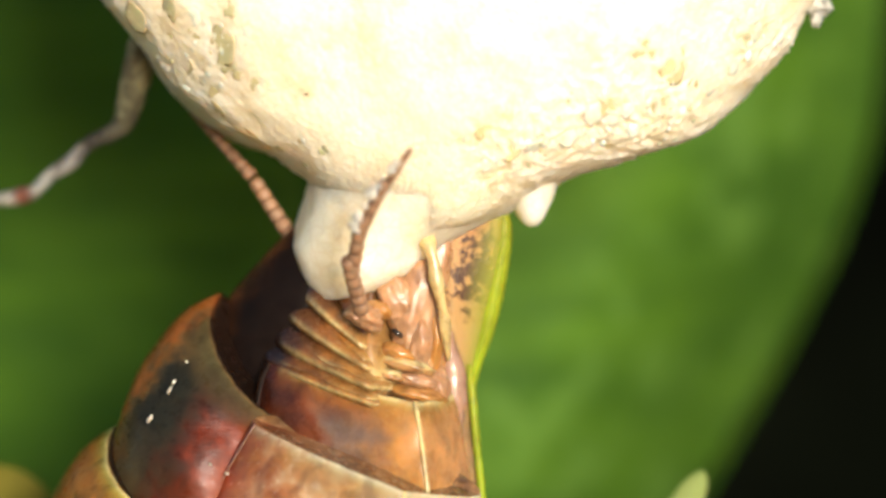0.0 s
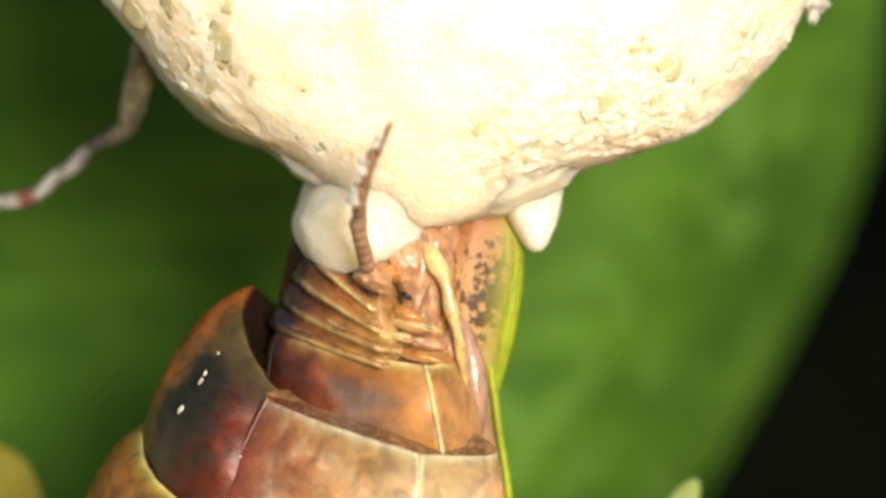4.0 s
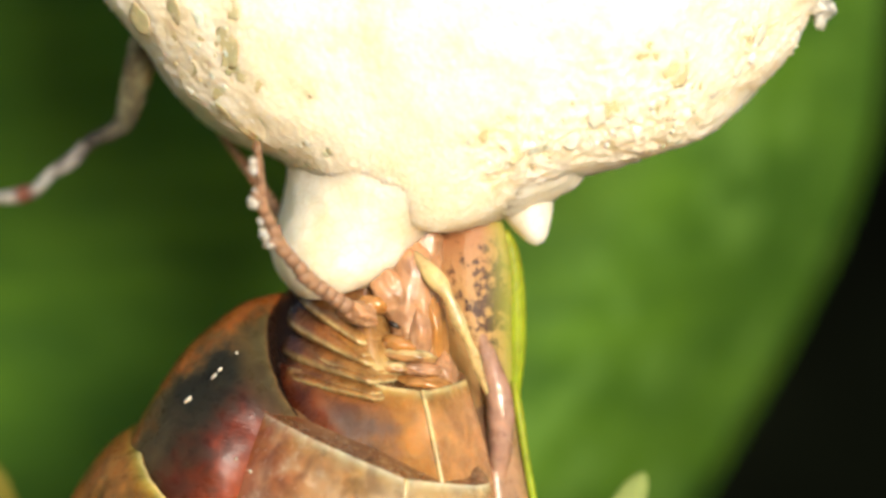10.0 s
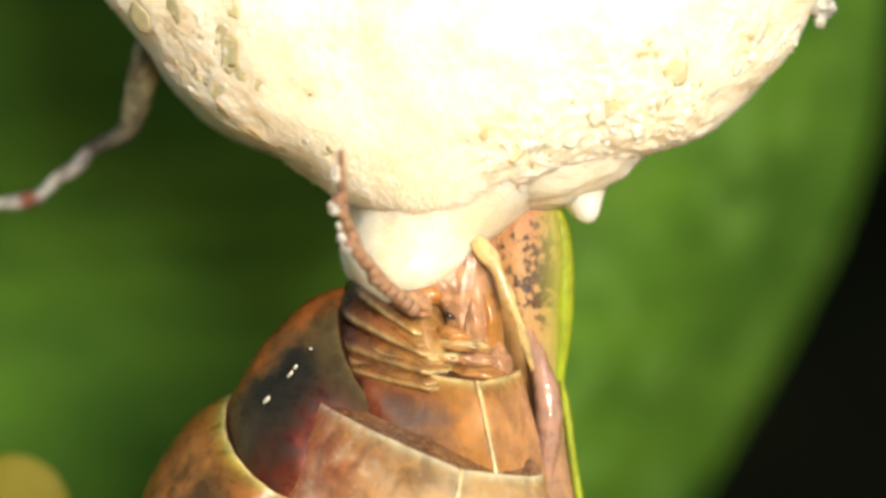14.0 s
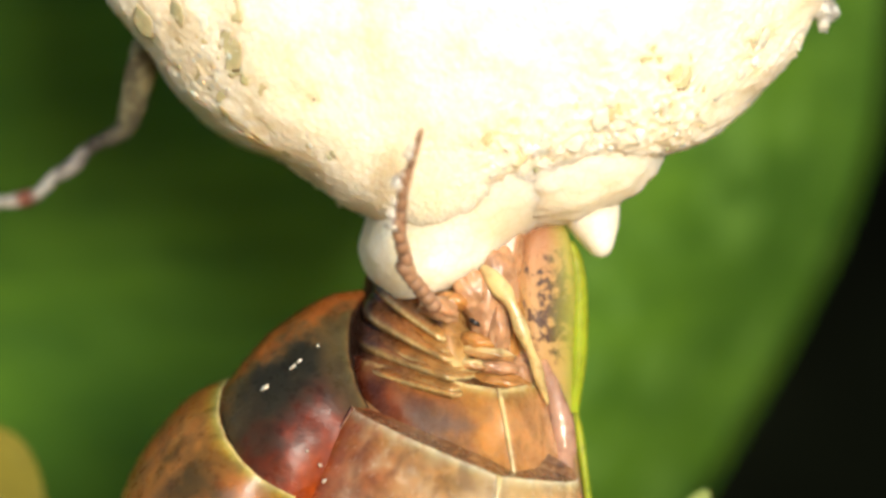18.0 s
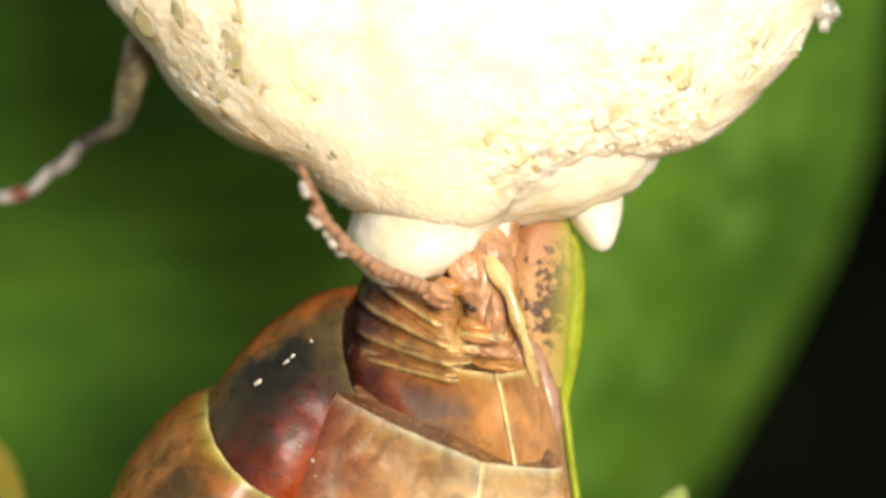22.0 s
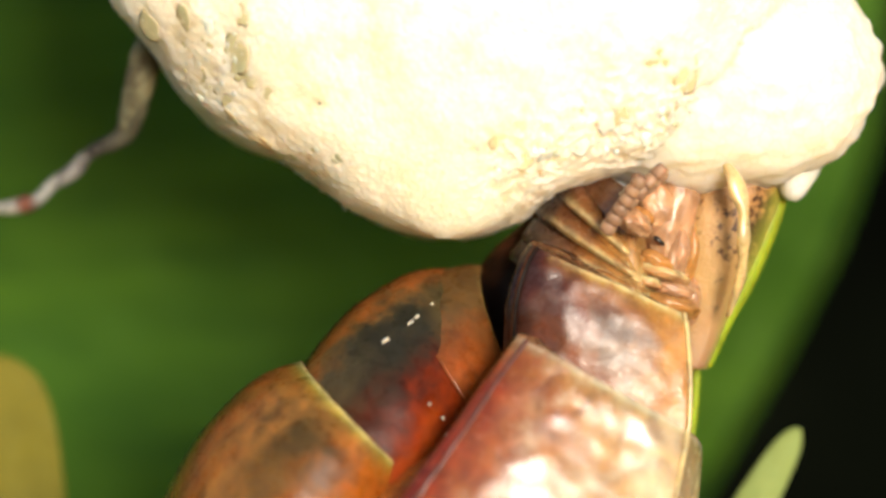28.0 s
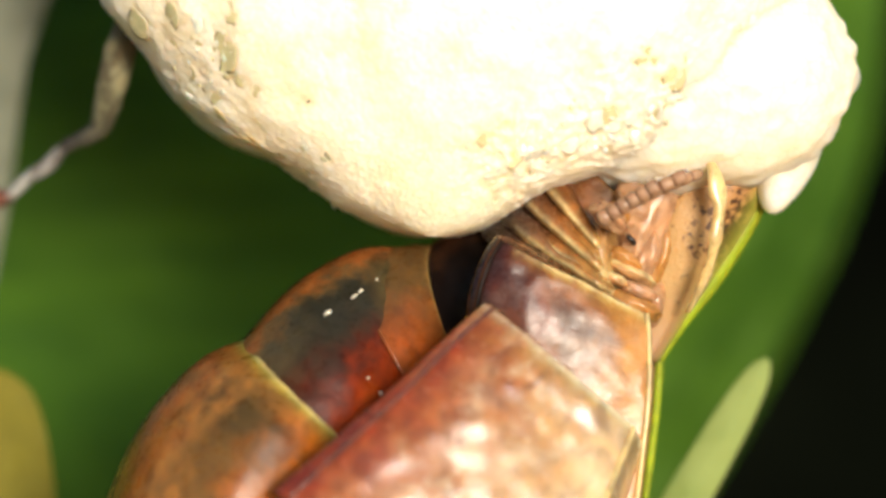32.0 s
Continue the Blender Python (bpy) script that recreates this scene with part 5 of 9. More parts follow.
    walk(P["tergite_top"], [
        (0, pose(-0.004075, 0.00176, 0.003835, 0, 4.2, 0)), (0.5, pose(-0.003684, 0.00176, 0.00409, 0, 5.5, 0)), (1, pose(-0.003605, 0.00176, 0.004066, 0, 13.0, 0)),
        (1.5, pose(-0.003787, 0.00176, 0.003303, 0, 17.5, 0)), (2, pose(-0.003793, 0.00176, 0.002744, 0, 12.8, 0)),
        (2.5, pose(-0.003741, 0.00176, 0.002919, 0, -2.2, 0)), (3, pose(-0.003653, 0.00176, 0.003134, 0, -16.7, 0)),
        (3.5, pose(-0.003333, 0.00176, 0.003528, 0, -22.5, 0)), (5.5, pose(-0.003202, 0.00176, 0.00409, 0, 6.4, 0)),
        (6, pose(-0.00317, 0.00176, 0.004249, 0, 6.1, 0)), (6.5, pose(-0.003472, 0.00176, 0.003301, 0, -0.9, 0)),
        (7, pose(-0.003793, 0.00176, 0.002378, 0, -8.0, 0)), (7.5, pose(-0.003629, 0.00176, 0.002939, 0, -16.6, 0)),
        (8, pose(-0.003436, 0.00176, 0.0035, 0, -24.5, 0)), (8.5, pose(-0.003694, 0.00176, 0.003172, 0, -16.5, 0)),
        (9, pose(-0.003917, 0.00176, 0.002834, 0, -8.3, 0)), (9.5, pose(-0.003851, 0.00176, 0.00257, 0, 1.2, 0)),
        (10, pose(-0.003767, 0.00176, 0.002327, 0, 10.7, 0)), (10.5, pose(-0.003522, 0.00176, 0.003136, 0, 7.7, 0)),
        (11, pose(-0.003327, 0.00176, 0.003957, 0, 4.6, 0)), (11.5, pose(-0.00343, 0.00176, 0.003352, 0, -5.1, 0)),
        (12, pose(-0.00351, 0.00176, 0.002761, 0, -14.7, 0)), (12.5, pose(-0.003568, 0.00176, 0.002337, 0, -13.0, 0)),
        (13, pose(-0.003651, 0.00176, 0.001915, 0, -11.3, 0)), (13.5, pose(-0.003692, 0.00176, 0.001955, 0, -10.5, 0)),
        (14, pose(-0.003741, 0.00176, 0.001991, 0, -9.9, 0)), (14.5, pose(-0.003643, 0.00176, 0.002371, 0, -10.8, 0)),
        (16.5, pose(-0.003378, 0.00176, 0.003932, 0, 3.2, 0)), (17, pose(-0.003318, 0.00176, 0.004339, 0, 2.6, 0)),
        (17.5, pose(-0.003446, 0.00176, 0.003662, 0, -13.2, 0)), (18, pose(-0.003584, 0.00176, 0.003023, 0, -28.9, 0)),
        (18.5, pose(-0.003515, 0.00176, 0.002563, 0, -26.1, 0)), (19, pose(-0.003457, 0.00176, 0.002103, 0, -23.3, 0)),
        (19.5, pose(-0.003404, 0.00176, 0.002796, 0, -26.6, 0)), (20, pose(-0.003376, 0.00176, 0.003488, 0, -30.0, 0)),
        (20.5, pose(-0.00331, 0.00176, 0.003751, 0, -25.2, 0)), (21, pose(-0.003255, 0.00176, 0.004011, 0, -20.7, 0)),
        (21.5, pose(-0.003443, 0.00176, 0.003138, 0, -19.3, 0)), (22, pose(-0.003634, 0.00176, 0.002268, 0, -18.7, 0)),
        (22.5, pose(-0.00337, 0.00176, 0.003228, 0, -14.8, 0)), (23, pose(-0.00318, 0.00176, 0.004204, 0, -11.0, 0)),
        (23.5, pose(-0.003331, 0.00176, 0.003772, 0, -18.8, 0)), (24, pose(-0.003458, 0.00176, 0.003362, 0, -26.6, 0)),
        (24.5, pose(-0.003548, 0.00176, 0.002794, 0, -24.6, 0)), (25, pose(-0.003654, 0.00176, 0.002224, 0, -22.6, 0)),
        (25.5, pose(-0.003635, 0.00176, 0.002044, 0, -21.2, 0)), (27.5, pose(-0.00366, 0.00176, 0.003061, 0, 13.4, 0)),
        (28, pose(-0.003429, 0.00176, 0.002527, 0, 13.1, 0)), (28.5, pose(-0.003081, 0.00176, 0.002599, 0, 21.1, 0)),
        (29, pose(-0.002757, 0.00176, 0.002683, 0, 28.9, 0)), (29.5, pose(-0.003266, 0.00176, 0.002337, 0, 19.0, 0)),
        (30, pose(-0.003642, 0.00176, 0.002168, 0, 12.7, 0)), (30.5, pose(-0.003504, 0.00176, 0.002633, 0, 14.0, 0)),
        (31, pose(-0.00334, 0.00176, 0.003095, 0, 18.0, 0)), (31.5, pose(-0.00417, 0.00176, 0.002496, 0, 12.7, 0)),
        (32, pose(-0.00368, 0.00176, 0.002352, 0, 28.2, 0)),
    ])
    walk(P["sternite_low"], [
        (0, pose(0.000008, -0.00144, 0.00006, 0, -0, 0)), (0.5, pose(-0.000141, -0.00144, 0.000042, 0, 2.2, -0.5)),
        (1, pose(-0.000351, -0.00144, 0.000031, 0, 2.7, 1)), (1.5, pose(-0.000151, -0.00144, 0.000065, 0, 4.9, 1)),
        (2, pose(0.000005, -0.00144, 0.000051, 0, -0, 0.2)), (2.5, pose(0.000002, -0.00144, 0.000049, 0, -0, -2.1)),
        (3, pose(-0.000005, -0.00144, 0.000045, 0, -0, -2.5)), (3.5, pose(0.000008, -0.00144, 0.000044, 0, -0, -0.2)),
        (5.5, pose(0.000003, -0.00144, 0.000056, 0, -0, 0.7)), (6, pose(0.000008, -0.00144, 0.000062, 0, -0, 6.8)),
        (6.5, pose(0.000008, -0.00144, 0.000059, 0, -0, 4)), (7, pose(-0.000007, -0.00144, 0.000054, 0, -0, -4.3)),
        (7.5, pose(-0.000128, -0.00144, 0.000004, 0, -5.6, -3.7)), (8, pose(0.000008, -0.00144, 0.000048, 0, -0, -1.4)),
        (8.5, pose(0.000343, -0.00144, 0.00011, 0, -4.9, -2)), (9, pose(0.000014, -0.00144, 0.000063, 0, -0, -4.1)),
        (9.5, pose(0.000017, -0.00144, 0.000067, 0, -0, 0.3)), (10, pose(0.000006, -0.00144, 0.000055, 0, -0, -4.4)),
        (10.5, pose(-0.000003, -0.00144, 0.000057, 0, -0, -2.6)), (11, pose(0.000003, -0.00144, 0.000062, 0, -0, 5.3)),
        (11.5, pose(0.00001, -0.00144, 0.000062, 0, -0, 9.4)), (12, pose(-0.000012, -0.00144, 0.000056, 0, -0, -3.1)),
        (12.5, pose(0.000177, -0.00144, 0.000078, 0, -3.2, -6.1)), (13, pose(0.000176, -0.00144, 0.000074, 0, -6, -7.8)),
        (13.5, pose(0.000145, -0.00144, 0.000068, 0, -6.2, -7.4)), (14, pose(-0.000017, -0.00144, 0.000051, 0, -0, -4.3)),
        (14.5, pose(-0.000006, -0.00144, 0.000056, 0, -0, -2.8)), (16.5, pose(-0.000013, -0.00144, 0.000061, 0, -0, 1.9)),
        (17, pose(-0.000004, -0.00144, 0.000068, 0, -0, 7.8)), (17.5, pose(0.000002, -0.00144, 0.000067, 0, -0, 9.6)),
        (18, pose(0.000334, -0.00144, 0.000105, 0, -1.3, -3.1)), (18.5, pose(0.000269, -0.00144, 0.000096, 0, -3.3, -4.2)),
        (19, pose(0.000227, -0.00144, 0.000087, 0, -5.4, -3.7)), (19.5, pose(-0.000035, -0.00144, 0.000046, 0, -0, -2.8)),
        (20, pose(-0.00003, -0.00144, 0.000051, 0, -0, 2.7)), (20.5, pose(-0.000022, -0.00144, 0.000056, 0, -0, 4.5)),
        (21, pose(-0.000005, -0.00144, 0.000065, 0, -0, 4.2)), (21.5, pose(-0.000005, -0.00144, 0.000055, 0, -0, 1.4)),
        (22, pose(-0.000024, -0.00144, 0.000048, 0, -0, -3.7)), (22.5, pose(0.000317, -0.00144, 0.000105, 0, -1.9, -1.1)),
        (23, pose(-0.000013, -0.00144, 0.000063, 0, -0, 6.4)), (23.5, pose(-0.000002, -0.00144, 0.000062, 0, -0, 13.7)),
        (24, pose(0.000412, -0.00144, 0.00009, 0, 4.3, 0.8)), (24.5, pose(-0.00004, -0.00144, 0.000045, 0, -0, -1.1)),
        (25, pose(-0.000042, -0.00144, 0.000043, 0, -0, -4.1)), (25.5, pose(-0.000044, -0.00144, 0.000042, 0, -0, -3.8)),
        (27.5, pose(0.000249, -0.00144, -0.000902, 0, 9.9, 28)), (28, pose(0.000249, -0.00144, -0.000902, 0, 9.9, 28)),
        (28.5, pose(0.000267, -0.00144, -0.000825, 0, 12.1, 28)), (29, pose(0.000285, -0.00144, -0.000748, 0, 14.2, 28)),
        (29.5, pose(0.000352, -0.00144, -0.000742, 0, 11.3, 28)), (30, pose(0.00042, -0.00144, -0.000736, 0, 8.4, 28)),
        (30.5, pose(0.000299, -0.00144, -0.000825, 0, 12.7, 28)), (31, pose(0.000178, -0.00144, -0.000914, 0, 17, 28)),
        (31.5, pose(0.000232, -0.00144, -0.000944, 0, 18.8, 28)), (32, pose(0.000286, -0.00144, -0.000975, 0, 20.5, 28)),
    ])
    walk(P["sternite_top"], [
        (0, pose(0.000008, -0.00144, 0.00006, 0, -0, 0)), (0.5, pose(0.000006, -0.00144, 0.000049, 0, -0.3, -0.5)),
        (1, pose(0.000001, -0.00144, 0.000052, 0.3, 3.9, 4.2)), (1.5, pose(0, -0.00144, 0.000057, 0.6, 5.8, 6.1)),
        (2, pose(0.000005, -0.00144, 0.000051, 0, -0.2, 0.2)), (2.5, pose(0.000002, -0.00144, 0.000049, 0.1, -2.3, -2.1)),
        (3, pose(-0.000005, -0.00144, 0.000045, 0.1, -2.1, -2.5)), (3.5, pose(0.000008, -0.00144, 0.000044, 0, 1.2, -0.2)),
        (5.5, pose(0.000003, -0.00144, 0.000056, 0, 0.3, 0.7)), (6, pose(0.000008, -0.00144, 0.000062, 0.8, 6.8, 6.9)),
        (6.5, pose(0.000008, -0.00144, 0.000059, 0.3, 3.9, 4)), (7, pose(-0.000007, -0.00144, 0.000054, 0.4, -5, -4.3)),
        (7.5, pose(-0.000004, -0.00144, 0.00005, 0.2, -3.8, -3.7)), (8, pose(0.000008, -0.00144, 0.000048, 0, -0.5, -1.4)),
        (8.5, pose(0.00002, -0.00144, 0.000055, 0.1, -1.7, -2)), (9, pose(0.000014, -0.00144, 0.000063, 0.3, -4.5, -4.1)),
        (9.5, pose(0.000017, -0.00144, 0.000067, 0, 0.3, 0.3)), (10, pose(0.000006, -0.00144, 0.000055, 0.4, -5, -4.4)),
        (10.5, pose(-0.000003, -0.00144, 0.000057, 0.2, -3.4, -2.6)), (11, pose(0.000003, -0.00144, 0.000062, 0.5, 5.1, 5.3)),
        (11.5, pose(0.00001, -0.00144, 0.000062, 1.6, 9.8, 9.5)), (12, pose(-0.000012, -0.00144, 0.000056, 0.2, -3.9, -3.1)),
        (12.5, pose(-0.000023, -0.00144, 0.000051, 0.8, -7.1, -6.2)), (13, pose(-0.000022, -0.00144, 0.000046, 1.2, -8.7, -7.8)),
        (13.5, pose(-0.000021, -0.00144, 0.000048, 1.1, -8.4, -7.5)), (14, pose(-0.000017, -0.00144, 0.000051, 0.4, -5.1, -4.3)),
        (14.5, pose(-0.000006, -0.00144, 0.000056, 0.2, -3.6, -2.8)), (16.5, pose(-0.000013, -0.00144, 0.000061, 0, 0.7, 1.9)),
        (17, pose(-0.000004, -0.00144, 0.000068, 1, 7.2, 7.9)), (17.5, pose(0.000002, -0.00144, 0.000067, 1.6, 9.6, 9.7)),
        (18, pose(-0.000026, -0.00144, 0.000054, 0.2, -3.9, -3.1)), (18.5, pose(-0.000032, -0.00144, 0.000049, 0.4, -5.1, -4.2)),
        (19, pose(-0.000033, -0.00144, 0.000045, 0.3, -4.3, -3.7)), (19.5, pose(-0.000035, -0.00144, 0.000046, 0.2, -3.6, -2.8)),
        (20, pose(-0.00003, -0.00144, 0.000051, 0.1, 2.4, 2.7)), (20.5, pose(-0.000022, -0.00144, 0.000056, 0.4, 4.4, 4.5)),
        (21, pose(-0.000005, -0.00144, 0.000065, 0.3, 4.1, 4.2)), (21.5, pose(-0.000005, -0.00144, 0.000055, 0, 1.2, 1.4)),
        (22, pose(-0.000024, -0.00144, 0.000048, 0.3, -4.3, -3.7)), (22.5, pose(-0.000027, -0.00144, 0.000054, 0, -1.9, -1.1)),
        (23, pose(-0.000013, -0.00144, 0.000063, 0.7, 6.1, 6.5)), (23.5, pose(-0.000002, -0.00144, 0.000062, 3.6, 14.4, 14.2)),
        (24, pose(-0.00003, -0.00144, 0.000052, 0, 0.7, 0.8)), (24.5, pose(-0.00004, -0.00144, 0.000045, 0, -1.3, -1.1)),
        (25, pose(-0.000042, -0.00144, 0.000043, 0.3, -4.7, -4.1)), (25.5, pose(-0.000044, -0.00144, 0.000042, 0.3, -4.5, -3.8)),
        (27.5, pose(0.00053, -0.00144, -0.000041, 0, 12.7, 26)), (28, pose(0.000514, -0.00144, -0.000054, 0, 11.1, 26)),
        (28.5, pose(0.000521, -0.00144, -0.000045, 0, 11.1, 26)), (29, pose(0.00054, -0.00144, -0.000026, 0, 12.9, 26)),
        (29.5, pose(0.000565, -0.00144, -0.000017, 0, 15.4, 26)), (30, pose(0.000523, -0.00144, -0.000057, 0, 10.7, 26)),
        (30.5, pose(0.000543, -0.00144, -0.000038, 0, 13.5, 26)), (31, pose(0.000523, -0.00144, -0.000034, 0, 11.9, 26)),
        (31.5, pose(0.000512, -0.00144, -0.000054, 0, 11.6, 26)), (32, pose(0.00053, -0.00144, -0.00004, 0, 12.5, 26)),
    ])
    walk(P["tip"], [
        (0, pose(0, 0, 0, 0, -0, 0)), (0.5, pose(0, 0, 0, 0, 0.1, -0.5)), (1, pose(0, 0, 0, 0.4, 4.9, 4.2)), (1.5, pose(0, 0, 0, 0.8, 7.3, 6.1)),
        (2, pose(0, 0, 0, 0, -1, 0.2)), (2.5, pose(0, 0, 0, 0.1, -3.5, -2.1)), (3, pose(0, 0, 0, 0.1, -2.1, -2.5)), (3.5, pose(0, 0, 0, 0, 4.4, -0.2)),
        (5.5, pose(0, 0, 0, 0, -0.2, 0.7)), (6, pose(0, 0, 0, 1.1, 9, 6.9)), (6.5, pose(0, 0, 0, 0.4, 5.2, 4)), (7, pose(0, 0, 0, 0.6, -8, -4.3)),
        (7.5, pose(0, 0, 0, 0.3, -5.1, -3.7)), (8, pose(0, 0, 0, 0, 1, -1.4)), (8.5, pose(0, 0, 0, 0.1, -1.7, -2)), (9, pose(0, 0, 0, 0.5, -6.9, -4.2)),
        (9.5, pose(0, 0, 0, 0, 0.5, 0.3)), (10, pose(0, 0, 0, 0.6, -7.8, -4.4)), (10.5, pose(0, 0, 0, 0.3, -6, -2.6)), (11, pose(0, 0, 0, 0.6, 6.5, 5.3)),
        (11.5, pose(0, 0, 0, 2.4, 14.1, 9.7)), (12, pose(0, 0, 0, 0.4, -6.8, -3.1)), (12.5, pose(0, 0, 0, 1.2, -11.4, -6.3)), (13, pose(0, 0, 0, 1.9, -13.5, -8)),
        (13.5, pose(0, 0, 0, 1.8, -13.2, -7.6)), (14, pose(0, 0, 0, 0.6, -8.3, -4.4)), (14.5, pose(0, 0, 0, 0.3, -6.6, -2.8)), (16.5, pose(0, 0, 0, 0, -1.4, 1.9)),
        (17, pose(0, 0, 0, 1.2, 8.3, 7.9)), (17.5, pose(0, 0, 0, 2.3, 13.1, 9.8)), (18, pose(0, 0, 0, 0.4, -6.9, -3.1)), (18.5, pose(0, 0, 0, 0.6, -8.4, -4.3)),
        (19, pose(0, 0, 0, 0.5, -7, -3.7)), (19.5, pose(0, 0, 0, 0.3, -6.2, -2.8)), (20, pose(0, 0, 0, 0.1, 2.8, 2.7)), (20.5, pose(0, 0, 0, 0.5, 5.8, 4.5)),
        (21, pose(0, 0, 0, 0.4, 5.2, 4.2)), (21.5, pose(0, 0, 0, 0, 1.2, 1.4)), (22, pose(0, 0, 0, 0.5, -7, -3.7)), (22.5, pose(0, 0, 0, 0.1, -4, -1.1)),
        (23, pose(0, 0, 0, 0.9, 7.7, 6.5)), (23.5, pose(0, 0, 0, 5.5, 21.3, 14.8)), (24, pose(0, 0, 0, 0, 0.7, 0.8)), (24.5, pose(0, 0, 0, 0, -2.3, -1.1)),
        (25, pose(0, 0, 0, 0.5, -7.3, -4.2)), (25.5, pose(0, 0, 0, 0.5, -7.5, -3.8)), (27.5, pose(0.000024, 0.0004, -0.00001, 0.8, 11.2, 10.1)),
        (28, pose(0.000028, 0.0004, -0.000007, 0.3, 4, 10)), (28.5, pose(0.000027, 0.0004, -0.000006, 0.3, 4.6, 10)),
        (29, pose(0.000022, 0.0004, -0.000009, 0.9, 13, 10.1)), (29.5, pose(0.000015, 0.0004, -0.000012, 1.8, 24, 10.4)),
        (30, pose(0.000026, 0.0004, -0.000007, 0.2, 2.4, 10)), (30.5, pose(0.00002, 0.0004, -0.00001, 1.1, 15, 10.1)),
        (31, pose(0.000026, 0.0004, -0.000009, 0.6, 8.3, 10)), (31.5, pose(0.000029, 0.0004, -0.000007, 0.5, 6.6, 10)),
        (32, pose(0.000024, 0.0004, -0.000006, 0.8, 11.1, 10.1)),
    ])
    walk(P["plate"], [
        (0, pose(0.001609, 0.00144, 0.00376, 0, -0, 0)), (0.5, pose(0.001782, 0.00144, 0.002729, 0, 6.1, 0)), (1, pose(0.001625, 0.00144, 0.002823, 0, 3.4, 0)),
        (1.5, pose(0.001877, 0.00144, 0.00294, 0, -0.1, 0)), (2, pose(0.001965, 0.00144, 0.001942, 0, -4.8, 0)), (2.5, pose(0.001909, 0.00144, 0.001733, 0, -1.9, 0)),
        (3, pose(0.001668, 0.00144, 0.001871, 0, -2.7, 0)), (3.5, pose(0.001938, 0.00144, 0.001751, 0, 3.9, 0)), (5.5, pose(0.001382, 0.00144, 0.002911, 0, -8.8, 0)),
        (6, pose(0.001813, 0.00144, 0.003156, 0, -0.5, 0)), (6.5, pose(0.002328, 0.00144, 0.002868, 0, 2.5, 0)), (7, pose(0.001617, 0.00144, 0.002181, 0, -15.3, 0)),
        (7.5, pose(0.001481, 0.00144, 0.002023, 0, -13.1, 0)), (8, pose(0.002029, 0.00144, 0.002132, 0, 1.2, 0)), (8.5, pose(0.00175, 0.00144, 0.002679, 0, -6.7, 0)),
        (9, pose(0.001682, 0.00144, 0.003209, 0, -11.7, 0)), (9.5, pose(0.001983, 0.00144, 0.004211, 0, -7.1, 0)), (10, pose(0.001887, 0.00144, 0.00263, 0, -13.3, 0)),
        (10.5, pose(0.00135, 0.00144, 0.003054, 0, -15.4, 0)), (11, pose(0.001454, 0.00144, 0.003022, 0, -8.2, 0)),
        (11.5, pose(0.002351, 0.00144, 0.003052, 0, 1.8, 0)), (12, pose(0.001521, 0.00144, 0.002391, 0, -16, 0)),
        (12.5, pose(0.001212, 0.00144, 0.002374, 0, -18.9, 0)), (13, pose(0.001685, 0.00144, 0.002412, 0, -10.4, 0)),
        (13.5, pose(0.001572, 0.00144, 0.002547, 0, -13.3, 0)), (14, pose(0.001717, 0.00144, 0.003032, 0, -11.7, 0)),
        (14.5, pose(0.001752, 0.00144, 0.003135, 0, -9.5, 0)), (16.5, pose(0.001356, 0.00144, 0.003165, 0, -7.7, 0)),
        (17, pose(0.001614, 0.00144, 0.003184, 0, 0.2, 0)), (17.5, pose(0.00229, 0.00144, 0.003009, 0, 3.7, 0)), (18, pose(0.001469, 0.00144, 0.002316, 0, -12.6, 0)),
        (18.5, pose(0.001462, 0.00144, 0.002277, 0, -11, 0)), (19, pose(0.001748, 0.00144, 0.002511, 0, -5.2, 0)),
        (19.5, pose(0.00162, 0.00144, 0.002842, 0, -7.7, 0)), (20, pose(0.001703, 0.00144, 0.003019, 0, -7.6, 0)),
        (20.5, pose(0.001725, 0.00144, 0.003288, 0, -6.7, 0)), (21, pose(0.001793, 0.00144, 0.003366, 0, -4.9, 0)),
        (21.5, pose(0.001939, 0.00144, 0.002701, 0, -1.7, 0)), (22, pose(0.001513, 0.00144, 0.002104, 0, -7.8, 0)),
        (22.5, pose(0.001467, 0.00144, 0.00271, 0, -3.2, 0)), (23, pose(0.001486, 0.00144, 0.003077, 0, 3.5, 0)), (23.5, pose(0.002369, 0.00144, 0.002832, 0, 9.9, 0)),
        (24, pose(0.001668, 0.00144, 0.002107, 0, -4.2, 0)), (24.5, pose(0.001734, 0.00144, 0.002329, 0, -2.5, 0)),
        (25, pose(0.001731, 0.00144, 0.002498, 0, -1.6, 0)), (25.5, pose(0.001825, 0.00144, 0.002554, 0, -0.7, 0)),
        (27.5, pose(0.001902, 0.00144, 0.002263, 3.8, 9.3, 22.3)), (28, pose(0.002367, 0.00144, 0.00235, 3.8, 9.3, 22.3)),
        (28.5, pose(0.002206, 0.00144, 0.002506, 3.4, 8.3, 22.2)), (29, pose(0.002341, 0.00144, 0.002325, 4.7, 11.6, 22.5)),
        (29.5, pose(0.002189, 0.00144, 0.003009, 3.2, 7.8, 22.2)), (30, pose(0.002206, 0.00144, 0.002028, 4.5, 11, 22.4)),
        (30.5, pose(0.002244, 0.00144, 0.003013, 4, 9.7, 22.3)), (31, pose(0.001833, 0.00144, 0.002448, 3.5, 8.5, 22.3)),
        (31.5, pose(0.002291, 0.00144, 0.002715, 4.9, 12, 22.5)), (32, pose(0.00264, 0.00144, 0.002355, 6.9, 16.6, 23)),
    ])
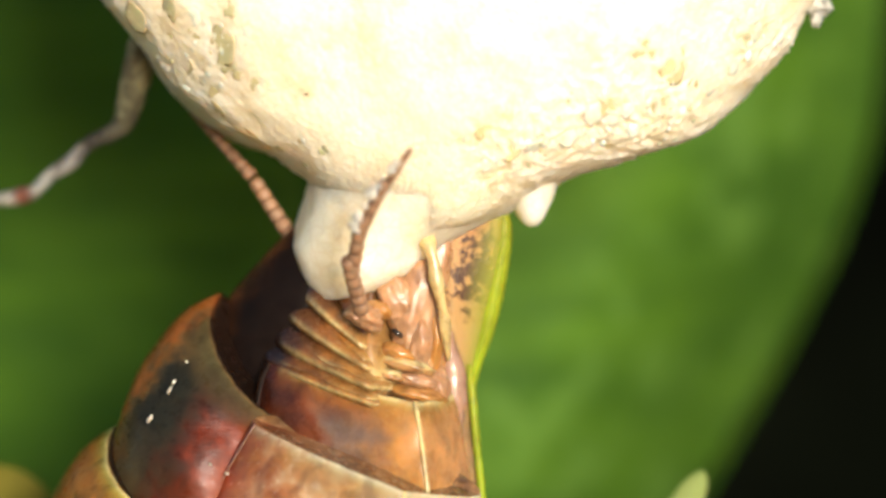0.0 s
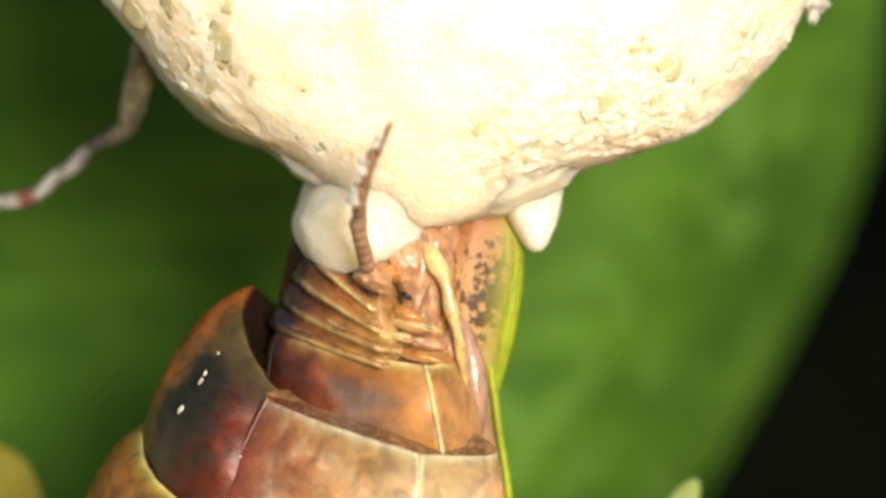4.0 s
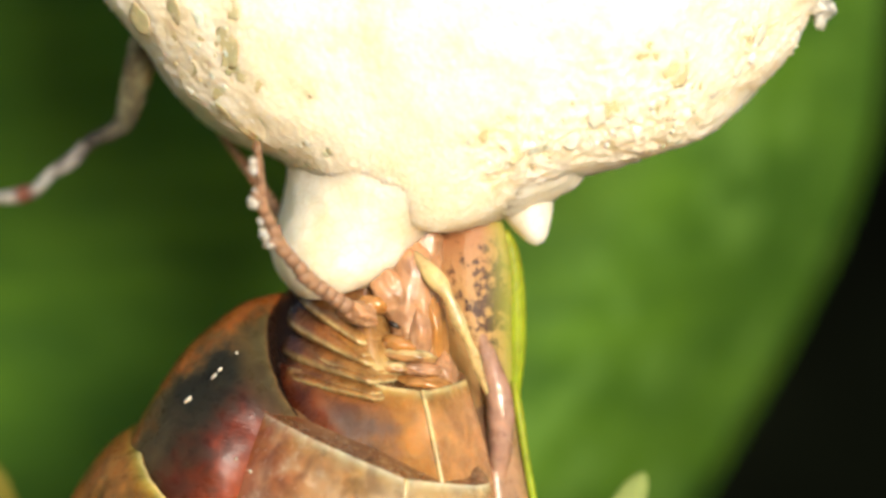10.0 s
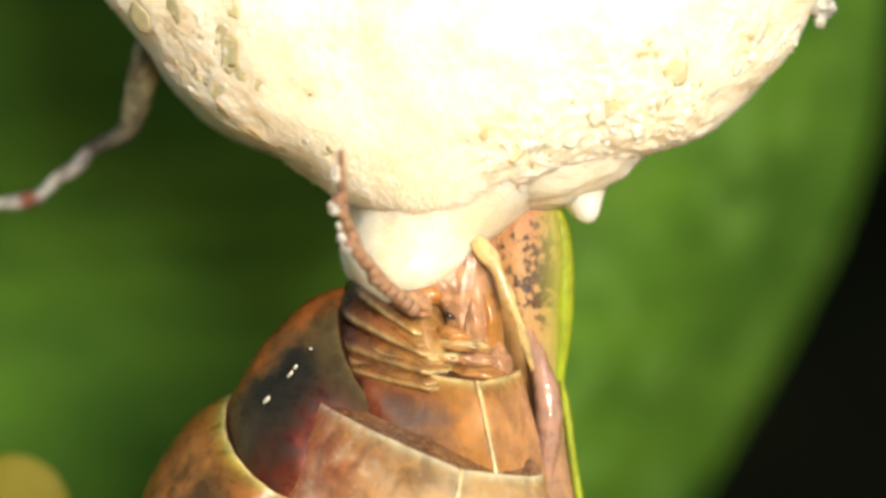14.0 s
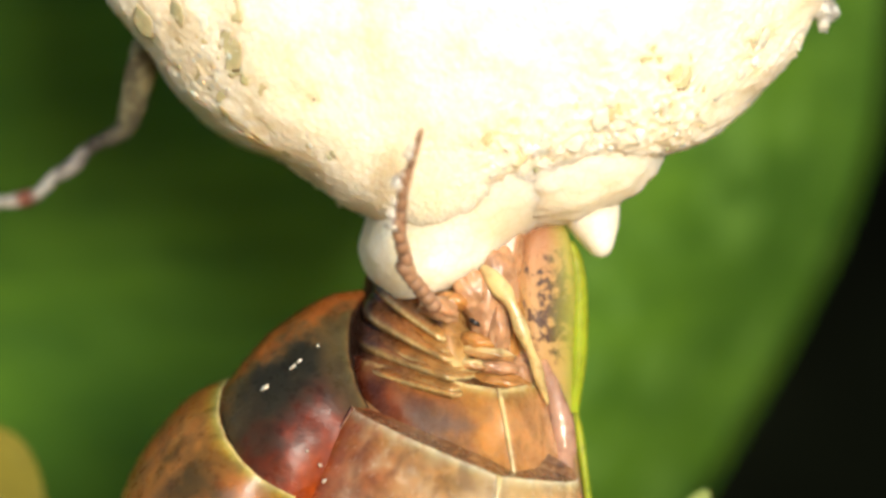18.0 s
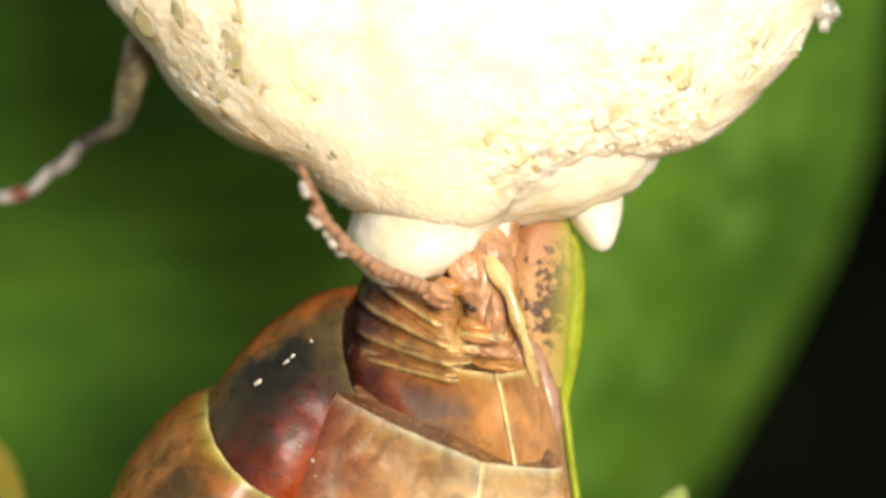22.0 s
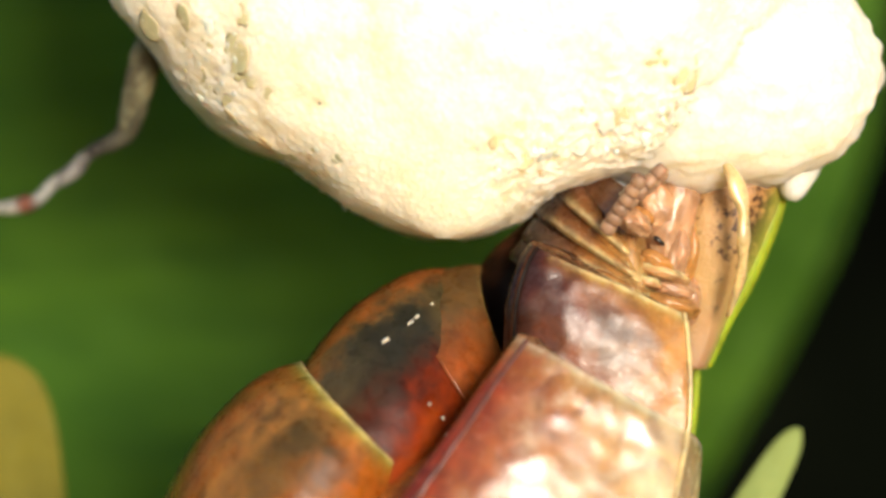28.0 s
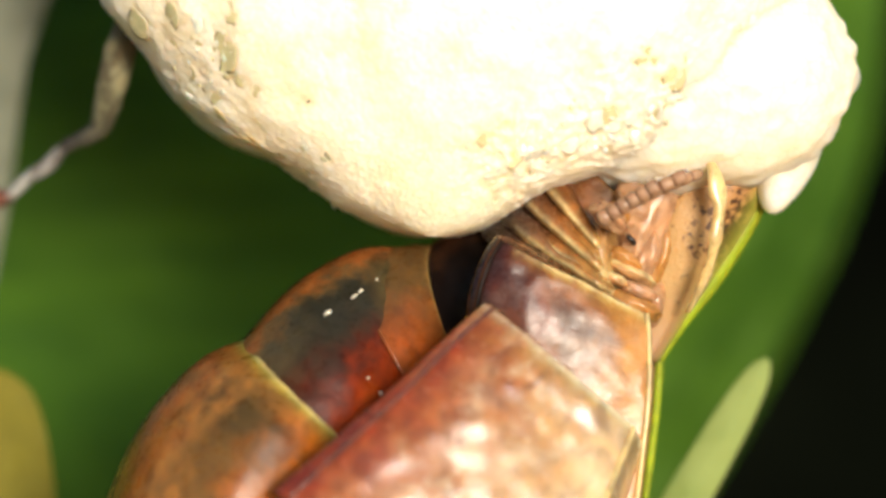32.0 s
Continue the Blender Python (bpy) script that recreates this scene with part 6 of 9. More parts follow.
    walk(P["flank"], [
        (0, pose(0.001373, 0.00176, 0.000658, 0, 0, 0)), (0.5, pose(0.001288, 0.00176, 0.000341, 0, 2, 0)), (1, pose(0.001186, 0.00176, 0.000097, 0, 0.6, 0)),
        (1.5, pose(0.001612, 0.00176, -0.000137, 0, -0.7, 0)), (2, pose(0.002022, 0.00176, -0.000448, 0, -1.7, 0)), (2.5, pose(0.00184, 0.00176, -0.000482, 0, -0.5, 0)),
        (3, pose(0.001659, 0.00176, -0.000519, 0, -0.4, 0)), (3.5, pose(0.001636, 0.00176, -0.00041, 0, 2.1, 0)), (5.5, pose(0.001653, 0.00176, 0.000463, 0, -2.9, 0)),
        (6, pose(0.001623, 0.00176, 0.000676, 0, -0.7, 0)), (6.5, pose(0.001955, 0.00176, 0.000164, 0, 0.4, 0)), (7, pose(0.002285, 0.00176, -0.000361, 0, -4.7, 0)),
        (7.5, pose(0.002045, 0.00176, -0.000547, 0, -3.6, 0)), (8, pose(0.001781, 0.00176, -0.000724, 0, 1.1, 0)), (8.5, pose(0.001953, 0.00176, 0.000084, 0, -1.6, 0)),
        (9, pose(0.002102, 0.00176, 0.000898, 0, -3.4, 0)), (9.5, pose(0.002285, 0.00176, 0.000369, 0, -2.1, 0)), (10, pose(0.00249, 0.00176, -0.000138, 0, -4, 0)),
        (10.5, pose(0.002105, 0.00176, 0.000144, 0, -4.9, 0)), (11, pose(0.001693, 0.00176, 0.000402, 0, -3, 0)), (11.5, pose(0.001973, 0.00176, 0.000012, 0, 0.1, 0)),
        (12, pose(0.002281, 0.00176, -0.000378, 0, -5.1, 0)), (12.5, pose(0.002237, 0.00176, -0.000574, 0, -5.8, 0)), (13, pose(0.002173, 0.00176, -0.000771, 0, -3.1, 0)),
        (13.5, pose(0.002255, 0.00176, -0.000575, 0, -4.1, 0)), (14, pose(0.002331, 0.00176, -0.00038, 0, -3.7, 0)), (14.5, pose(0.002171, 0.00176, -0.000177, 0, -3.2, 0)),
        (16.5, pose(0.001544, 0.00176, 0.000589, 0, -3.2, 0)), (17, pose(0.001364, 0.00176, 0.000761, 0, -1, 0)), (17.5, pose(0.001752, 0.00176, -0.000119, 0, 0.4, 0)),
        (18, pose(0.002126, 0.00176, -0.001011, 0, -4.1, 0)), (18.5, pose(0.002007, 0.00176, -0.001079, 0, -3.5, 0)), (19, pose(0.001882, 0.00176, -0.001147, 0, -1.7, 0)),
        (19.5, pose(0.001942, 0.00176, -0.00073, 0, -2.6, 0)), (20, pose(0.001986, 0.00176, -0.000315, 0, -2.7, 0)), (20.5, pose(0.00193, 0.00176, 0.000096, 0, -2.4, 0)),
        (21, pose(0.001862, 0.00176, 0.0005, 0, -1.9, 0)), (21.5, pose(0.00182, 0.00176, -0.000128, 0, -0.8, 0)), (22, pose(0.001784, 0.00176, -0.00076, 0, -2.4, 0)),
        (22.5, pose(0.00143, 0.00176, -0.000199, 0, -1.4, 0)), (23, pose(0.001026, 0.00176, 0.000336, 0, 0.4, 0)), (23.5, pose(0.001367, 0.00176, -0.000408, 0, 2.6, 0)),
        (24, pose(0.00172, 0.00176, -0.001157, 0, -1.4, 0)), (24.5, pose(0.001663, 0.00176, -0.001117, 0, -0.8, 0)), (25, pose(0.001596, 0.00176, -0.001082, 0, -0.5, 0)),
        (25.5, pose(0.001611, 0.00176, -0.000949, 0, -0.4, 0)), (27.5, pose(0.000884, 0.00272, 0.000413, 0, 10, 0)), (28, pose(0.000915, 0.00272, 0.000433, 0, 10.1, 0)),
        (28.5, pose(0.000896, 0.00272, 0.000449, 0, 9.2, 0)), (29, pose(0.000854, 0.00272, 0.000445, 0, 8.2, 0)), (29.5, pose(0.00081, 0.00272, 0.000415, 0, 8.6, 0)),
        (30, pose(0.0009, 0.00272, 0.000432, 0, 10.3, 0)), (30.5, pose(0.00086, 0.00272, 0.000414, 0, 9.8, 0)), (31, pose(0.000892, 0.00272, 0.000434, 0, 9, 0)),
        (31.5, pose(0.00092, 0.00272, 0.000434, 0, 10.1, 0)), (32, pose(0.000876, 0.00272, 0.000454, 0, 8.7, 0)),
    ])
    walk(P["near"][0], [
        (0, pose(-0.001664, -0.00104, 0.002455, 40.5, -8.2, -7)), (0.5, pose(-0.001781, -0.00104, 0.002584, 46.6, -7.7, -9)), (1, pose(-0.001348, -0.00104, 0.002721, 53.9, -15.1, -16.7)),
        (1.5, pose(-0.001218, -0.00104, 0.002945, 43.6, 1.8, 4.8)), (2, pose(-0.001879, -0.00104, 0.002671, 66.6, -15.5, -29.4)),
        (2.5, pose(-0.002104, -0.00104, 0.002566, 53.7, -20.4, -25.7)), (3, pose(-0.001919, -0.00104, 0.00243, 50.3, -19.9, -24.7)),
        (3.5, pose(-0.001517, -0.00104, 0.002624, 46.6, 1.4, -3.6)), (5.5, pose(-0.001924, -0.00104, 0.002854, 43.6, -22, -18.5)),
        (6, pose(-0.001085, -0.00104, 0.002962, 35.4, -11.7, -6.2)), (6.5, pose(-0.001264, -0.00104, 0.002586, 53.4, -19.5, -22.1)),
        (7, pose(-0.0023, -0.00104, 0.002258, 53.5, -27.2, -31.2)), (7.5, pose(-0.002113, -0.00104, 0.002329, 37.2, -15.6, -12.5)),
        (8, pose(-0.001733, -0.00104, 0.00254, 46.3, -14.8, -18.4)), (8.5, pose(-0.001678, -0.00104, 0.002214, 41.4, -17.7, -16.6)),
        (9, pose(-0.001867, -0.00104, 0.001941, 33.3, -24.6, -15.4)), (9.5, pose(-0.001594, -0.00104, 0.002431, 29, -12.8, -7)),
        (10, pose(-0.002214, -0.00104, 0.002197, 55.2, -27.6, -33.5)), (10.5, pose(-0.002357, -0.00104, 0.002594, 41.8, -30.2, -23.2)),
        (11, pose(-0.001329, -0.00104, 0.003, 46, -17.7, -15)), (11.5, pose(-0.000705, -0.00104, 0.003052, 36, 0, 1.5)), (12, pose(-0.00228, -0.00104, 0.002412, 46.2, -22.9, -20.8)),
        (12.5, pose(-0.002517, -0.00104, 0.002076, 48.2, -27.7, -26.8)), (13, pose(-0.002258, -0.00104, 0.001656, 52.6, -33.1, -35.5)),
        (13.5, pose(-0.002051, -0.00104, 0.001535, 52.5, -26.3, -29.6)), (14, pose(-0.001893, -0.00104, 0.001835, 56, -24.6, -30.8)),
        (14.5, pose(-0.001824, -0.00104, 0.001967, 38.4, -14.7, -10.1)), (16.5, pose(-0.001715, -0.00104, 0.002511, 44.9, -22.1, -16.6)),
        (17, pose(-0.001036, -0.00104, 0.002826, 36.2, -8.8, -2.6)), (17.5, pose(-0.000732, -0.00104, 0.002947, 37.1, 4, 5.7)), (18, pose(-0.002008, -0.00104, 0.002104, 46.1, -23.4, -21)),
        (18.5, pose(-0.002103, -0.00104, 0.002021, 53.2, -26.6, -29.7)), (19, pose(-0.001901, -0.00104, 0.001944, 59.2, -26.4, -35.9)),
        (19.5, pose(-0.002148, -0.00104, 0.002306, 53.3, -21.4, -24.7)), (20, pose(-0.001549, -0.00104, 0.002693, 49.2, -25.7, -24.8)),
        (20.5, pose(-0.001371, -0.00104, 0.002885, 40.3, -13.8, -9.8)), (21, pose(-0.001295, -0.00104, 0.002659, 29.6, -2.6, -0.3)),
        (21.5, pose(-0.001592, -0.00104, 0.002539, 47.3, 1.7, 3.3)), (22, pose(-0.0022, -0.00104, 0.002259, 72.1, -18.6, -43.6)),
        (22.5, pose(-0.001993, -0.00104, 0.002428, 53.1, -21.8, -24)), (23, pose(-0.00116, -0.00104, 0.002871, 41.8, -4, -0.4)),
        (23.5, pose(-0.000118, -0.00104, 0.002795, 38.4, 17.7, 15.1)), (24, pose(-0.00144, -0.00104, 0.002185, 59, 49.1, 52.1)),
        (24.5, pose(-0.001747, -0.00104, 0.002246, 41.8, 32.2, 25.8)), (25, pose(-0.00189, -0.00104, 0.001881, 31.5, 17.7, 10.6)), (25.5, pose(-0.001965, -0.00104, 0.001963, 31.6, 15, 9.6)),
        (27.5, pose(-0.00119, -0.00104, 0.002191, 10.9, 59.9, 9.4)), (28, pose(-0.002079, -0.00104, 0.00211, 26.6, 28.2, 13.2)), (28.5, pose(-0.001987, -0.00104, 0.0022, 23.5, 26.3, 11.2)),
        (29, pose(-0.001066, -0.00104, 0.00262, 22.1, 39.1, 14.9)), (29.5, pose(0.000083, -0.00104, 0.002664, 22.5, 58.2, 19.7)), (30, pose(-0.002451, -0.00104, 0.002196, 26.2, 17.4, 8.2)),
        (30.5, pose(-0.00099, -0.00104, 0.00276, 19, 23, 7.7)), (31, pose(-0.001499, -0.00104, 0.00224, 18.4, 44, 13.3)), (31.5, pose(-0.001925, -0.00104, 0.002388, 32.7, 40.6, 22.6)),
        (32, pose(-0.001246, -0.00104, 0.002418, 36.8, 48.5, 29.8)),
    ])
    walk(P["near"][1], [
        (0, pose(-0.001916, -0.001891, 0.00347, 37.4, 7.4, 5.6)), (0.5, pose(-0.002043, -0.001938, 0.003455, 42.5, -2.6, -3.2)), (1, pose(-0.001823, -0.001954, 0.003434, 44.1, -1, 1.3)),
        (1.5, pose(-0.001115, -0.001929, 0.003885, 45.7, 11.7, 15)), (2, pose(-0.002548, -0.001962, 0.003143, 55.1, -15.8, -19.7)),
        (2.5, pose(-0.00282, -0.00189, 0.003307, 46.1, -19.3, -19.2)), (3, pose(-0.002626, -0.001871, 0.003249, 36.5, -8.3, -7.8)),
        (3.5, pose(-0.001554, -0.001953, 0.003488, 44.7, 8.1, 3.4)), (5.5, pose(-0.002592, -0.001838, 0.003797, 36.8, -17.6, -11.7)),
        (6, pose(-0.001408, -0.001831, 0.004095, 32.3, 7.7, 6.7)), (6.5, pose(-0.0019, -0.001915, 0.003322, 42.9, -13.8, -10.9)),
        (7, pose(-0.003224, -0.001819, 0.003012, 42.9, -25.8, -21.6)), (7.5, pose(-0.0026, -0.001818, 0.003427, 32.9, -11.7, -8.3)),
        (8, pose(-0.002263, -0.001887, 0.003436, 36.3, 1.4, -1.5)), (8.5, pose(-0.00225, -0.001839, 0.003216, 34.8, -11.5, -9.1)),
        (9, pose(-0.002608, -0.001712, 0.003111, 25.6, -13.4, -6.5)), (9.5, pose(-0.001978, -0.001736, 0.003729, 25.9, -7.7, -3.8)),
        (10, pose(-0.003176, -0.001811, 0.002919, 43.4, -26.5, -22.8)), (10.5, pose(-0.003271, -0.001741, 0.003564, 34.4, -27, -16.4)),
        (11, pose(-0.001851, -0.001896, 0.003884, 37.1, 1.2, 2.9)), (11.5, pose(-0.000682, -0.001857, 0.004178, 37.4, 14.2, 12.1)),
        (12, pose(-0.002988, -0.001849, 0.003302, 37.2, -16.8, -11.4)), (12.5, pose(-0.003406, -0.001801, 0.002931, 40.7, -26.3, -20.3)),
        (13, pose(-0.003371, -0.00173, 0.002429, 36.7, -29.6, -20.2)), (13.5, pose(-0.002939, -0.001831, 0.00231, 42.1, -24.2, -20)),
        (14, pose(-0.002757, -0.00186, 0.002539, 45, -23.2, -20.9)), (14.5, pose(-0.002253, -0.001848, 0.003029, 33.8, -8.5, -4.5)),
        (16.5, pose(-0.002344, -0.001868, 0.003414, 37.9, -16.7, -9.2)), (17, pose(-0.001246, -0.001857, 0.003939, 36.5, 10.9, 11.8)),
        (17.5, pose(-0.000572, -0.001864, 0.00405, 39.1, 14.4, 14.1)), (18, pose(-0.002732, -0.001846, 0.002998, 34.2, -10.9, -6.3)),
        (18.5, pose(-0.002994, -0.001836, 0.00278, 43.5, -25.1, -21)), (19, pose(-0.002876, -0.001836, 0.002593, 46, -26.2, -24.1)),
        (19.5, pose(-0.002864, -0.001895, 0.003053, 45, -19.2, -17.1)), (20, pose(-0.002359, -0.001841, 0.003523, 34.9, -14.6, -8.7)),
        (20.5, pose(-0.001768, -0.001872, 0.0039, 35.4, -4.7, -1.9)), (21, pose(-0.001358, -0.001775, 0.003951, 30.8, 16.1, 10.6)),
        (21.5, pose(-0.001513, -0.001959, 0.00339, 46.7, 7.2, 8.9)), (22, pose(-0.003185, -0.001881, 0.002654, 61.9, -24.2, -36.8)),
        (22.5, pose(-0.002701, -0.001897, 0.003175, 45.7, -20.1, -17.6)), (23, pose(-0.001236, -0.001917, 0.003849, 41.9, 8.8, 10.9)),
        (23.5, pose(0.000447, -0.001815, 0.003871, 45.6, 26.4, 26.2)), (24, pose(0.000146, -0.001422, 0.002768, 5.7, 88.8, -3.7)),
        (24.5, pose(-0.000745, -0.001701, 0.003221, 73.1, 29.3, 58.8)), (25, pose(-0.00136, -0.001743, 0.003109, 77.9, 30, 67)),
        (25.5, pose(-0.001511, -0.001759, 0.003193, 76.5, 29.2, 65.3)), (27.5, pose(0.000253, -0.001118, 0.003009, 0, 77.7, 0)), (28, pose(-0.001803, -0.001221, 0.002532, 0, 44.7, 0)),
        (28.5, pose(-0.001713, -0.00122, 0.002674, 0, 38.3, 0)), (29, pose(-0.000539, -0.00121, 0.003194, 0, 56.9, 0)), (29.5, pose(0.001246, -0.001168, 0.003316, 0, 69.7, 0)),
        (30, pose(-0.002299, -0.001224, 0.002591, 0, 26.4, 0)), (30.5, pose(-0.000724, -0.001217, 0.003324, 0, 44.9, 0)), (31, pose(-0.000779, -0.001198, 0.002927, 0, 56.7, 0)),
        (31.5, pose(-0.001484, -0.001218, 0.002783, 0, 52, 0)), (32, pose(-0.000612, -0.001211, 0.002829, 0, 62.4, 0)),
    ])
    walk(P["near"][2], [
        (0, pose(-0.001707, -0.002663, 0.004492, 35.7, 18.7, 13)), (0.5, pose(-0.002128, -0.002754, 0.004349, 36.4, 3.7, 2.1)), (1, pose(-0.001818, -0.002784, 0.004289, 41.3, 11.8, 12.2)),
        (1.5, pose(-0.000718, -0.002736, 0.004729, 47.5, 20.9, 24.4)), (2, pose(-0.003041, -0.002801, 0.003785, 41.5, -10.1, -7.8)),
        (2.5, pose(-0.003399, -0.002663, 0.004142, 34.7, -14.8, -10.2)), (3, pose(-0.002883, -0.002625, 0.004293, 29.4, 4.3, 1.1)),
        (3.5, pose(-0.001384, -0.002782, 0.004326, 41.5, 16.1, 9.8)), (5.5, pose(-0.003077, -0.002563, 0.004829, 27.8, -8.4, -3.7)), (6, pose(-0.001166, -0.002545, 0.00525, 31, 19.6, 13)),
        (6.5, pose(-0.002275, -0.00271, 0.004211, 34.2, -7.6, -4)), (7, pose(-0.003977, -0.002528, 0.003918, 30.3, -20.3, -11.2)),
        (7.5, pose(-0.002942, -0.002525, 0.004562, 26.3, -6.8, -4)), (8, pose(-0.002258, -0.002655, 0.00448, 32.3, 14.2, 6.8)), (8.5, pose(-0.002591, -0.002566, 0.004305, 27.2, -0.8, -1.4)),
        (9, pose(-0.002993, -0.002322, 0.004431, 19.7, -1.8, -0.8)), (9.5, pose(-0.002199, -0.002369, 0.005049, 21, 2.2, 0.8)), (10, pose(-0.003957, -0.002513, 0.003817, 29.2, -19, -10.2)),
        (10.5, pose(-0.004032, -0.002379, 0.00464, 24, -18.8, -7.5)), (11, pose(-0.00179, -0.002671, 0.004912, 34.7, 14.5, 11.6)),
        (11.5, pose(-0.000256, -0.002598, 0.005211, 38.1, 24.7, 19.5)), (12, pose(-0.003451, -0.002584, 0.004325, 28.3, -7.5, -3.3)),
        (12.5, pose(-0.004165, -0.002494, 0.003883, 29.1, -20.9, -10.9)), (13, pose(-0.004227, -0.002358, 0.003461, 24.4, -21.7, -9.5)),
        (13.5, pose(-0.003644, -0.00255, 0.003235, 30.2, -18.2, -10.1)), (14, pose(-0.003437, -0.002606, 0.003401, 31.8, -16.1, -9.3)),
        (14.5, pose(-0.002477, -0.002583, 0.004137, 27.7, -1, 0.4)), (16.5, pose(-0.002769, -0.002621, 0.004412, 29.7, -8.9, -2.4)),
        (17, pose(-0.000881, -0.002597, 0.005, 40.1, 24.5, 23.1)), (17.5, pose(-0.000119, -0.002614, 0.005048, 44, 26.4, 26)), (18, pose(-0.003024, -0.002579, 0.004096, 27.5, 2.8, 2.3)),
        (18.5, pose(-0.003722, -0.002559, 0.003674, 30.7, -18.8, -10.2)), (19, pose(-0.003656, -0.00256, 0.00344, 30.8, -18.7, -10.5)),
        (19.5, pose(-0.003415, -0.002672, 0.003907, 33.8, -12.6, -7.5)), (20, pose(-0.002756, -0.002566, 0.0046, 27, -4.1, -1.1)), (20.5, pose(-0.00188, -0.002629, 0.004966, 31.2, 9.6, 7)),
        (21, pose(-0.000882, -0.002438, 0.005145, 32, 28.2, 17.6)), (21.5, pose(-0.001278, -0.002794, 0.004197, 44.7, 15, 15.6)),
        (22, pose(-0.004069, -0.002645, 0.003211, 45, -27.5, -24.4)), (22.5, pose(-0.00327, -0.002676, 0.004013, 35.2, -16.2, -9.8)),
        (23, pose(-0.000938, -0.002713, 0.004771, 41.8, 18.7, 18.9)), (23.5, pose(0.001275, -0.002516, 0.004744, 47.2, 32.9, 32)),
        (24, pose(0.001867, -0.001707, 0.002803, 178.6, 86.2, 171.1)), (24.5, pose(0.000621, -0.002273, 0.003609, 83.5, 17.1, 70)),
        (25, pose(0.000174, -0.002208, 0.003405, 88.3, 6.6, 76.5)), (25.5, pose(-0.000011, -0.002246, 0.003521, 87.1, 7.5, 75.4)), (27.5, pose(0.001916, -0.001118, 0.003371, 0, 82.1, 6.8)),
        (28, pose(-0.001444, -0.001221, 0.002895, -63.7, 17, -30.4)), (28.5, pose(-0.00137, -0.00122, 0.003108, -59.1, 18, -28.4)),
        (29, pose(0.00012, -0.00121, 0.003624, -67.5, 23.1, -46.4)), (29.5, pose(0.002501, -0.001168, 0.00378, -71.8, 36.4, -62.7)),
        (30, pose(-0.00211, -0.001224, 0.002972, -57.3, 11.4, -16.6)), (30.5, pose(-0.000281, -0.001217, 0.003769, -65.6, 20.5, -38)),
        (31, pose(0.000059, -0.001198, 0.003479, -59.1, 34.2, -44.2)), (31.5, pose(-0.001011, -0.001218, 0.003153, -63.3, 20.6, -34.7)),
        (32, pose(0.000065, -0.001211, 0.003183, -69.9, 21.6, -47.5)),
    ])
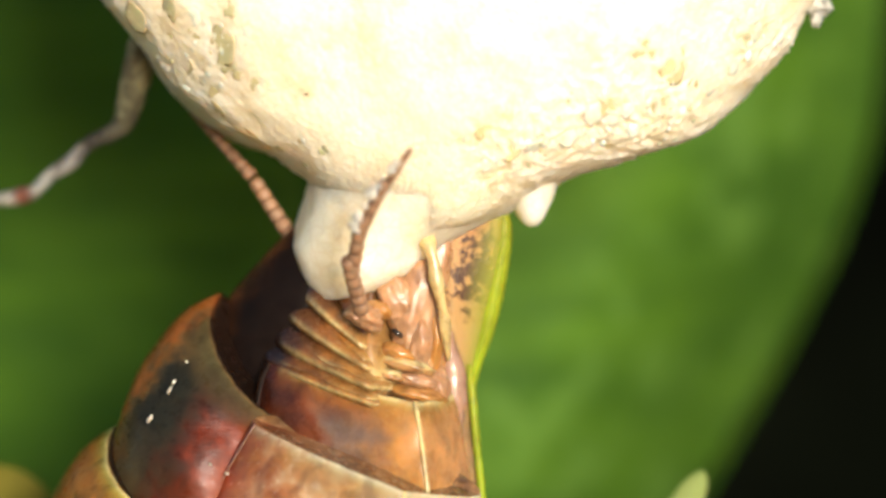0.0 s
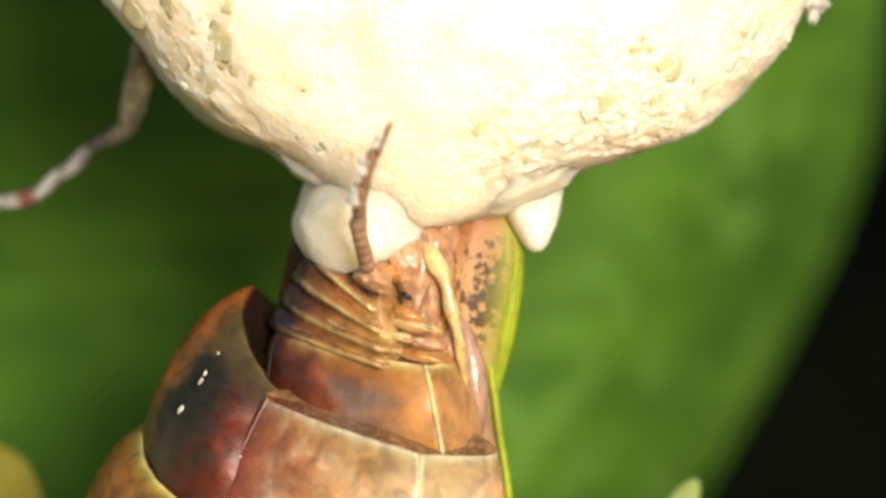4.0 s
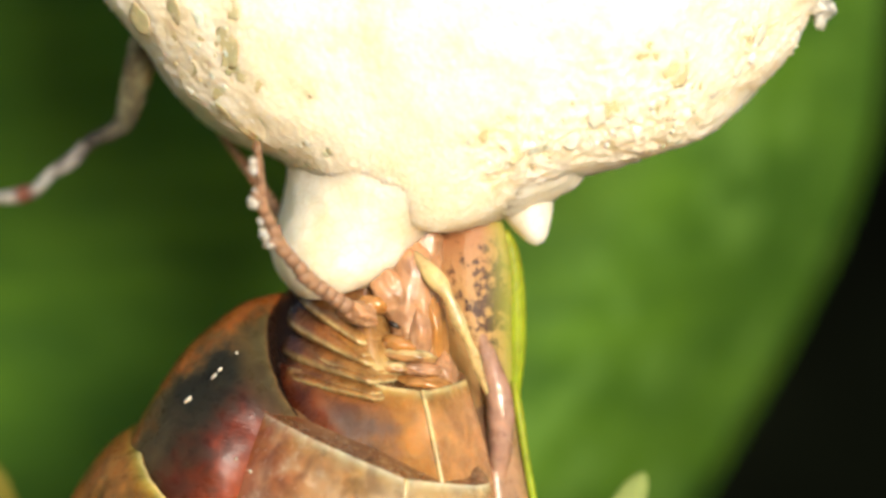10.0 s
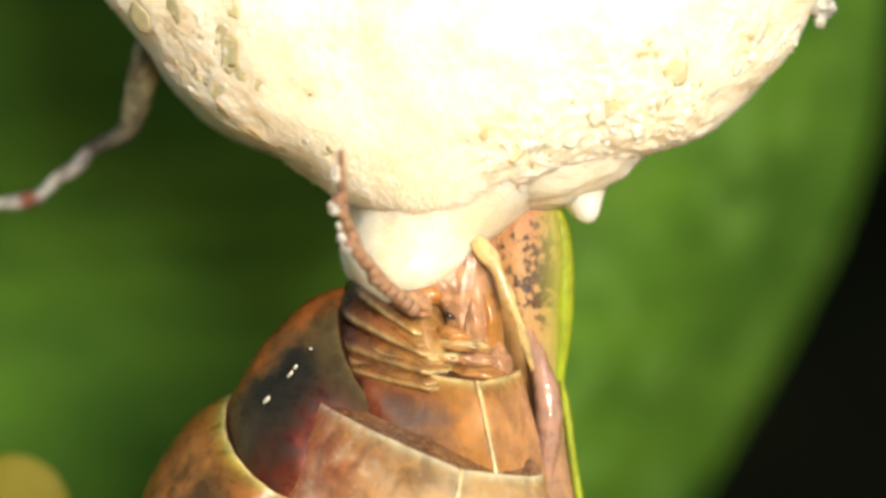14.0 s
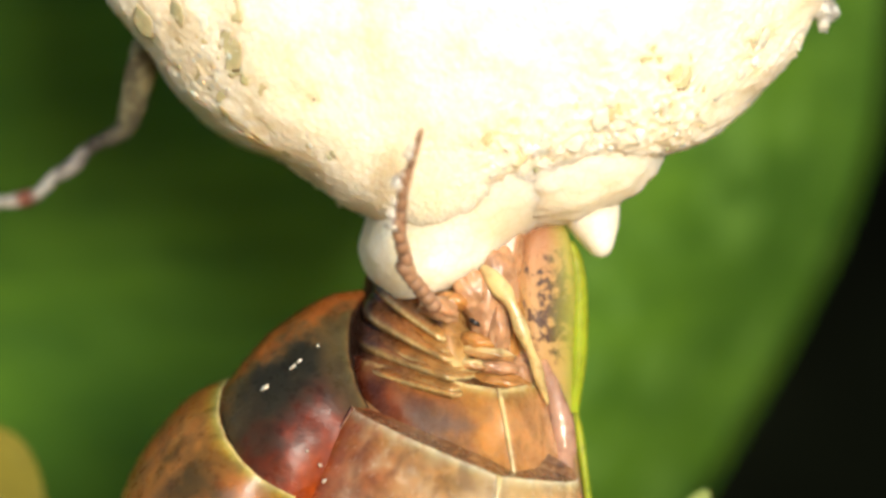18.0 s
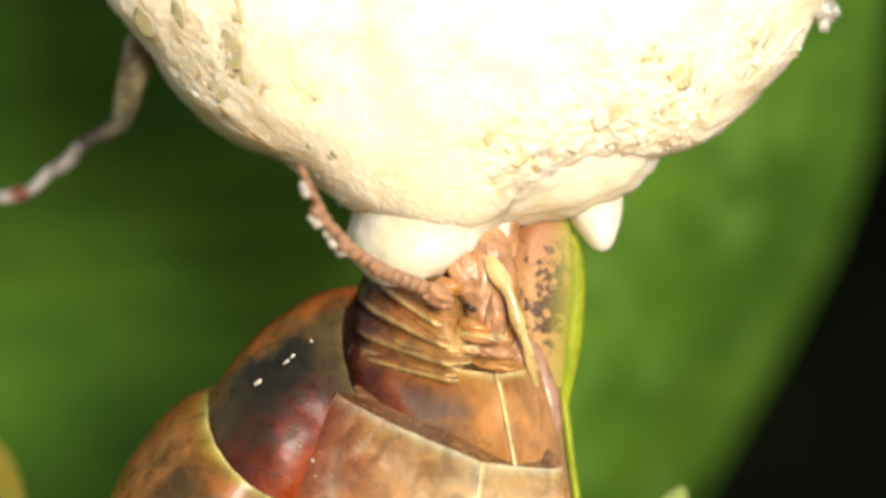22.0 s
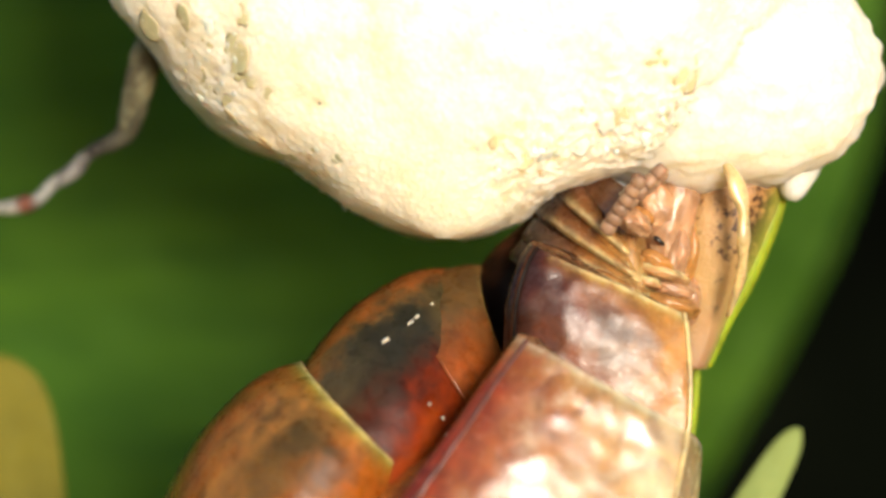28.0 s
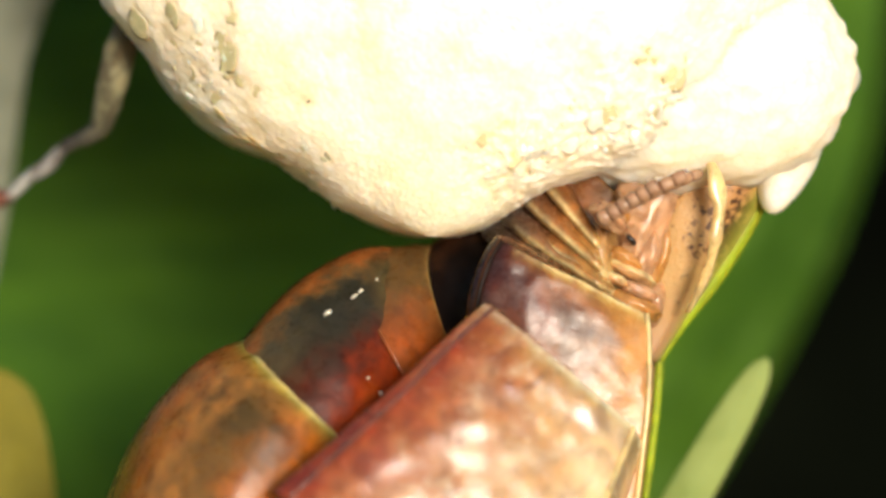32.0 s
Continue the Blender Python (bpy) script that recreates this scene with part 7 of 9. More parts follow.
    walk(P["near"][3], [
        (0, pose(-0.001244, -0.003279, 0.005418, 36.7, 25.3, 17.7)), (0.5, pose(-0.002048, -0.003407, 0.005235, 34.3, 10.3, 6.4)),
        (1, pose(-0.001506, -0.003447, 0.005085, 42.3, 18.8, 18.3)), (1.5, pose(-0.000128, -0.003381, 0.00544, 52.2, 25.6, 32.4)), (2, pose(-0.003272, -0.003472, 0.004559, 36.1, 0.6, 1.4)),
        (2.5, pose(-0.003763, -0.003283, 0.005082, 28.5, -2.1, -1.3)), (3, pose(-0.002791, -0.003226, 0.005361, 27.6, 13, 5.6)), (3.5, pose(-0.001043, -0.003446, 0.0051, 42.1, 22.8, 15.6)),
        (5.5, pose(-0.003279, -0.003145, 0.005941, 24.9, 7.3, 4)), (6, pose(-0.000651, -0.003115, 0.006303, 31.6, 26.2, 16.7)), (6.5, pose(-0.002446, -0.003345, 0.005154, 30.3, -1.8, 0)),
        (7, pose(-0.004486, -0.003095, 0.00497, 23.8, -9, -3.7)), (7.5, pose(-0.003119, -0.003091, 0.005723, 23, 0.3, -0.5)), (8, pose(-0.001932, -0.003267, 0.00547, 32, 21.8, 11.1)),
        (8.5, pose(-0.00262, -0.003149, 0.005438, 25.6, 13.2, 5.4)), (9, pose(-0.003044, -0.00281, 0.005797, 17.8, 8, 2.5)), (9.5, pose(-0.00214, -0.002877, 0.006371, 22.4, 21.9, 8.7)),
        (10, pose(-0.004437, -0.003076, 0.004897, 22.8, -3.7, -1.5)), (10.5, pose(-0.004515, -0.002891, 0.005852, 19.2, 0.7, 0.8)),
        (11, pose(-0.00141, -0.003288, 0.005866, 35.2, 21.7, 16.3)), (11.5, pose(0.000391, -0.00319, 0.006109, 40.7, 30.7, 25.1)), (12, pose(-0.00363, -0.003173, 0.005425, 25.1, 3.3, 2.2)),
        (12.5, pose(-0.004692, -0.003049, 0.004965, 22.4, -4.2, -1.4)), (13, pose(-0.004796, -0.00286, 0.004664, 19.3, -12.5, -4.3)),
        (13.5, pose(-0.0041, -0.003126, 0.004291, 24.2, -7.5, -3.2)), (14, pose(-0.00383, -0.003204, 0.004414, 25.8, -2.2, -0.7)), (14.5, pose(-0.002493, -0.003171, 0.005256, 25.4, 7, 4.1)),
        (16.5, pose(-0.002959, -0.003223, 0.005469, 26.4, 0.7, 2.7)), (17, pose(-0.000194, -0.003187, 0.005878, 45.7, 30.5, 31.7)),
        (17.5, pose(0.000613, -0.003214, 0.005846, 56.5, 30.9, 41.3)), (18, pose(-0.002947, -0.003163, 0.005221, 26.2, 12.6, 6.9)),
        (18.5, pose(-0.004185, -0.003139, 0.004714, 24.3, -4.5, -1.5)), (19, pose(-0.00412, -0.00314, 0.004479, 24.3, -3.9, -1.5)),
        (19.5, pose(-0.003714, -0.003295, 0.004865, 28.7, 0.7, 1.1)), (20, pose(-0.002847, -0.003146, 0.005735, 24.3, 3.5, 2.5)),
        (20.5, pose(-0.00163, -0.003236, 0.005994, 34.7, 23.6, 16.8)), (21, pose(-0.000133, -0.002967, 0.006177, 34.8, 34.9, 22.8)),
        (21.5, pose(-0.000887, -0.003463, 0.004928, 47.6, 21.7, 23.3)), (22, pose(-0.004777, -0.003258, 0.003965, 31.8, -19.2, -11.2)),
        (22.5, pose(-0.00365, -0.0033, 0.004938, 29.2, -7, -2.8)), (23, pose(-0.00043, -0.003349, 0.005584, 43.9, 24.5, 24.6)), (23.5, pose(0.002198, -0.003077, 0.005494, 49.2, 36.3, 36.1)),
        (24, pose(0.003579, -0.001933, 0.002688, 179.3, 83.6, 172.6)), (24.5, pose(0.002024, -0.00273, 0.00377, 88.1, 5, 73.9)), (25, pose(0.001729, -0.002576, 0.003453, 91.9, -9.7, 77.9)),
        (25.5, pose(0.001516, -0.002633, 0.0036, 90.8, -7.6, 77.4)), (27.5, pose(0.003622, -0.000915, 0.00361, -84.1, 17.6, -71.2)),
        (28, pose(-0.001011, -0.000678, 0.00322, -78.6, 4.1, -19)), (28.5, pose(-0.000935, -0.00068, 0.003497, -77.4, 3.8, -20.1)), (29, pose(0.000868, -0.0007, 0.003963, -79.6, 4.2, -31)),
        (29.5, pose(0.003821, -0.000784, 0.004136, -80.3, 10.4, -52.1)), (30, pose(-0.001866, -0.000673, 0.003348, -75.7, 3.3, -11.4)),
        (30.5, pose(0.00029, -0.000686, 0.004096, -81, 4, -24.9)), (31, pose(0.000979, -0.000725, 0.003963, -73.9, 10.8, -35.9)),
        (31.5, pose(-0.00048, -0.000683, 0.003502, -77.6, 5.4, -22.4)), (32, pose(0.000805, -0.000697, 0.003487, -80.5, 4.2, -30.6)),
    ])
    walk(P["far"][0], [
        (0, pose(-0.003161, 0.00272, 0.003547, 0, -32.7, 0)), (0.5, pose(-0.002749, 0.00272, 0.003899, -47.3, -21.9, 22.8)), (1, pose(-0.00263, 0.00272, 0.004034, -38.7, -15.9, 10.6)),
        (1.5, pose(-0.002846, 0.00272, 0.00342, -38.2, -22.4, 14.4)), (2, pose(-0.002902, 0.00272, 0.00297, -33.7, -20.9, 12.6)), (2.5, pose(-0.002949, 0.00272, 0.003028, -29.8, -13, 7.5)),
        (3, pose(-0.002962, 0.00272, 0.003118, -26.5, -4.5, 3.4)), (3.5, pose(-0.002662, 0.00272, 0.003476, -28.7, -5.2, 5.4)), (5.5, pose(-0.002381, 0.00272, 0.004148, -41.1, -22.4, 17.3)),
        (6, pose(-0.002345, 0.00272, 0.00433, -45.3, -26.2, 21.7)), (6.5, pose(-0.002698, 0.00272, 0.003307, -35.9, -17.7, 11.2)), (7, pose(-0.003061, 0.00272, 0.002308, -28.5, -7.5, 3.8)),
        (7.5, pose(-0.002917, 0.00272, 0.002817, -29.7, -3.7, 2.9)), (8, pose(-0.002752, 0.00272, 0.003323, -31, 0.1, 2)), (8.5, pose(-0.002971, 0.00272, 0.003011, -22.2, -13, 6)),
        (9, pose(-0.004005, 0.00272, 0.004123, 0, -26.1, 0)), (9.5, pose(-0.003491, 0.00272, 0.003244, 0, -24.7, 0)), (10, pose(-0.003004, 0.00272, 0.002406, -21.9, -24.5, 9.4)),
        (10.5, pose(-0.002738, 0.00272, 0.003225, -29.8, -23.3, 12)), (11, pose(-0.002533, 0.00272, 0.004054, -43.1, -24.7, 19.2)),
        (11.5, pose(-0.002725, 0.00272, 0.003406, -32.6, -20.3, 11.3)), (12, pose(-0.002874, 0.00272, 0.002776, -26.7, -10.5, 4.5)),
        (12.5, pose(-0.002869, 0.00272, 0.002322, -27, -9.7, 4.5)), (13, pose(-0.002897, 0.00272, 0.00187, -27.4, -9, 4.6)), (13.5, pose(-0.002952, 0.00272, 0.001911, -27.8, -9.5, 4.8)),
        (14, pose(-0.003015, 0.00272, 0.001948, -28.3, -10, 4.9)), (14.5, pose(-0.002918, 0.00272, 0.002343, -29.9, -15, 7.5)), (16.5, pose(-0.002534, 0.00272, 0.00401, -37.7, -32.5, 19.8)),
        (17, pose(-0.002476, 0.00272, 0.004428, -40.2, -36.6, 23.5)), (17.5, pose(-0.002687, 0.00272, 0.003579, -36.5, -29.7, 18)),
        (18, pose(-0.002886, 0.00272, 0.002774, -28.3, -10.6, 4.8)), (18.5, pose(-0.002845, 0.00272, 0.002388, -28.1, -11.2, 5.4)), (19, pose(-0.002817, 0.00272, 0.002002, -28, -11.9, 5.9)),
        (19.5, pose(-0.002717, 0.00272, 0.002692, -31.4, -12.5, 6.8)), (20, pose(-0.002646, 0.00272, 0.003379, -35, -13.1, 7.7)),
        (20.5, pose(-0.002432, 0.00272, 0.003668, -37.6, -32.4, 21.2)), (21, pose(-0.002234, 0.00272, 0.003951, -28.6, -53.4, 23)),
        (21.5, pose(-0.002536, 0.00272, 0.003057, -42.5, -36.2, 27.5)), (22, pose(-0.002829, 0.00272, 0.002165, -28.8, -12, 6.3)),
        (22.5, pose(-0.002563, 0.00272, 0.003186, -35.8, -17.3, 10.8)), (23, pose(-0.002382, 0.00272, 0.004219, -44.2, -22.2, 17.2)),
        (23.5, pose(-0.002556, 0.00272, 0.003731, -28.8, -43.6, 20)), (24, pose(-0.002681, 0.00272, 0.003271, -52.6, -26, 29.2)),
        (24.5, pose(-0.002745, 0.00272, 0.002694, -38.2, -11.8, 8.8)), (25, pose(-0.002832, 0.00272, 0.002111, -29.1, -7.4, 4)), (25.5, pose(-0.002807, 0.00272, 0.001944, -29.2, -8.2, 4)),
        (27.5, pose(-0.003224, 0.00272, 0.003256, -32.3, -4.4, 2.8)), (28, pose(-0.00298, 0.00272, 0.002721, -31.4, -4.8, 3)), (28.5, pose(-0.002295, 0.00272, 0.002987, -32, -5.9, 3.2)),
        (29, pose(-0.001644, 0.00272, 0.003257, -32.8, -7.4, 3.6)), (29.5, pose(-0.002444, 0.00272, 0.002839, -32.8, -7.8, 4.1)), (30, pose(-0.003068, 0.00272, 0.002574, -32.1, -5.6, 3.7)),
        (30.5, pose(-0.003008, 0.00272, 0.002905, -33.4, -6.5, 4.2)), (31, pose(-0.002898, 0.00272, 0.003256, -34.4, -7.1, 4.1)),
        (31.5, pose(-0.002959, 0.00272, 0.002963, -33.4, 0.9, -0.5)), (32, pose(-0.0032, 0.00272, 0.002513, -32.5, 5.8, -4.5)),
    ])
    walk(P["far"][1], [
        (0, pose(-0.004852, 0.00272, 0.006183, -15.2, -40.5, 10)), (0.5, pose(-0.003871, 0.003977, 0.005263, -55.2, -22.3, 29.7)),
        (1, pose(-0.003336, 0.003969, 0.005664, -44.3, -19.8, 16.2)), (1.5, pose(-0.003856, 0.003909, 0.00507, -45.4, -25.8, 21.1)),
        (2, pose(-0.003871, 0.003847, 0.00481, -40.7, -25, 19.1)), (2.5, pose(-0.003566, 0.003833, 0.00504, -35.2, -18.5, 12.8)), (3, pose(-0.003195, 0.003795, 0.005287, -30.5, -11, 7.7)),
        (3.5, pose(-0.002957, 0.003838, 0.005553, -32.9, -11.1, 10.1)), (5.5, pose(-0.003433, 0.003932, 0.005706, -48.7, -24.8, 24.2)),
        (6, pose(-0.003573, 0.003939, 0.005737, -53.9, -27.1, 29.1)), (6.5, pose(-0.003501, 0.003913, 0.00505, -42.1, -21.8, 17.2)),
        (7, pose(-0.003408, 0.00383, 0.004373, -32.7, -13.8, 8.4)), (7.5, pose(-0.003106, 0.003864, 0.004834, -33.3, -9.9, 7.4)), (8, pose(-0.002791, 0.003894, 0.005281, -34, -6.1, 6.4)),
        (8.5, pose(-0.003616, 0.003646, 0.005368, -27.9, -19.6, 11)), (9, pose(-0.005385, 0.00272, 0.006937, -12.7, -34.5, 7.3)), (9.5, pose(-0.0048, 0.00272, 0.006092, -12.3, -33.2, 6.8)),
        (10, pose(-0.004199, 0.003547, 0.004695, -30.1, -30.3, 16.2)), (10.5, pose(-0.003829, 0.003753, 0.005212, -37.4, -27.9, 18.7)),
        (11, pose(-0.003675, 0.003936, 0.005534, -51.2, -26.4, 26.3)), (11.5, pose(-0.003655, 0.003839, 0.005282, -39.4, -24.8, 17.5)),
        (12, pose(-0.003355, 0.003781, 0.004922, -31.4, -16.8, 9.2)), (12.5, pose(-0.003319, 0.00379, 0.004454, -31.7, -16, 9.2)), (13, pose(-0.003323, 0.003799, 0.003987, -32, -15.3, 9.3)),
        (13.5, pose(-0.003394, 0.003808, 0.004006, -32.5, -15.7, 9.5)), (14, pose(-0.003477, 0.003817, 0.004018, -33, -16.1, 9.7)),
        (14.5, pose(-0.003603, 0.003827, 0.004335, -35.5, -20.5, 12.9)), (16.5, pose(-0.004026, 0.003781, 0.005649, -48.1, -34.5, 28.7)),
        (17, pose(-0.004169, 0.003746, 0.005965, -52.1, -37.3, 33.6)), (17.5, pose(-0.00406, 0.003796, 0.005281, -46, -32.3, 26.3)),
        (18, pose(-0.003367, 0.003817, 0.004845, -33, -16.7, 9.6)), (18.5, pose(-0.003362, 0.003809, 0.004466, -33, -17.3, 10.2)),
        (19, pose(-0.003374, 0.0038, 0.004088, -33.1, -17.9, 10.9)), (19.5, pose(-0.003285, 0.003869, 0.004624, -36.5, -17.9, 11.9)),
        (20, pose(-0.003229, 0.003929, 0.005156, -40.1, -17.9, 13)), (20.5, pose(-0.003964, 0.003754, 0.005333, -48.4, -33.8, 30.5)),
        (21, pose(-0.004698, 0.003207, 0.005494, -54.2, -49.9, 45.4)), (21.5, pose(-0.004303, 0.003725, 0.004563, -55.2, -35, 38.4)),
        (22, pose(-0.003389, 0.003818, 0.004213, -33.9, -17.8, 11.4)), (22.5, pose(-0.003343, 0.003913, 0.004927, -42, -21.5, 16.7)),
        (23, pose(-0.003379, 0.003979, 0.005643, -51.5, -24.2, 23.7)), (23.5, pose(-0.004627, 0.003416, 0.005523, -45.4, -44.6, 34.2)),
        (24, pose(-0.004037, 0.003953, 0.004463, -61.9, -24.2, 36.6)), (24.5, pose(-0.003289, 0.003976, 0.004341, -43.2, -16, 14.2)),
        (25, pose(-0.003177, 0.003843, 0.00415, -33.3, -13.5, 8.6)), (25.5, pose(-0.003178, 0.003843, 0.003976, -33.5, -14.2, 8.7)),
        (27.5, pose(-0.003431, 0.003916, 0.005153, -36, -10.2, 7.3)), (28, pose(-0.003203, 0.003898, 0.004662, -35.1, -10.5, 7.4)),
        (28.5, pose(-0.00256, 0.003909, 0.004899, -35.9, -11.6, 7.7)), (29, pose(-0.00196, 0.00392, 0.00513, -36.8, -12.9, 8.2)),
        (29.5, pose(-0.002785, 0.003915, 0.004711, -36.9, -13.3, 8.8)), (30, pose(-0.003333, 0.003909, 0.004481, -36, -11.2, 8.3)),
        (30.5, pose(-0.003309, 0.003928, 0.004753, -37.4, -12, 8.9)), (31, pose(-0.003211, 0.003946, 0.005059, -38.4, -12.3, 8.8)),
        (31.5, pose(-0.002916, 0.003941, 0.004817, -36, -4.9, 3.7)), (32, pose(-0.002912, 0.003916, 0.004411, -34.2, -0.6, -0.5)),
    ])
    walk(P["wing"], [
        (0, pose(0.008158, 0.00544, -0.002351, 0, -0, 0)), (0.5, pose(0.007786, 0.00544, -0.002523, 0, 0.9, 0)), (1, pose(0.007581, 0.00544, -0.002193, 0, -2.4, 0)),
        (1.5, pose(0.008056, 0.00544, -0.002313, 0, -3.3, 0)), (2, pose(0.008395, 0.00544, -0.002811, 0, -1.3, 0)),
        (2.5, pose(0.008065, 0.00544, -0.003767, 0, 0.3, 0)), (3, pose(0.007668, 0.00544, -0.004765, 0, 2.3, 0)), (3.5, pose(0.007381, 0.00544, -0.004584, 0, 4.7, 0)),
        (5.5, pose(0.007474, 0.00544, -0.001853, 0, -1.4, 0)), (6, pose(0.007391, 0.00544, -0.001195, 0, -2.9, 0)),
        (6.5, pose(0.007534, 0.00544, -0.002304, 0, -1.8, 0)), (7, pose(0.007686, 0.00544, -0.003423, 0, -0.6, 0)),
        (7.5, pose(0.00786, 0.00544, -0.003961, 0, 1.4, 0)), (8, pose(0.007959, 0.00544, -0.004542, 0, 3.5, 0)), (8.5, pose(0.007836, 0.00544, -0.003555, 0, 1.9, 0)),
        (9, pose(0.007728, 0.00544, -0.002584, 0, 0.3, 0)), (9.5, pose(0.006979, 0.00544, -0.002673, 0, -0, 0)), (10, pose(0.006281, 0.00544, -0.002708, 0, -0.2, 0)),
        (10.5, pose(0.006444, 0.00544, -0.002035, 0, -1.5, 0)), (11, pose(0.006524, 0.00544, -0.001377, 0, -2.7, 0)),
        (11.5, pose(0.006546, 0.00544, -0.002215, 0, -2.1, 0)), (12, pose(0.00666, 0.00544, -0.003031, 0, -1.4, 0)),
        (12.5, pose(0.006782, 0.00544, -0.003779, 0, -0.7, 0)), (13, pose(0.006839, 0.00544, -0.004537, 0, -0, 0)),
        (13.5, pose(0.007069, 0.00544, -0.004225, 0, -0.4, 0)), (14, pose(0.007283, 0.00544, -0.003915, 0, -0.8, 0)),
        (14.5, pose(0.007141, 0.00544, -0.003292, 0, -1.7, 0)), (16.5, pose(0.006576, 0.00544, -0.000863, 0, -4.7, 0)),
        (17, pose(0.006357, 0.00544, -0.000301, 0, -5.3, 0)), (17.5, pose(0.006174, 0.00544, -0.001727, 0, -3.5, 0)),
        (18, pose(0.00603, 0.00544, -0.003108, 0, -1.5, 0)), (18.5, pose(0.006081, 0.00544, -0.003744, 0, -1.1, 0)),
        (19, pose(0.006105, 0.00544, -0.004385, 0, -0.6, 0)), (19.5, pose(0.005999, 0.00544, -0.003902, 0, -1.3, 0)),
        (20, pose(0.005859, 0.00544, -0.003428, 0, -1.9, 0)), (20.5, pose(0.006174, 0.00544, -0.002292, 0, -2.1, 0)),
        (21, pose(0.006453, 0.00544, -0.001172, 0, -2.2, 0)), (21.5, pose(0.005901, 0.00544, -0.002362, 0, -1.3, 0)),
        (22, pose(0.005392, 0.00544, -0.003549, 0, -0.5, 0)), (22.5, pose(0.005658, 0.00544, -0.002231, 0, -2, 0)),
        (23, pose(0.005787, 0.00544, -0.000922, 0, -3.5, 0)), (23.5, pose(0.005548, 0.00544, -0.001854, 0, -2.1, 0)),
        (24, pose(0.005418, 0.00544, -0.002737, 0, -0.7, 0)), (24.5, pose(0.00555, 0.00544, -0.003575, 0, -0.4, 0)),
        (25, pose(0.005638, 0.00544, -0.004431, 0, -0.1, 0)), (25.5, pose(0.00575, 0.00544, -0.004156, 0, -0.9, 0)),
        (27.5, pose(0.003952, 0.00544, -0.002554, 0, 2, 0)), (28, pose(0.003825, 0.00544, -0.003605, 0, 2.1, 0)),
        (28.5, pose(0.004498, 0.00544, -0.002649, 0, 1.2, 0)), (29, pose(0.005095, 0.00544, -0.001709, 0, 0.2, 0)),
        (29.5, pose(0.004705, 0.00544, -0.002646, 0, 0.6, 0)), (30, pose(0.004471, 0.00544, -0.003535, 0, 2.3, 0)),
        (30.5, pose(0.004403, 0.00544, -0.002851, 0, 1.8, 0)), (31, pose(0.004482, 0.00544, -0.002079, 0, 1, 0)),
        (31.5, pose(0.004258, 0.00544, -0.001834, 0, 2.1, 0)), (32, pose(0.004006, 0.00544, -0.001461, 0, 0.7, 0)),
    ])
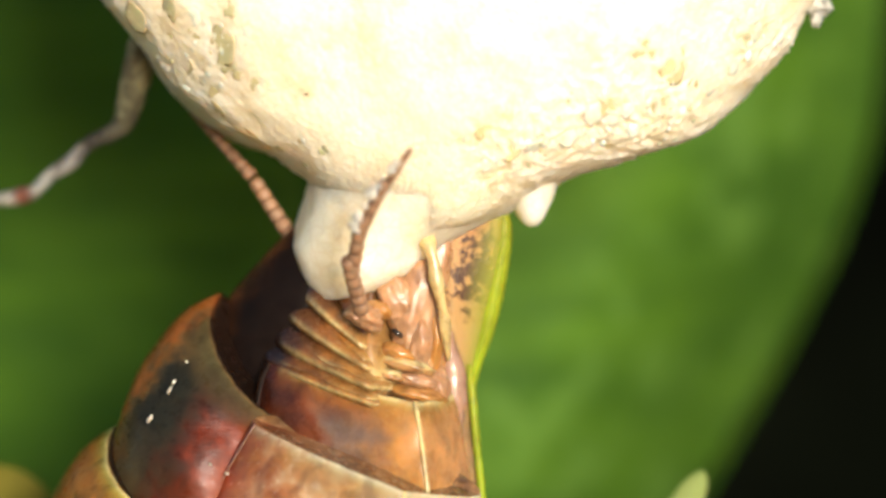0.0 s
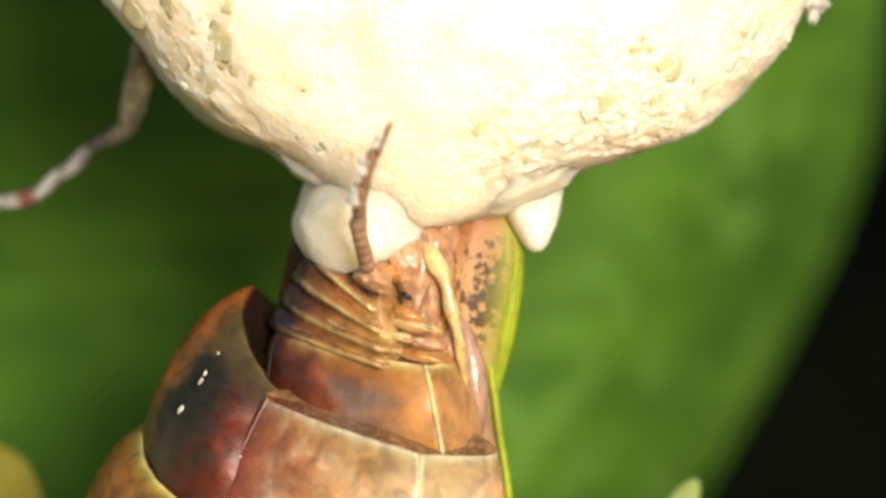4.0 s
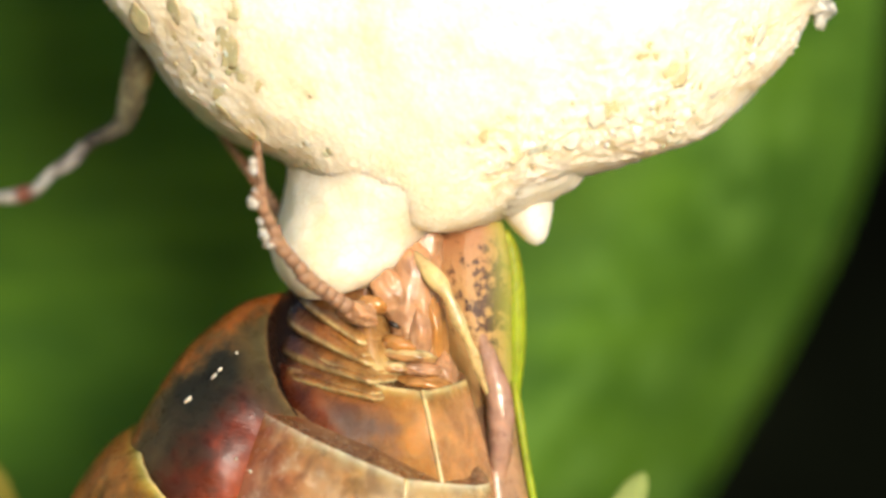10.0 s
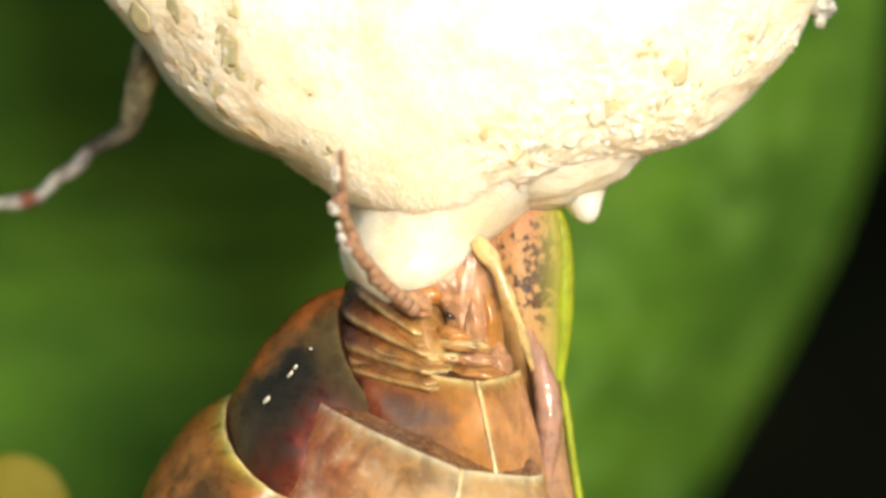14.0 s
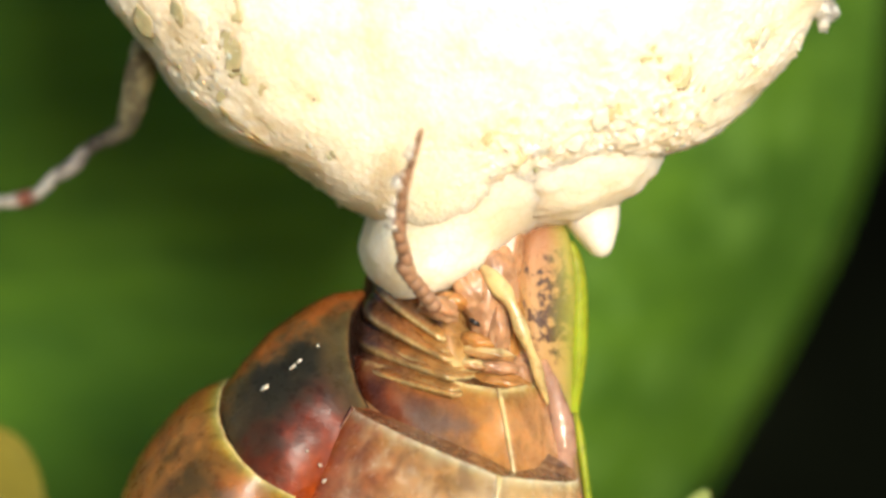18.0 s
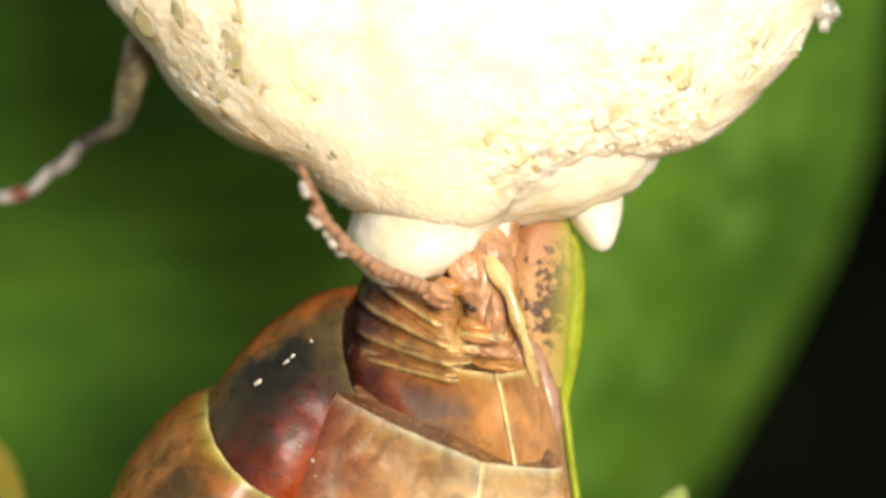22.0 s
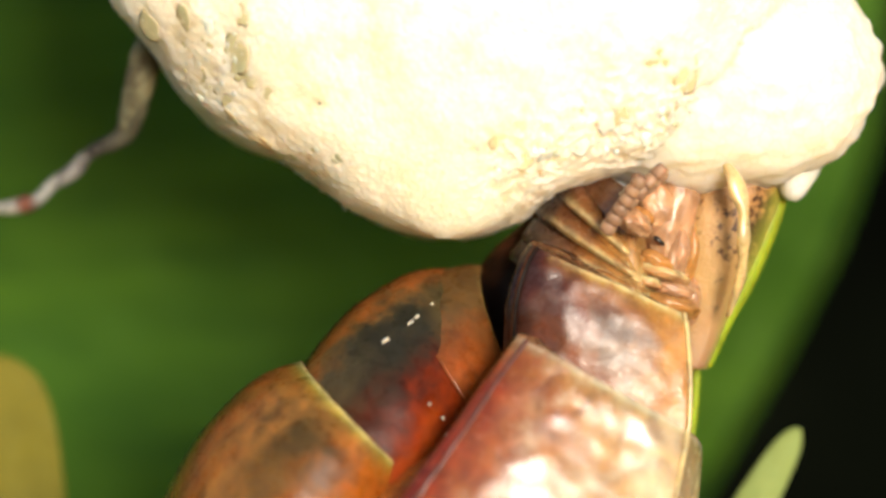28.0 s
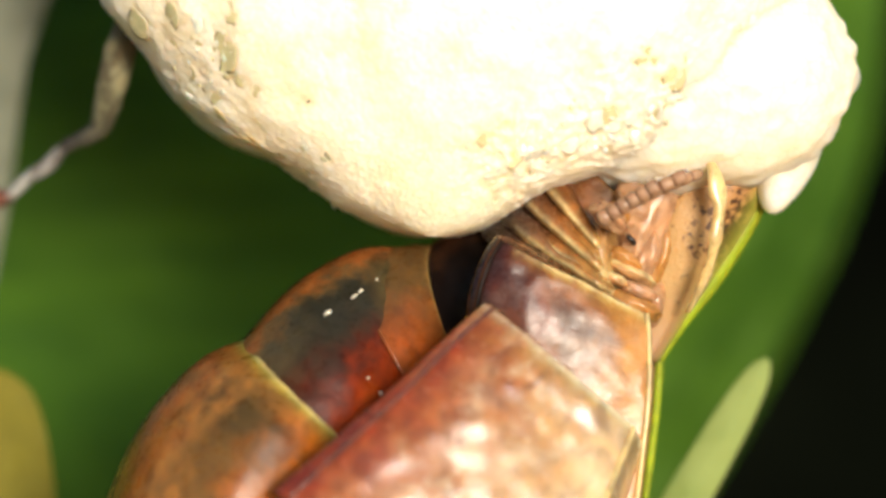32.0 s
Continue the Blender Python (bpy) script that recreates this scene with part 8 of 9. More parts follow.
    walk(P["wing_left"], [
        (0, pose(-0.012807, 0.00912, -0.002408, 0, -0, 0)), (0.5, pose(-0.013604, 0.00912, -0.002118, 0, 0.9, 0)),
        (1, pose(-0.014235, 0.00912, -0.002931, 0, -2.4, 0)), (1.5, pose(-0.013999, 0.00912, -0.003207, 0, -3.3, 0)),
        (2, pose(-0.01393, 0.00912, -0.00271, 0, -1.3, 0)), (2.5, pose(-0.013691, 0.00912, -0.002647, 0, 0.3, 0)), (3, pose(-0.013452, 0.00912, -0.002475, 0, 2.3, 0)),
        (3.5, pose(-0.013677, 0.00912, -0.001681, 0, 4.7, 0)), (5.5, pose(-0.013756, 0.00912, -0.002404, 0, -1.4, 0)),
        (6, pose(-0.013824, 0.00912, -0.002586, 0, -2.9, 0)), (6.5, pose(-0.014185, 0.00912, -0.002626, 0, -1.8, 0)),
        (7, pose(-0.014464, 0.00912, -0.002616, 0, -0.6, 0)), (7.5, pose(-0.013781, 0.00912, -0.002757, 0, 1.4, 0)),
        (8, pose(-0.013194, 0.00912, -0.002927, 0, 3.5, 0)), (8.5, pose(-0.012846, 0.00912, -0.00273, 0, 1.9, 0)), (9, pose(-0.012413, 0.00912, -0.002524, 0, 0.3, 0)),
        (9.5, pose(-0.013323, 0.00912, -0.00249, 0, -0, 0)), (10, pose(-0.014149, 0.00912, -0.002357, 0, -0.2, 0)),
        (10.5, pose(-0.013961, 0.00912, -0.002342, 0, -1.5, 0)), (11, pose(-0.013876, 0.00912, -0.002328, 0, -2.7, 0)),
        (11.5, pose(-0.014499, 0.00912, -0.002309, 0, -2.1, 0)), (12, pose(-0.014936, 0.00912, -0.002231, 0, -1.4, 0)),
        (12.5, pose(-0.014731, 0.00912, -0.002502, 0, -0.7, 0)), (13, pose(-0.014612, 0.00912, -0.002771, 0, -0, 0)),
        (13.5, pose(-0.014301, 0.00912, -0.002808, 0, -0.4, 0)), (14, pose(-0.014014, 0.00912, -0.002856, 0, -0.8, 0)),
        (14.5, pose(-0.014036, 0.00912, -0.002756, 0, -1.7, 0)), (16.5, pose(-0.013904, 0.00912, -0.002133, 0, -4.7, 0)),
        (17, pose(-0.013958, 0.00912, -0.001984, 0, -5.3, 0)), (17.5, pose(-0.014861, 0.00912, -0.002028, 0, -3.5, 0)),
        (18, pose(-0.015569, 0.00912, -0.001925, 0, -1.5, 0)), (18.5, pose(-0.015537, 0.00912, -0.002173, 0, -1.1, 0)),
        (19, pose(-0.015539, 0.00912, -0.002419, 0, -0.6, 0)), (19.5, pose(-0.01524, 0.00912, -0.002257, 0, -1.3, 0)),
        (20, pose(-0.014988, 0.00912, -0.00211, 0, -1.9, 0)), (20.5, pose(-0.014443, 0.00912, -0.0018, 0, -2.1, 0)),
        (21, pose(-0.013951, 0.00912, -0.001513, 0, -2.2, 0)), (21.5, pose(-0.015091, 0.00912, -0.001872, 0, -1.3, 0)),
        (22, pose(-0.016116, 0.00912, -0.002227, 0, -0.5, 0)), (22.5, pose(-0.015426, 0.00912, -0.001905, 0, -2, 0)),
        (23, pose(-0.014881, 0.00912, -0.001545, 0, -3.5, 0)), (23.5, pose(-0.015851, 0.00912, -0.001773, 0, -2.1, 0)),
        (24, pose(-0.016588, 0.00912, -0.0019, 0, -0.7, 0)), (24.5, pose(-0.016428, 0.00912, -0.001735, 0, -0.4, 0)),
        (25, pose(-0.016325, 0.00912, -0.00159, 0, -0.1, 0)), (25.5, pose(-0.016241, 0.00912, -0.001781, 0, -0.9, 0)),
        (27.5, pose(-0.019457, 0.00912, -0.000979, 0, -0, 0)), (28, pose(-0.020073, 0.00912, -0.001552, 0, 0.1, 0)),
        (28.5, pose(-0.018513, 0.00912, -0.001548, 0, -0.8, 0)), (29, pose(-0.017034, 0.00912, -0.001561, 0, -1.8, 0)),
        (29.5, pose(-0.018341, 0.00912, -0.002042, 0, -1.4, 0)), (30, pose(-0.019285, 0.00912, -0.001815, 0, 0.3, 0)),
        (30.5, pose(-0.019262, 0.00912, -0.001897, 0, -0.2, 0)), (31, pose(-0.018981, 0.00912, -0.001967, 0, -1, 0)),
        (31.5, pose(-0.019062, 0.00912, -0.001685, 0, 0.1, 0)), (32, pose(-0.019233, 0.00912, -0.002355, 0, -1.3, 0)),
    ])
    walk(CASE, [
        (0, pose(0.000256, 0, 0.010256, 0, 0, 0)), (0.5, pose(0.000368, 0, 0.010192, 0, 0, 0)), (1, pose(0.000416, 0, 0.010144, 0, 0, 0)), (1.5, pose(0.000416, 0, 0.010144, 0, 0, 0)),
        (2, pose(0.000416, 0, 0.01016, 0, 0, 0)), (2.5, pose(0.000432, 0, 0.01016, 0, 0, 0)), (3, pose(0.000368, 0, 0.01024, 0, 0, 0)), (3.5, pose(0.000144, 0, 0.010384, 0, 0, 0)),
        (5.5, pose(0.000368, 0, 0.01016, 0, 0, 0)), (6, pose(0.000368, 0, 0.01016, 0, 0, 0)), (6.5, pose(0.000368, 0, 0.01016, 0, 0, 0)), (7, pose(0.000432, 0, 0.010144, 0, 0, 0)),
        (7.5, pose(0.000368, 0, 0.01024, 0, 0, 0)), (8, pose(0.000112, 0, 0.010432, 0, 0, 0)), (8.5, pose(0.000016, 0, 0.010464, 0, 0, 0)), (9, pose(0.00016, 0, 0.010336, 0, 0, 0)),
        (9.5, pose(0.000256, 0, 0.010256, 0, 0, 0)), (10, pose(0.000368, 0, 0.010192, 0, 0, 0)), (10.5, pose(0.000384, 0, 0.01016, 0, 0, 0)), (11, pose(0.000368, 0, 0.01016, 0, 0, 0)),
        (11.5, pose(0.000384, 0, 0.010144, 0, 0, 0)), (12, pose(0.000432, 0, 0.010112, 0, 0, 0)), (12.5, pose(0.000432, 0, 0.01016, 0, 0, 0)), (13, pose(0.000432, 0, 0.010192, 0, 0, 0)),
        (13.5, pose(0.000416, 0, 0.010208, 0, 0, 0)), (14, pose(0.000368, 0, 0.01024, 0, 0, 0)), (14.5, pose(0.000288, 0, 0.010208, 0, 0, 0)), (16.5, pose(0.000384, 0, 0.01016, 0, 0, 0)),
        (17, pose(0.000368, 0, 0.010144, 0, 0, 0)), (17.5, pose(0.000384, 0, 0.010112, 0, 0, 0)), (18, pose(0.000464, 0, 0.010112, 0, 0, 0)), (18.5, pose(0.00048, 0, 0.010112, 0, 0, 0)),
        (19, pose(0.000512, 0, 0.010144, 0, 0, 0)), (19.5, pose(0.00048, 0, 0.01016, 0, 0, 0)), (20, pose(0.000432, 0, 0.01016, 0, 0, 0)), (20.5, pose(0.000336, 0, 0.010208, 0, 0, 0)),
        (21, pose(0.000288, 0, 0.010208, 0, 0, 0)), (21.5, pose(0.00032, 0, 0.010192, 0, 0, 0)), (22, pose(0.00048, 0, 0.010112, 0, 0, 0)), (22.5, pose(0.000432, 0, 0.010112, 0, 0, 0)),
        (23, pose(0.000368, 0, 0.01016, 0, 0, 0)), (23.5, pose(0.000368, 0, 0.010144, 0, 0, 0)), (24, pose(0.00048, 0, 0.010096, 0, 0, 0)), (24.5, pose(0.000512, 0, 0.010112, 0, 0, 0)),
        (25, pose(0.000528, 0, 0.010112, 0, 0, 0)), (25.5, pose(0.00056, 0, 0.010112, 0, 0, 0)), (27.5, pose(0.000512, 0, 0.010096, 0, 0, 0)), (28, pose(0.000624, 0, 0.010016, 0, 0, 0)),
        (28.5, pose(0.000576, 0, 0.010064, 0, 0, 0)), (29, pose(0.00048, 0, 0.010144, 0, 0, 0)), (29.5, pose(0.000384, 0, 0.01016, 0, 0, 0)), (30, pose(0.000528, 0, 0.010064, 0, 0, 0)),
        (30.5, pose(0.000432, 0, 0.010144, 0, 0, 0)), (31, pose(0.000528, 0, 0.010096, 0, 0, 0)), (31.5, pose(0.000528, 0, 0.010016, 0, 0, 0)), (32, pose(0.00032, 0, 0.010064, 0, 0, 0)),
    ])
    walk(CASE_LOBE, [
        (0, pose(0.00079, -0.00096, -0.010636, 0, 0, 0)), (0.5, pose(0.001043, -0.00096, -0.010687, 0, 0, 0)), (1, pose(0.001106, -0.00096, -0.010738, 0, 0, 0)),
        (1.5, pose(0.001375, -0.00096, -0.010845, 0, 0, 0)), (2, pose(0.001185, -0.00096, -0.011111, 0, 0, 0)), (2.5, pose(0.001359, -0.00096, -0.011111, 0, 0, 0)),
        (3, pose(0.001708, -0.00096, -0.010977, 0, 0, 0)), (3.5, pose(0.001362, -0.00096, -0.011114, 0, 0, 0)), (5.5, pose(0.000789, -0.00096, -0.010826, 0, 0, 0)),
        (6, pose(0.000805, -0.00096, -0.010897, 0, 0, 0)), (6.5, pose(0.00136, -0.00096, -0.010933, 0, 0, 0)), (7, pose(0.001644, -0.00096, -0.011059, 0, 0, 0)),
        (7.5, pose(0.001423, -0.00096, -0.011077, 0, 0, 0)), (8, pose(0.00141, -0.00096, -0.011133, 0, 0, 0)), (8.5, pose(0.000396, -0.00096, -0.011165, 0, 0, 0)),
        (9, pose(0.000537, -0.00096, -0.011073, 0, 0, 0)), (9.5, pose(0.000568, -0.00096, -0.010672, 0, 0, 0)), (10, pose(0.001122, -0.00096, -0.010936, 0, 0, 0)),
        (10.5, pose(0.001138, -0.00096, -0.01079, 0, 0, 0)), (11, pose(0.000805, -0.00096, -0.010968, 0, 0, 0)), (11.5, pose(0.001217, -0.00096, -0.010952, 0, 0, 0)),
        (12, pose(0.001914, -0.00096, -0.011027, 0, 0, 0)), (12.5, pose(0.002358, -0.00096, -0.010897, 0, 0, 0)), (13, pose(0.002754, -0.00096, -0.010751, 0, 0, 0)),
        (13.5, pose(0.002611, -0.00096, -0.010767, 0, 0, 0)), (14, pose(0.002501, -0.00096, -0.010692, 0, 0, 0)), (14.5, pose(0.001868, -0.00096, -0.010767, 0, 0, 0)),
        (16.5, pose(0.001787, -0.00096, -0.01094, 0, 0, 0)), (17, pose(0.001391, -0.00096, -0.011131, 0, 0, 0)), (17.5, pose(0.001692, -0.00096, -0.011099, 0, 0, 0)),
        (18, pose(0.002801, -0.00096, -0.010992, 0, 0, 0)), (18.5, pose(0.003181, -0.00096, -0.010849, 0, 0, 0)), (19, pose(0.003546, -0.00096, -0.010631, 0, 0, 0)),
        (19.5, pose(0.003546, -0.00096, -0.010576, 0, 0, 0)), (20, pose(0.003309, -0.00096, -0.010647, 0, 0, 0)), (20.5, pose(0.002866, -0.00096, -0.010731, 0, 0, 0)),
        (21, pose(0.001836, -0.00096, -0.010981, 0, 0, 0)), (21.5, pose(0.001915, -0.00096, -0.010915, 0, 0, 0)), (22, pose(0.002706, -0.00096, -0.010885, 0, 0, 0)),
        (22.5, pose(0.002896, -0.00096, -0.010835, 0, 0, 0)), (23, pose(0.001946, -0.00096, -0.011004, 0, 0, 0)), (23.5, pose(0.002057, -0.00096, -0.011066, 0, 0, 0)),
        (24, pose(0.003261, -0.00096, -0.011011, 0, 0, 0)), (24.5, pose(0.004021, -0.00096, -0.010706, 0, 0, 0)), (25, pose(0.004084, -0.00096, -0.010528, 0, 0, 0)),
        (25.5, pose(0.00429, -0.00096, -0.010528, 0, 0, 0)), (27.5, pose(0.006795, -0.00096, -0.010369, 0, 0, 0)), (28, pose(0.008268, -0.00096, -0.009897, 0, 0, 0)),
        (28.5, pose(0.007761, -0.00096, -0.009874, 0, 0, 0)), (29, pose(0.006747, -0.00096, -0.010346, 0, 0, 0)), (29.5, pose(0.004941, -0.00096, -0.010433, 0, 0, 0)),
        (30, pose(0.007571, -0.00096, -0.010052, 0, 0, 0)), (30.5, pose(0.006399, -0.00096, -0.010132, 0, 0, 0)), (31, pose(0.006779, -0.00096, -0.010227, 0, 0, 0)),
        (31.5, pose(0.008443, -0.00096, -0.009719, 0, 0, 0)), (32, pose(0.007858, -0.00096, -0.009981, 0, 0, 0)),
    ])
    walk(CASE_NECK, [
        (0, pose(-0.002524, -0.0016, -0.011973, 0, 0, 0)), (0.5, pose(-0.002557, -0.0016, -0.011346, 0, -0.4, 0)), (1, pose(-0.001896, -0.0016, -0.011298, 0, 3.6, 0)),
        (1.5, pose(-0.001739, -0.0016, -0.011349, 0, 5.3, 0)), (2, pose(-0.002684, -0.0016, -0.011314, 0, 0.1, 0)), (2.5, pose(-0.0027, -0.0016, -0.011314, 0, -1.9, 0)),
        (3, pose(-0.001927, -0.0016, -0.011342, 0, -2.2, 0)), (3.5, pose(-0.002191, -0.0016, -0.011364, 0, -0.2, 0)), (5.5, pose(-0.002445, -0.0016, -0.011416, 0, -1.65, 0)),
        (6, pose(-0.001908, -0.0016, -0.01157, 0, 1.5, 0)), (6.5, pose(-0.002162, -0.0016, -0.011703, 0, 1.25, 0)), (7, pose(-0.002306, -0.0016, -0.011707, 0, -3.7, 0)),
        (7.5, pose(-0.002211, -0.0016, -0.011619, 0, -3.3, 0)), (8, pose(-0.002411, -0.0016, -0.011637, 0, -1.2, 0)), (8.5, pose(-0.003071, -0.0016, -0.01217, 0, -1.8, 0)),
        (9, pose(-0.003058, -0.0016, -0.012565, 0, -3.6, 0)), (9.5, pose(-0.003059, -0.0016, -0.012341, 0, 0.2, 0)), (10, pose(-0.00303, -0.0016, -0.011858, 0, -3.8, 0)),
        (10.5, pose(-0.00253, -0.0016, -0.011621, 0, -4.1, 0)), (11, pose(-0.001827, -0.0016, -0.01157, 0, 1, 0)), (11.5, pose(-0.001774, -0.0016, -0.011554, 0, 6.4, 0)),
        (12, pose(-0.001912, -0.0016, -0.011675, 0, -2.7, 0)), (12.5, pose(-0.001354, -0.0016, -0.011703, 0, -6.1875, 0)), (13, pose(-0.001126, -0.0016, -0.011806, 0, -8.375, 0)),
        (13.5, pose(-0.000912, -0.0016, -0.011976, 0, -8.8625, 0)), (14, pose(-0.000983, -0.0016, -0.011957, 0, -6.95, 0)), (14.5, pose(-0.001572, -0.0016, -0.012027, 0, -6.3375, 0)),
        (16.5, pose(-0.000964, -0.0016, -0.011866, 0, -6.05, 0)), (17, pose(-0.000849, -0.0016, -0.011963, 0, -2.2, 0)), (17.5, pose(-0.001031, -0.0016, -0.011778, 0, 2.1, 0)),
        (18, pose(-0.000684, -0.0016, -0.011778, 0, -2.7, 0)), (18.5, pose(-0.000386, -0.0016, -0.011614, 0, -3.7, 0)), (19, pose(-0.000103, -0.0016, -0.011502, 0, -3.2, 0)),
        (19.5, pose(-0.000228, -0.0016, -0.011365, 0, -2.5, 0)), (20, pose(5.6e-05, -0.0016, -0.011314, 0, 2.3, 0)), (20.5, pose(-1.8e-05, -0.0016, -0.011464, 0, -0.6, 0)),
        (21, pose(-0.000848, -0.0016, -0.012027, 0, -5.3, 0)), (21.5, pose(-0.001374, -0.0016, -0.011602, 0, -4.1, 0)), (22, pose(-0.001015, -0.0016, -0.011419, 0, -3.3, 0)),
        (22.5, pose(-0.00035, -0.0016, -0.011573, 0, -5.5, 0)), (23, pose(-0.000266, -0.0016, -0.011723, 0, -3.4, 0)), (23.5, pose(-0.000207, -0.0016, -0.011758, 0, 7.5, 0)),
        (24, pose(0.000166, -0.0016, -0.011659, 0, 0.7, 0)), (24.5, pose(0.000559, -0.0016, -0.011317, 0, -0.9, 0)), (25, pose(0.00048, -0.0016, -0.011419, 0, -3.6, 0)),
        (25.5, pose(0.000511, -0.0016, -0.011368, 0, -3.3, 0)), (27.5, pose(0.003998, 0.00032, -0.010184, 0, 2.5, 0)), (28, pose(0.004127, 0.00032, -0.009635, 0, -3.2, 0)),
        (28.5, pose(0.003854, 0.00032, -0.009578, 0, -2, 0)), (29, pose(0.003629, 0.00032, -0.009815, 0, 5.3, 0)), (29.5, pose(0.003083, 0.00032, -0.010405, 0, 13.6, 0)),
        (30, pose(0.00318, 0.00032, -0.009578, 0, -4.6, 0)), (30.5, pose(0.003436, 0.00032, -0.009919, 0, 5.6, 0)), (31, pose(0.004303, 0.00032, -0.010028, 0, 1, 0)),
        (31.5, pose(0.004544, 0.00032, -0.009426, 0, -1.2, 0)), (32, pose(0.00427, 0.00032, -0.009474, 0, 3.4, 0)),
    ])
    walk(CASE_BLOB, [
        (0, pose(0.00079, -0.00096, -0.010636, 0, 0, 0)), (0.5, pose(0.001043, -0.00096, -0.010826, 0, 5.2, 0)), (1, pose(0.001106, -0.00096, -0.011, 0, 5.8, 0)),
        (1.5, pose(0.001375, -0.00096, -0.011238, 0, 3.1, 0)), (2, pose(0.001185, -0.00096, -0.011808, 0, -3.5, 0)), (2.5, pose(0.001359, -0.00096, -0.011808, 0, -2.2, 0)),
        (3, pose(0.001708, -0.00096, -0.011413, 0, -5, 0)), (3.5, pose(0.001362, -0.00096, -0.011541, 0, -0.8, 0)), (5.5, pose(0.000789, -0.00096, -0.011174, 0, -7.4, 0)),
        (6, pose(0.000805, -0.00096, -0.011333, 0, 2.4, 0)), (6.5, pose(0.00136, -0.00096, -0.011412, 0, 4.3, 0)), (7, pose(0.001644, -0.00096, -0.011713, 0, -14.7, 0)),
        (7.5, pose(0.001423, -0.00096, -0.011635, 0, -14.4, 0)), (8, pose(0.00141, -0.00096, -0.011526, 0, -2.2, 0)), (8.5, pose(0.000396, -0.00096, -0.011558, 0, -8.6, 0)),
        (9, pose(0.000537, -0.00096, -0.011509, 0, -12, 0)), (9.5, pose(0.000568, -0.00096, -0.010716, 0, -7.1, 0)), (10, pose(0.001122, -0.00096, -0.011381, 0, -13.1, 0)),
        (10.5, pose(0.001138, -0.00096, -0.011095, 0, -13.9, 0)), (11, pose(0.000805, -0.00096, -0.011491, 0, -5.5, 0)), (11.5, pose(0.001217, -0.00096, -0.011475, 0, 3.9, 0)),
        (12, pose(0.001914, -0.00096, -0.011681, 0, -14.6, 0)), (12.5, pose(0.002358, -0.00096, -0.011333, 0, -18.2, 0)), (13, pose(0.002754, -0.00096, -0.010969, 0, -10.3, 0)),
        (13.5, pose(0.002611, -0.00096, -0.010985, 0, -12.9, 0)), (14, pose(0.002501, -0.00096, -0.010779, 0, -10.9, 0)), (14.5, pose(0.001868, -0.00096, -0.010985, 0, -7.9, 0)),
        (16.5, pose(0.001787, -0.00096, -0.011428, 0, -3, 0)), (17, pose(0.001391, -0.00096, -0.011872, 0, 5.5, 0)), (17.5, pose(0.001692, -0.00096, -0.01184, 0, 7.2, 0)),
        (18, pose(0.002801, -0.00096, -0.011602, 0, -11.1, 0)), (18.5, pose(0.003181, -0.00096, -0.011285, 0, -9.9, 0)), (19, pose(0.003546, -0.00096, -0.010762, 0, -4.5, 0)),
        (19.5, pose(0.003546, -0.00096, -0.01062, 0, -6.5, 0)), (20, pose(0.003309, -0.00096, -0.010778, 0, -5.7, 0)), (20.5, pose(0.002866, -0.00096, -0.010905, 0, -4.7, 0)),
        (21, pose(0.001836, -0.00096, -0.01146, 0, -2.8, 0)), (21.5, pose(0.001915, -0.00096, -0.011333, 0, -0.4, 0)), (22, pose(0.002706, -0.00096, -0.011364, 0, -7.3, 0)),
        (22.5, pose(0.002896, -0.00096, -0.011253, 0, -1.1, 0)), (23, pose(0.001946, -0.00096, -0.011571, 0, 7.1, 0)), (23.5, pose(0.002057, -0.00096, -0.011729, 0, 12, 0)),
        (24, pose(0.003261, -0.00096, -0.011665, 0, -3.5, 0)), (24.5, pose(0.004021, -0.00096, -0.010968, 0, -2, 0)), (25, pose(0.004084, -0.00096, -0.010572, 0, -1.5, 0)),
        (25.5, pose(0.00429, -0.00096, -0.010572, 0, 0.2, 0)), (27.5, pose(0.006081, -0.00096, -0.010365, 0, 10, 0)), (28, pose(0.007554, -0.00096, -0.009414, 0, 9.9, 0)),
        (28.5, pose(0.007048, -0.00096, -0.009303, 0, 9.8, 0)), (29, pose(0.006034, -0.00096, -0.010255, 0, 14.3, 0)), (29.5, pose(0.004228, -0.00096, -0.010429, 0, 9.8, 0)),
        (30, pose(0.006858, -0.00096, -0.009699, 0, 11.6, 0)), (30.5, pose(0.005686, -0.00096, -0.009779, 0, 10.7, 0)), (31, pose(0.00662, -0.00096, -0.010048, 0, 10.2, 0)),
        (31.5, pose(0.00773, -0.00096, -0.009017, 0, 12.8, 0)), (32, pose(0.007145, -0.00096, -0.009541, 0, 19.2, 0)),
    ])
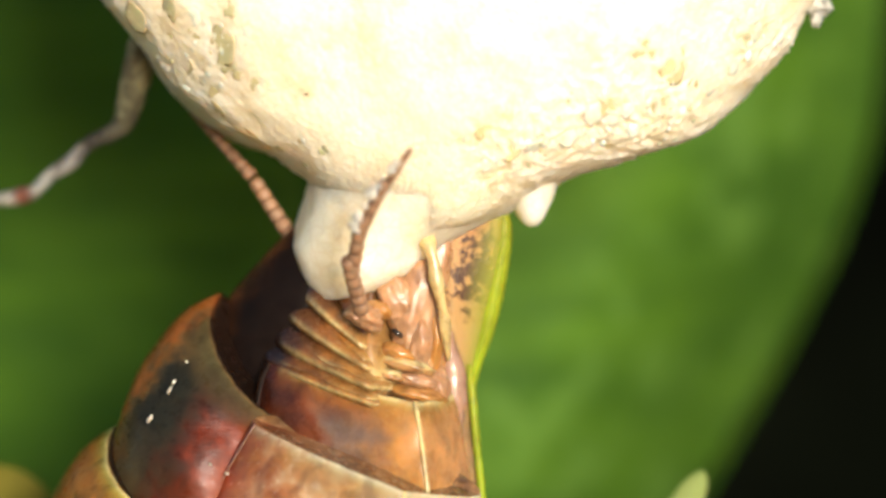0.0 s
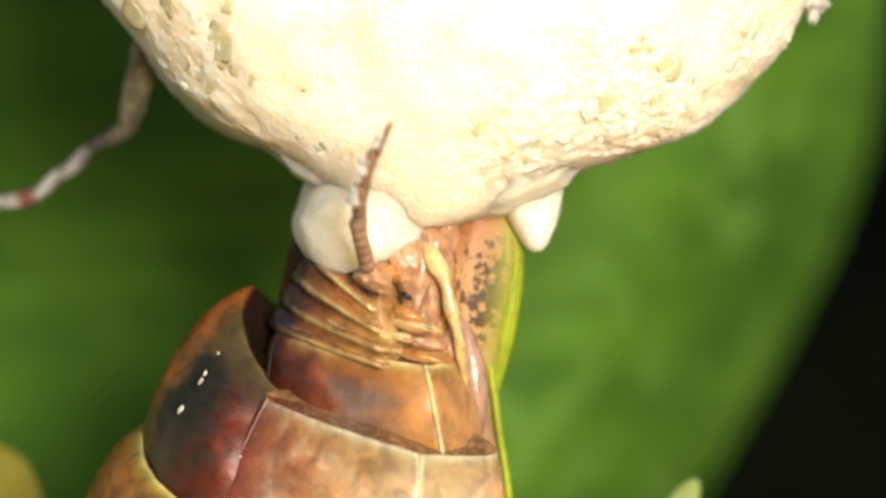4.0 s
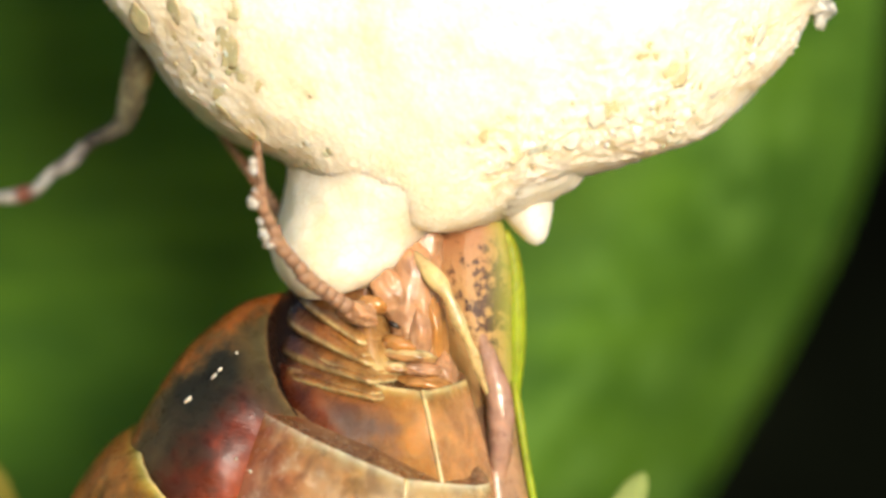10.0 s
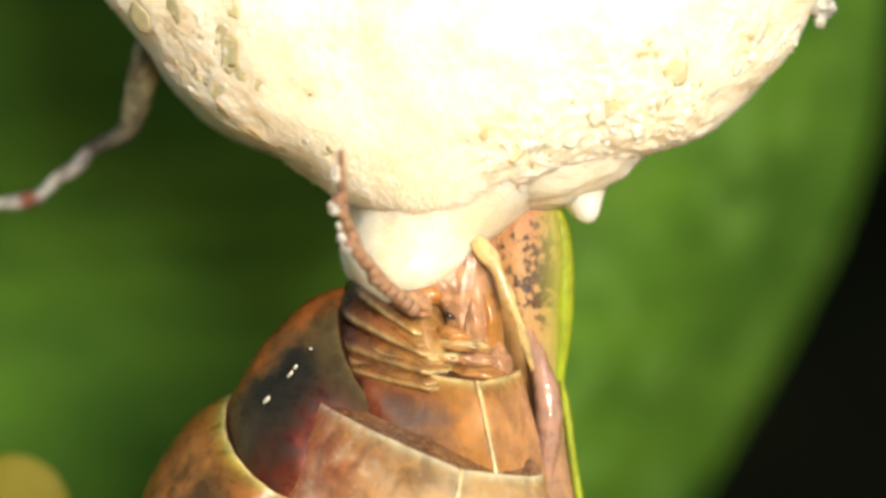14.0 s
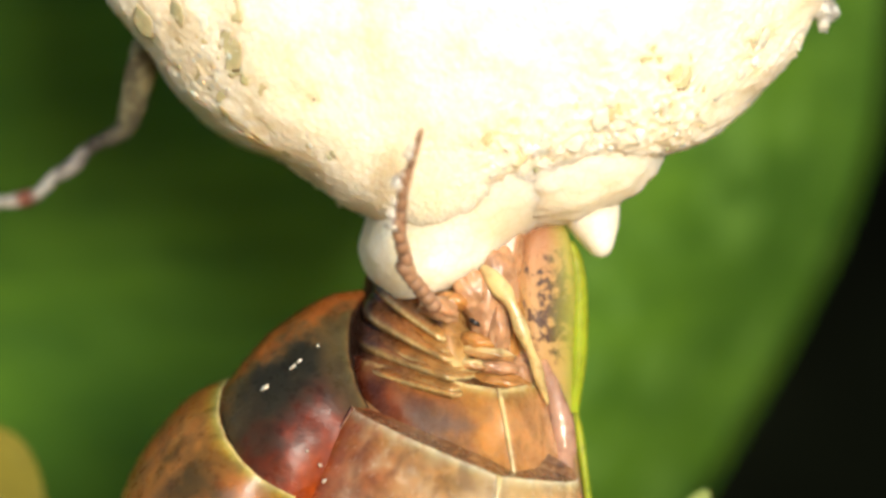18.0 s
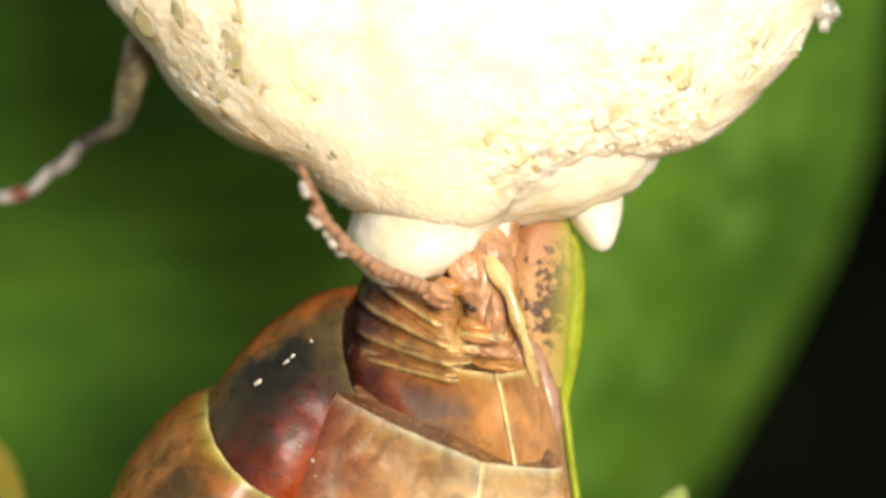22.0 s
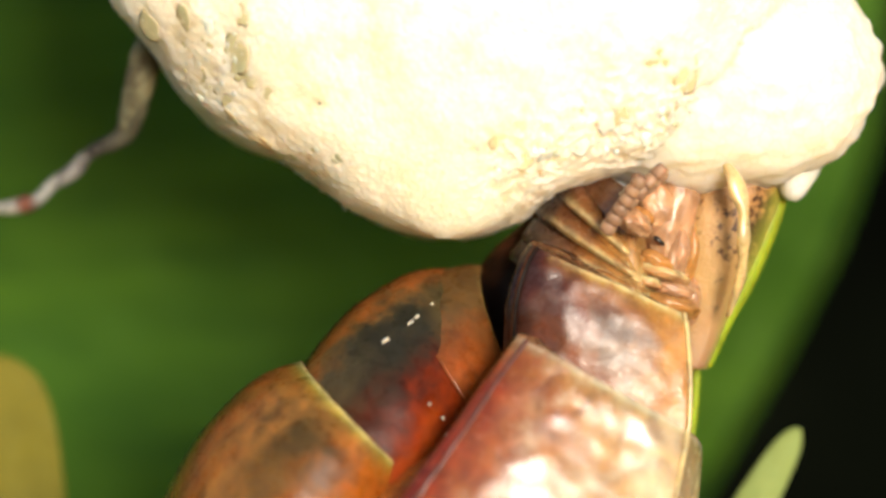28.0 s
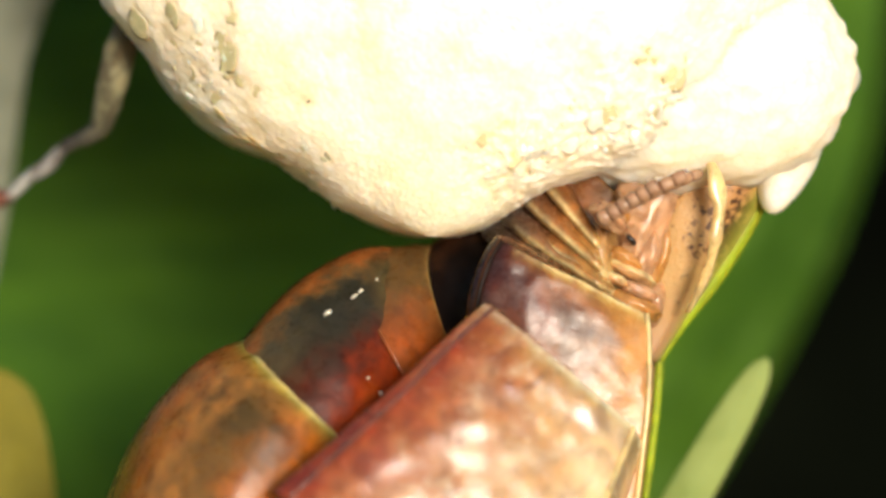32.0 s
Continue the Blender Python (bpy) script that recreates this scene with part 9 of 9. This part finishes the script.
    walk(TWIG_ROOT, [
        (0, pose(-0.012277, 0.0032, 0.001584, 0, 0, 0)), (0.5, pose(-0.012359, 0.0032, 0.001625, 0, 0, 0)), (1, pose(-0.012442, 0.0032, 0.001667, 0, 0, 0)),
        (1.5, pose(-0.012417, 0.0032, 0.001667, 0, 0, 0)), (2, pose(-0.012392, 0.0032, 0.001667, 0, 0, 0)), (2.5, pose(-0.012211, 0.0032, 0.001526, 0, 0, 0)),
        (3, pose(-0.012029, 0.0032, 0.001386, 0, 0, 0)), (3.5, pose(-0.012098, 0.0032, 0.001441, 0, 0, 0)), (5.5, pose(-0.012373, 0.0032, 0.001661, 0, 0, 0)),
        (6, pose(-0.012442, 0.0032, 0.001716, 0, 0, 0)), (6.5, pose(-0.012318, 0.0032, 0.001609, 0, 0, 0)), (7, pose(-0.012194, 0.0032, 0.001502, 0, 0, 0)),
        (7.5, pose(-0.012112, 0.0032, 0.001502, 0, 0, 0)), (8, pose(-0.012029, 0.0032, 0.001502, 0, 0, 0)), (8.5, pose(-0.012087, 0.0032, 0.001584, 0, 0, 0)),
        (9, pose(-0.012145, 0.0032, 0.001667, 0, 0, 0)), (9.5, pose(-0.012194, 0.0032, 0.00165, 0, 0, 0)), (10, pose(-0.012244, 0.0032, 0.001634, 0, 0, 0)),
        (10.5, pose(-0.012219, 0.0032, 0.001634, 0, 0, 0)), (11, pose(-0.012194, 0.0032, 0.001634, 0, 0, 0)), (11.5, pose(-0.012194, 0.0032, 0.001609, 0, 0, 0)),
        (12, pose(-0.012194, 0.0032, 0.001584, 0, 0, 0)), (12.5, pose(-0.012087, 0.0032, 0.001502, 0, 0, 0)), (13, pose(-0.01198, 0.0032, 0.001419, 0, 0, 0)),
        (13.5, pose(-0.012046, 0.0032, 0.001444, 0, 0, 0)), (14, pose(-0.012112, 0.0032, 0.001469, 0, 0, 0)), (14.5, pose(-0.012153, 0.0032, 0.001488, 0, 0, 0)),
        (16.5, pose(-0.012318, 0.0032, 0.001565, 0, 0, 0)), (17, pose(-0.012359, 0.0032, 0.001584, 0, 0, 0)), (17.5, pose(-0.012277, 0.0032, 0.001543, 0, 0, 0)),
        (18, pose(-0.012194, 0.0032, 0.001502, 0, 0, 0)), (18.5, pose(-0.01217, 0.0032, 0.00146, 0, 0, 0)), (19, pose(-0.012145, 0.0032, 0.001419, 0, 0, 0)),
        (19.5, pose(-0.01217, 0.0032, 0.001502, 0, 0, 0)), (20, pose(-0.012194, 0.0032, 0.001584, 0, 0, 0)), (20.5, pose(-0.012252, 0.0032, 0.001667, 0, 0, 0)),
        (21, pose(-0.01231, 0.0032, 0.001749, 0, 0, 0)), (21.5, pose(-0.012335, 0.0032, 0.001691, 0, 0, 0)), (22, pose(-0.012359, 0.0032, 0.001634, 0, 0, 0)),
        (22.5, pose(-0.012359, 0.0032, 0.001621, 0, 0, 0)), (23, pose(-0.012359, 0.0032, 0.001609, 0, 0, 0)), (23.5, pose(-0.012359, 0.0032, 0.001596, 0, 0, 0)),
        (24, pose(-0.012359, 0.0032, 0.001584, 0, 0, 0)), (24.5, pose(-0.012236, 0.0032, 0.001477, 0, 0, 0)), (25, pose(-0.012112, 0.0032, 0.00137, 0, 0, 0)),
        (25.5, pose(-0.012145, 0.0032, 0.001412, 0, 0, 0)), (27.5, pose(-0.012277, 0.0032, 0.001584, 0, 0, 0)), (28, pose(-0.012194, 0.0032, 0.001337, 0, 0, 0)),
        (28.5, pose(-0.012318, 0.0032, 0.001502, 0, 0, 0)), (29, pose(-0.012442, 0.0032, 0.001667, 0, 0, 0)), (29.5, pose(-0.012442, 0.0032, 0.001584, 0, 0, 0)),
        (30, pose(-0.012442, 0.0032, 0.001502, 0, 0, 0)), (30.5, pose(-0.012483, 0.0032, 0.001543, 0, 0, 0)), (31, pose(-0.012524, 0.0032, 0.001584, 0, 0, 0)),
        (31.5, pose(-0.012731, 0.0032, 0.001543, 0, 0, 0)), (32, pose(-0.012937, 0.0032, 0.001502, 0, 0, 0)),
    ])
    walk(PALE, [
        (0, pose(-0.022441, 0.0112, 0.006764, 0, 0, 0)), (30.9, pose(-0.022441, 0.0112, 0.006764, 0, 0, 0)), (31.3, pose(-0.017559, 0.0112, 0.006764, 0, 0, 0)),
        (31.6, pose(-0.017914, 0.0112, 0.006942, 0, 0, 0)), (31.8, pose(-0.018358, 0.0112, 0.006764, 0, 0, 0)), (32, pose(-0.01747, 0.0112, 0.006764, 0, 0, 0)),
    ])


motions()
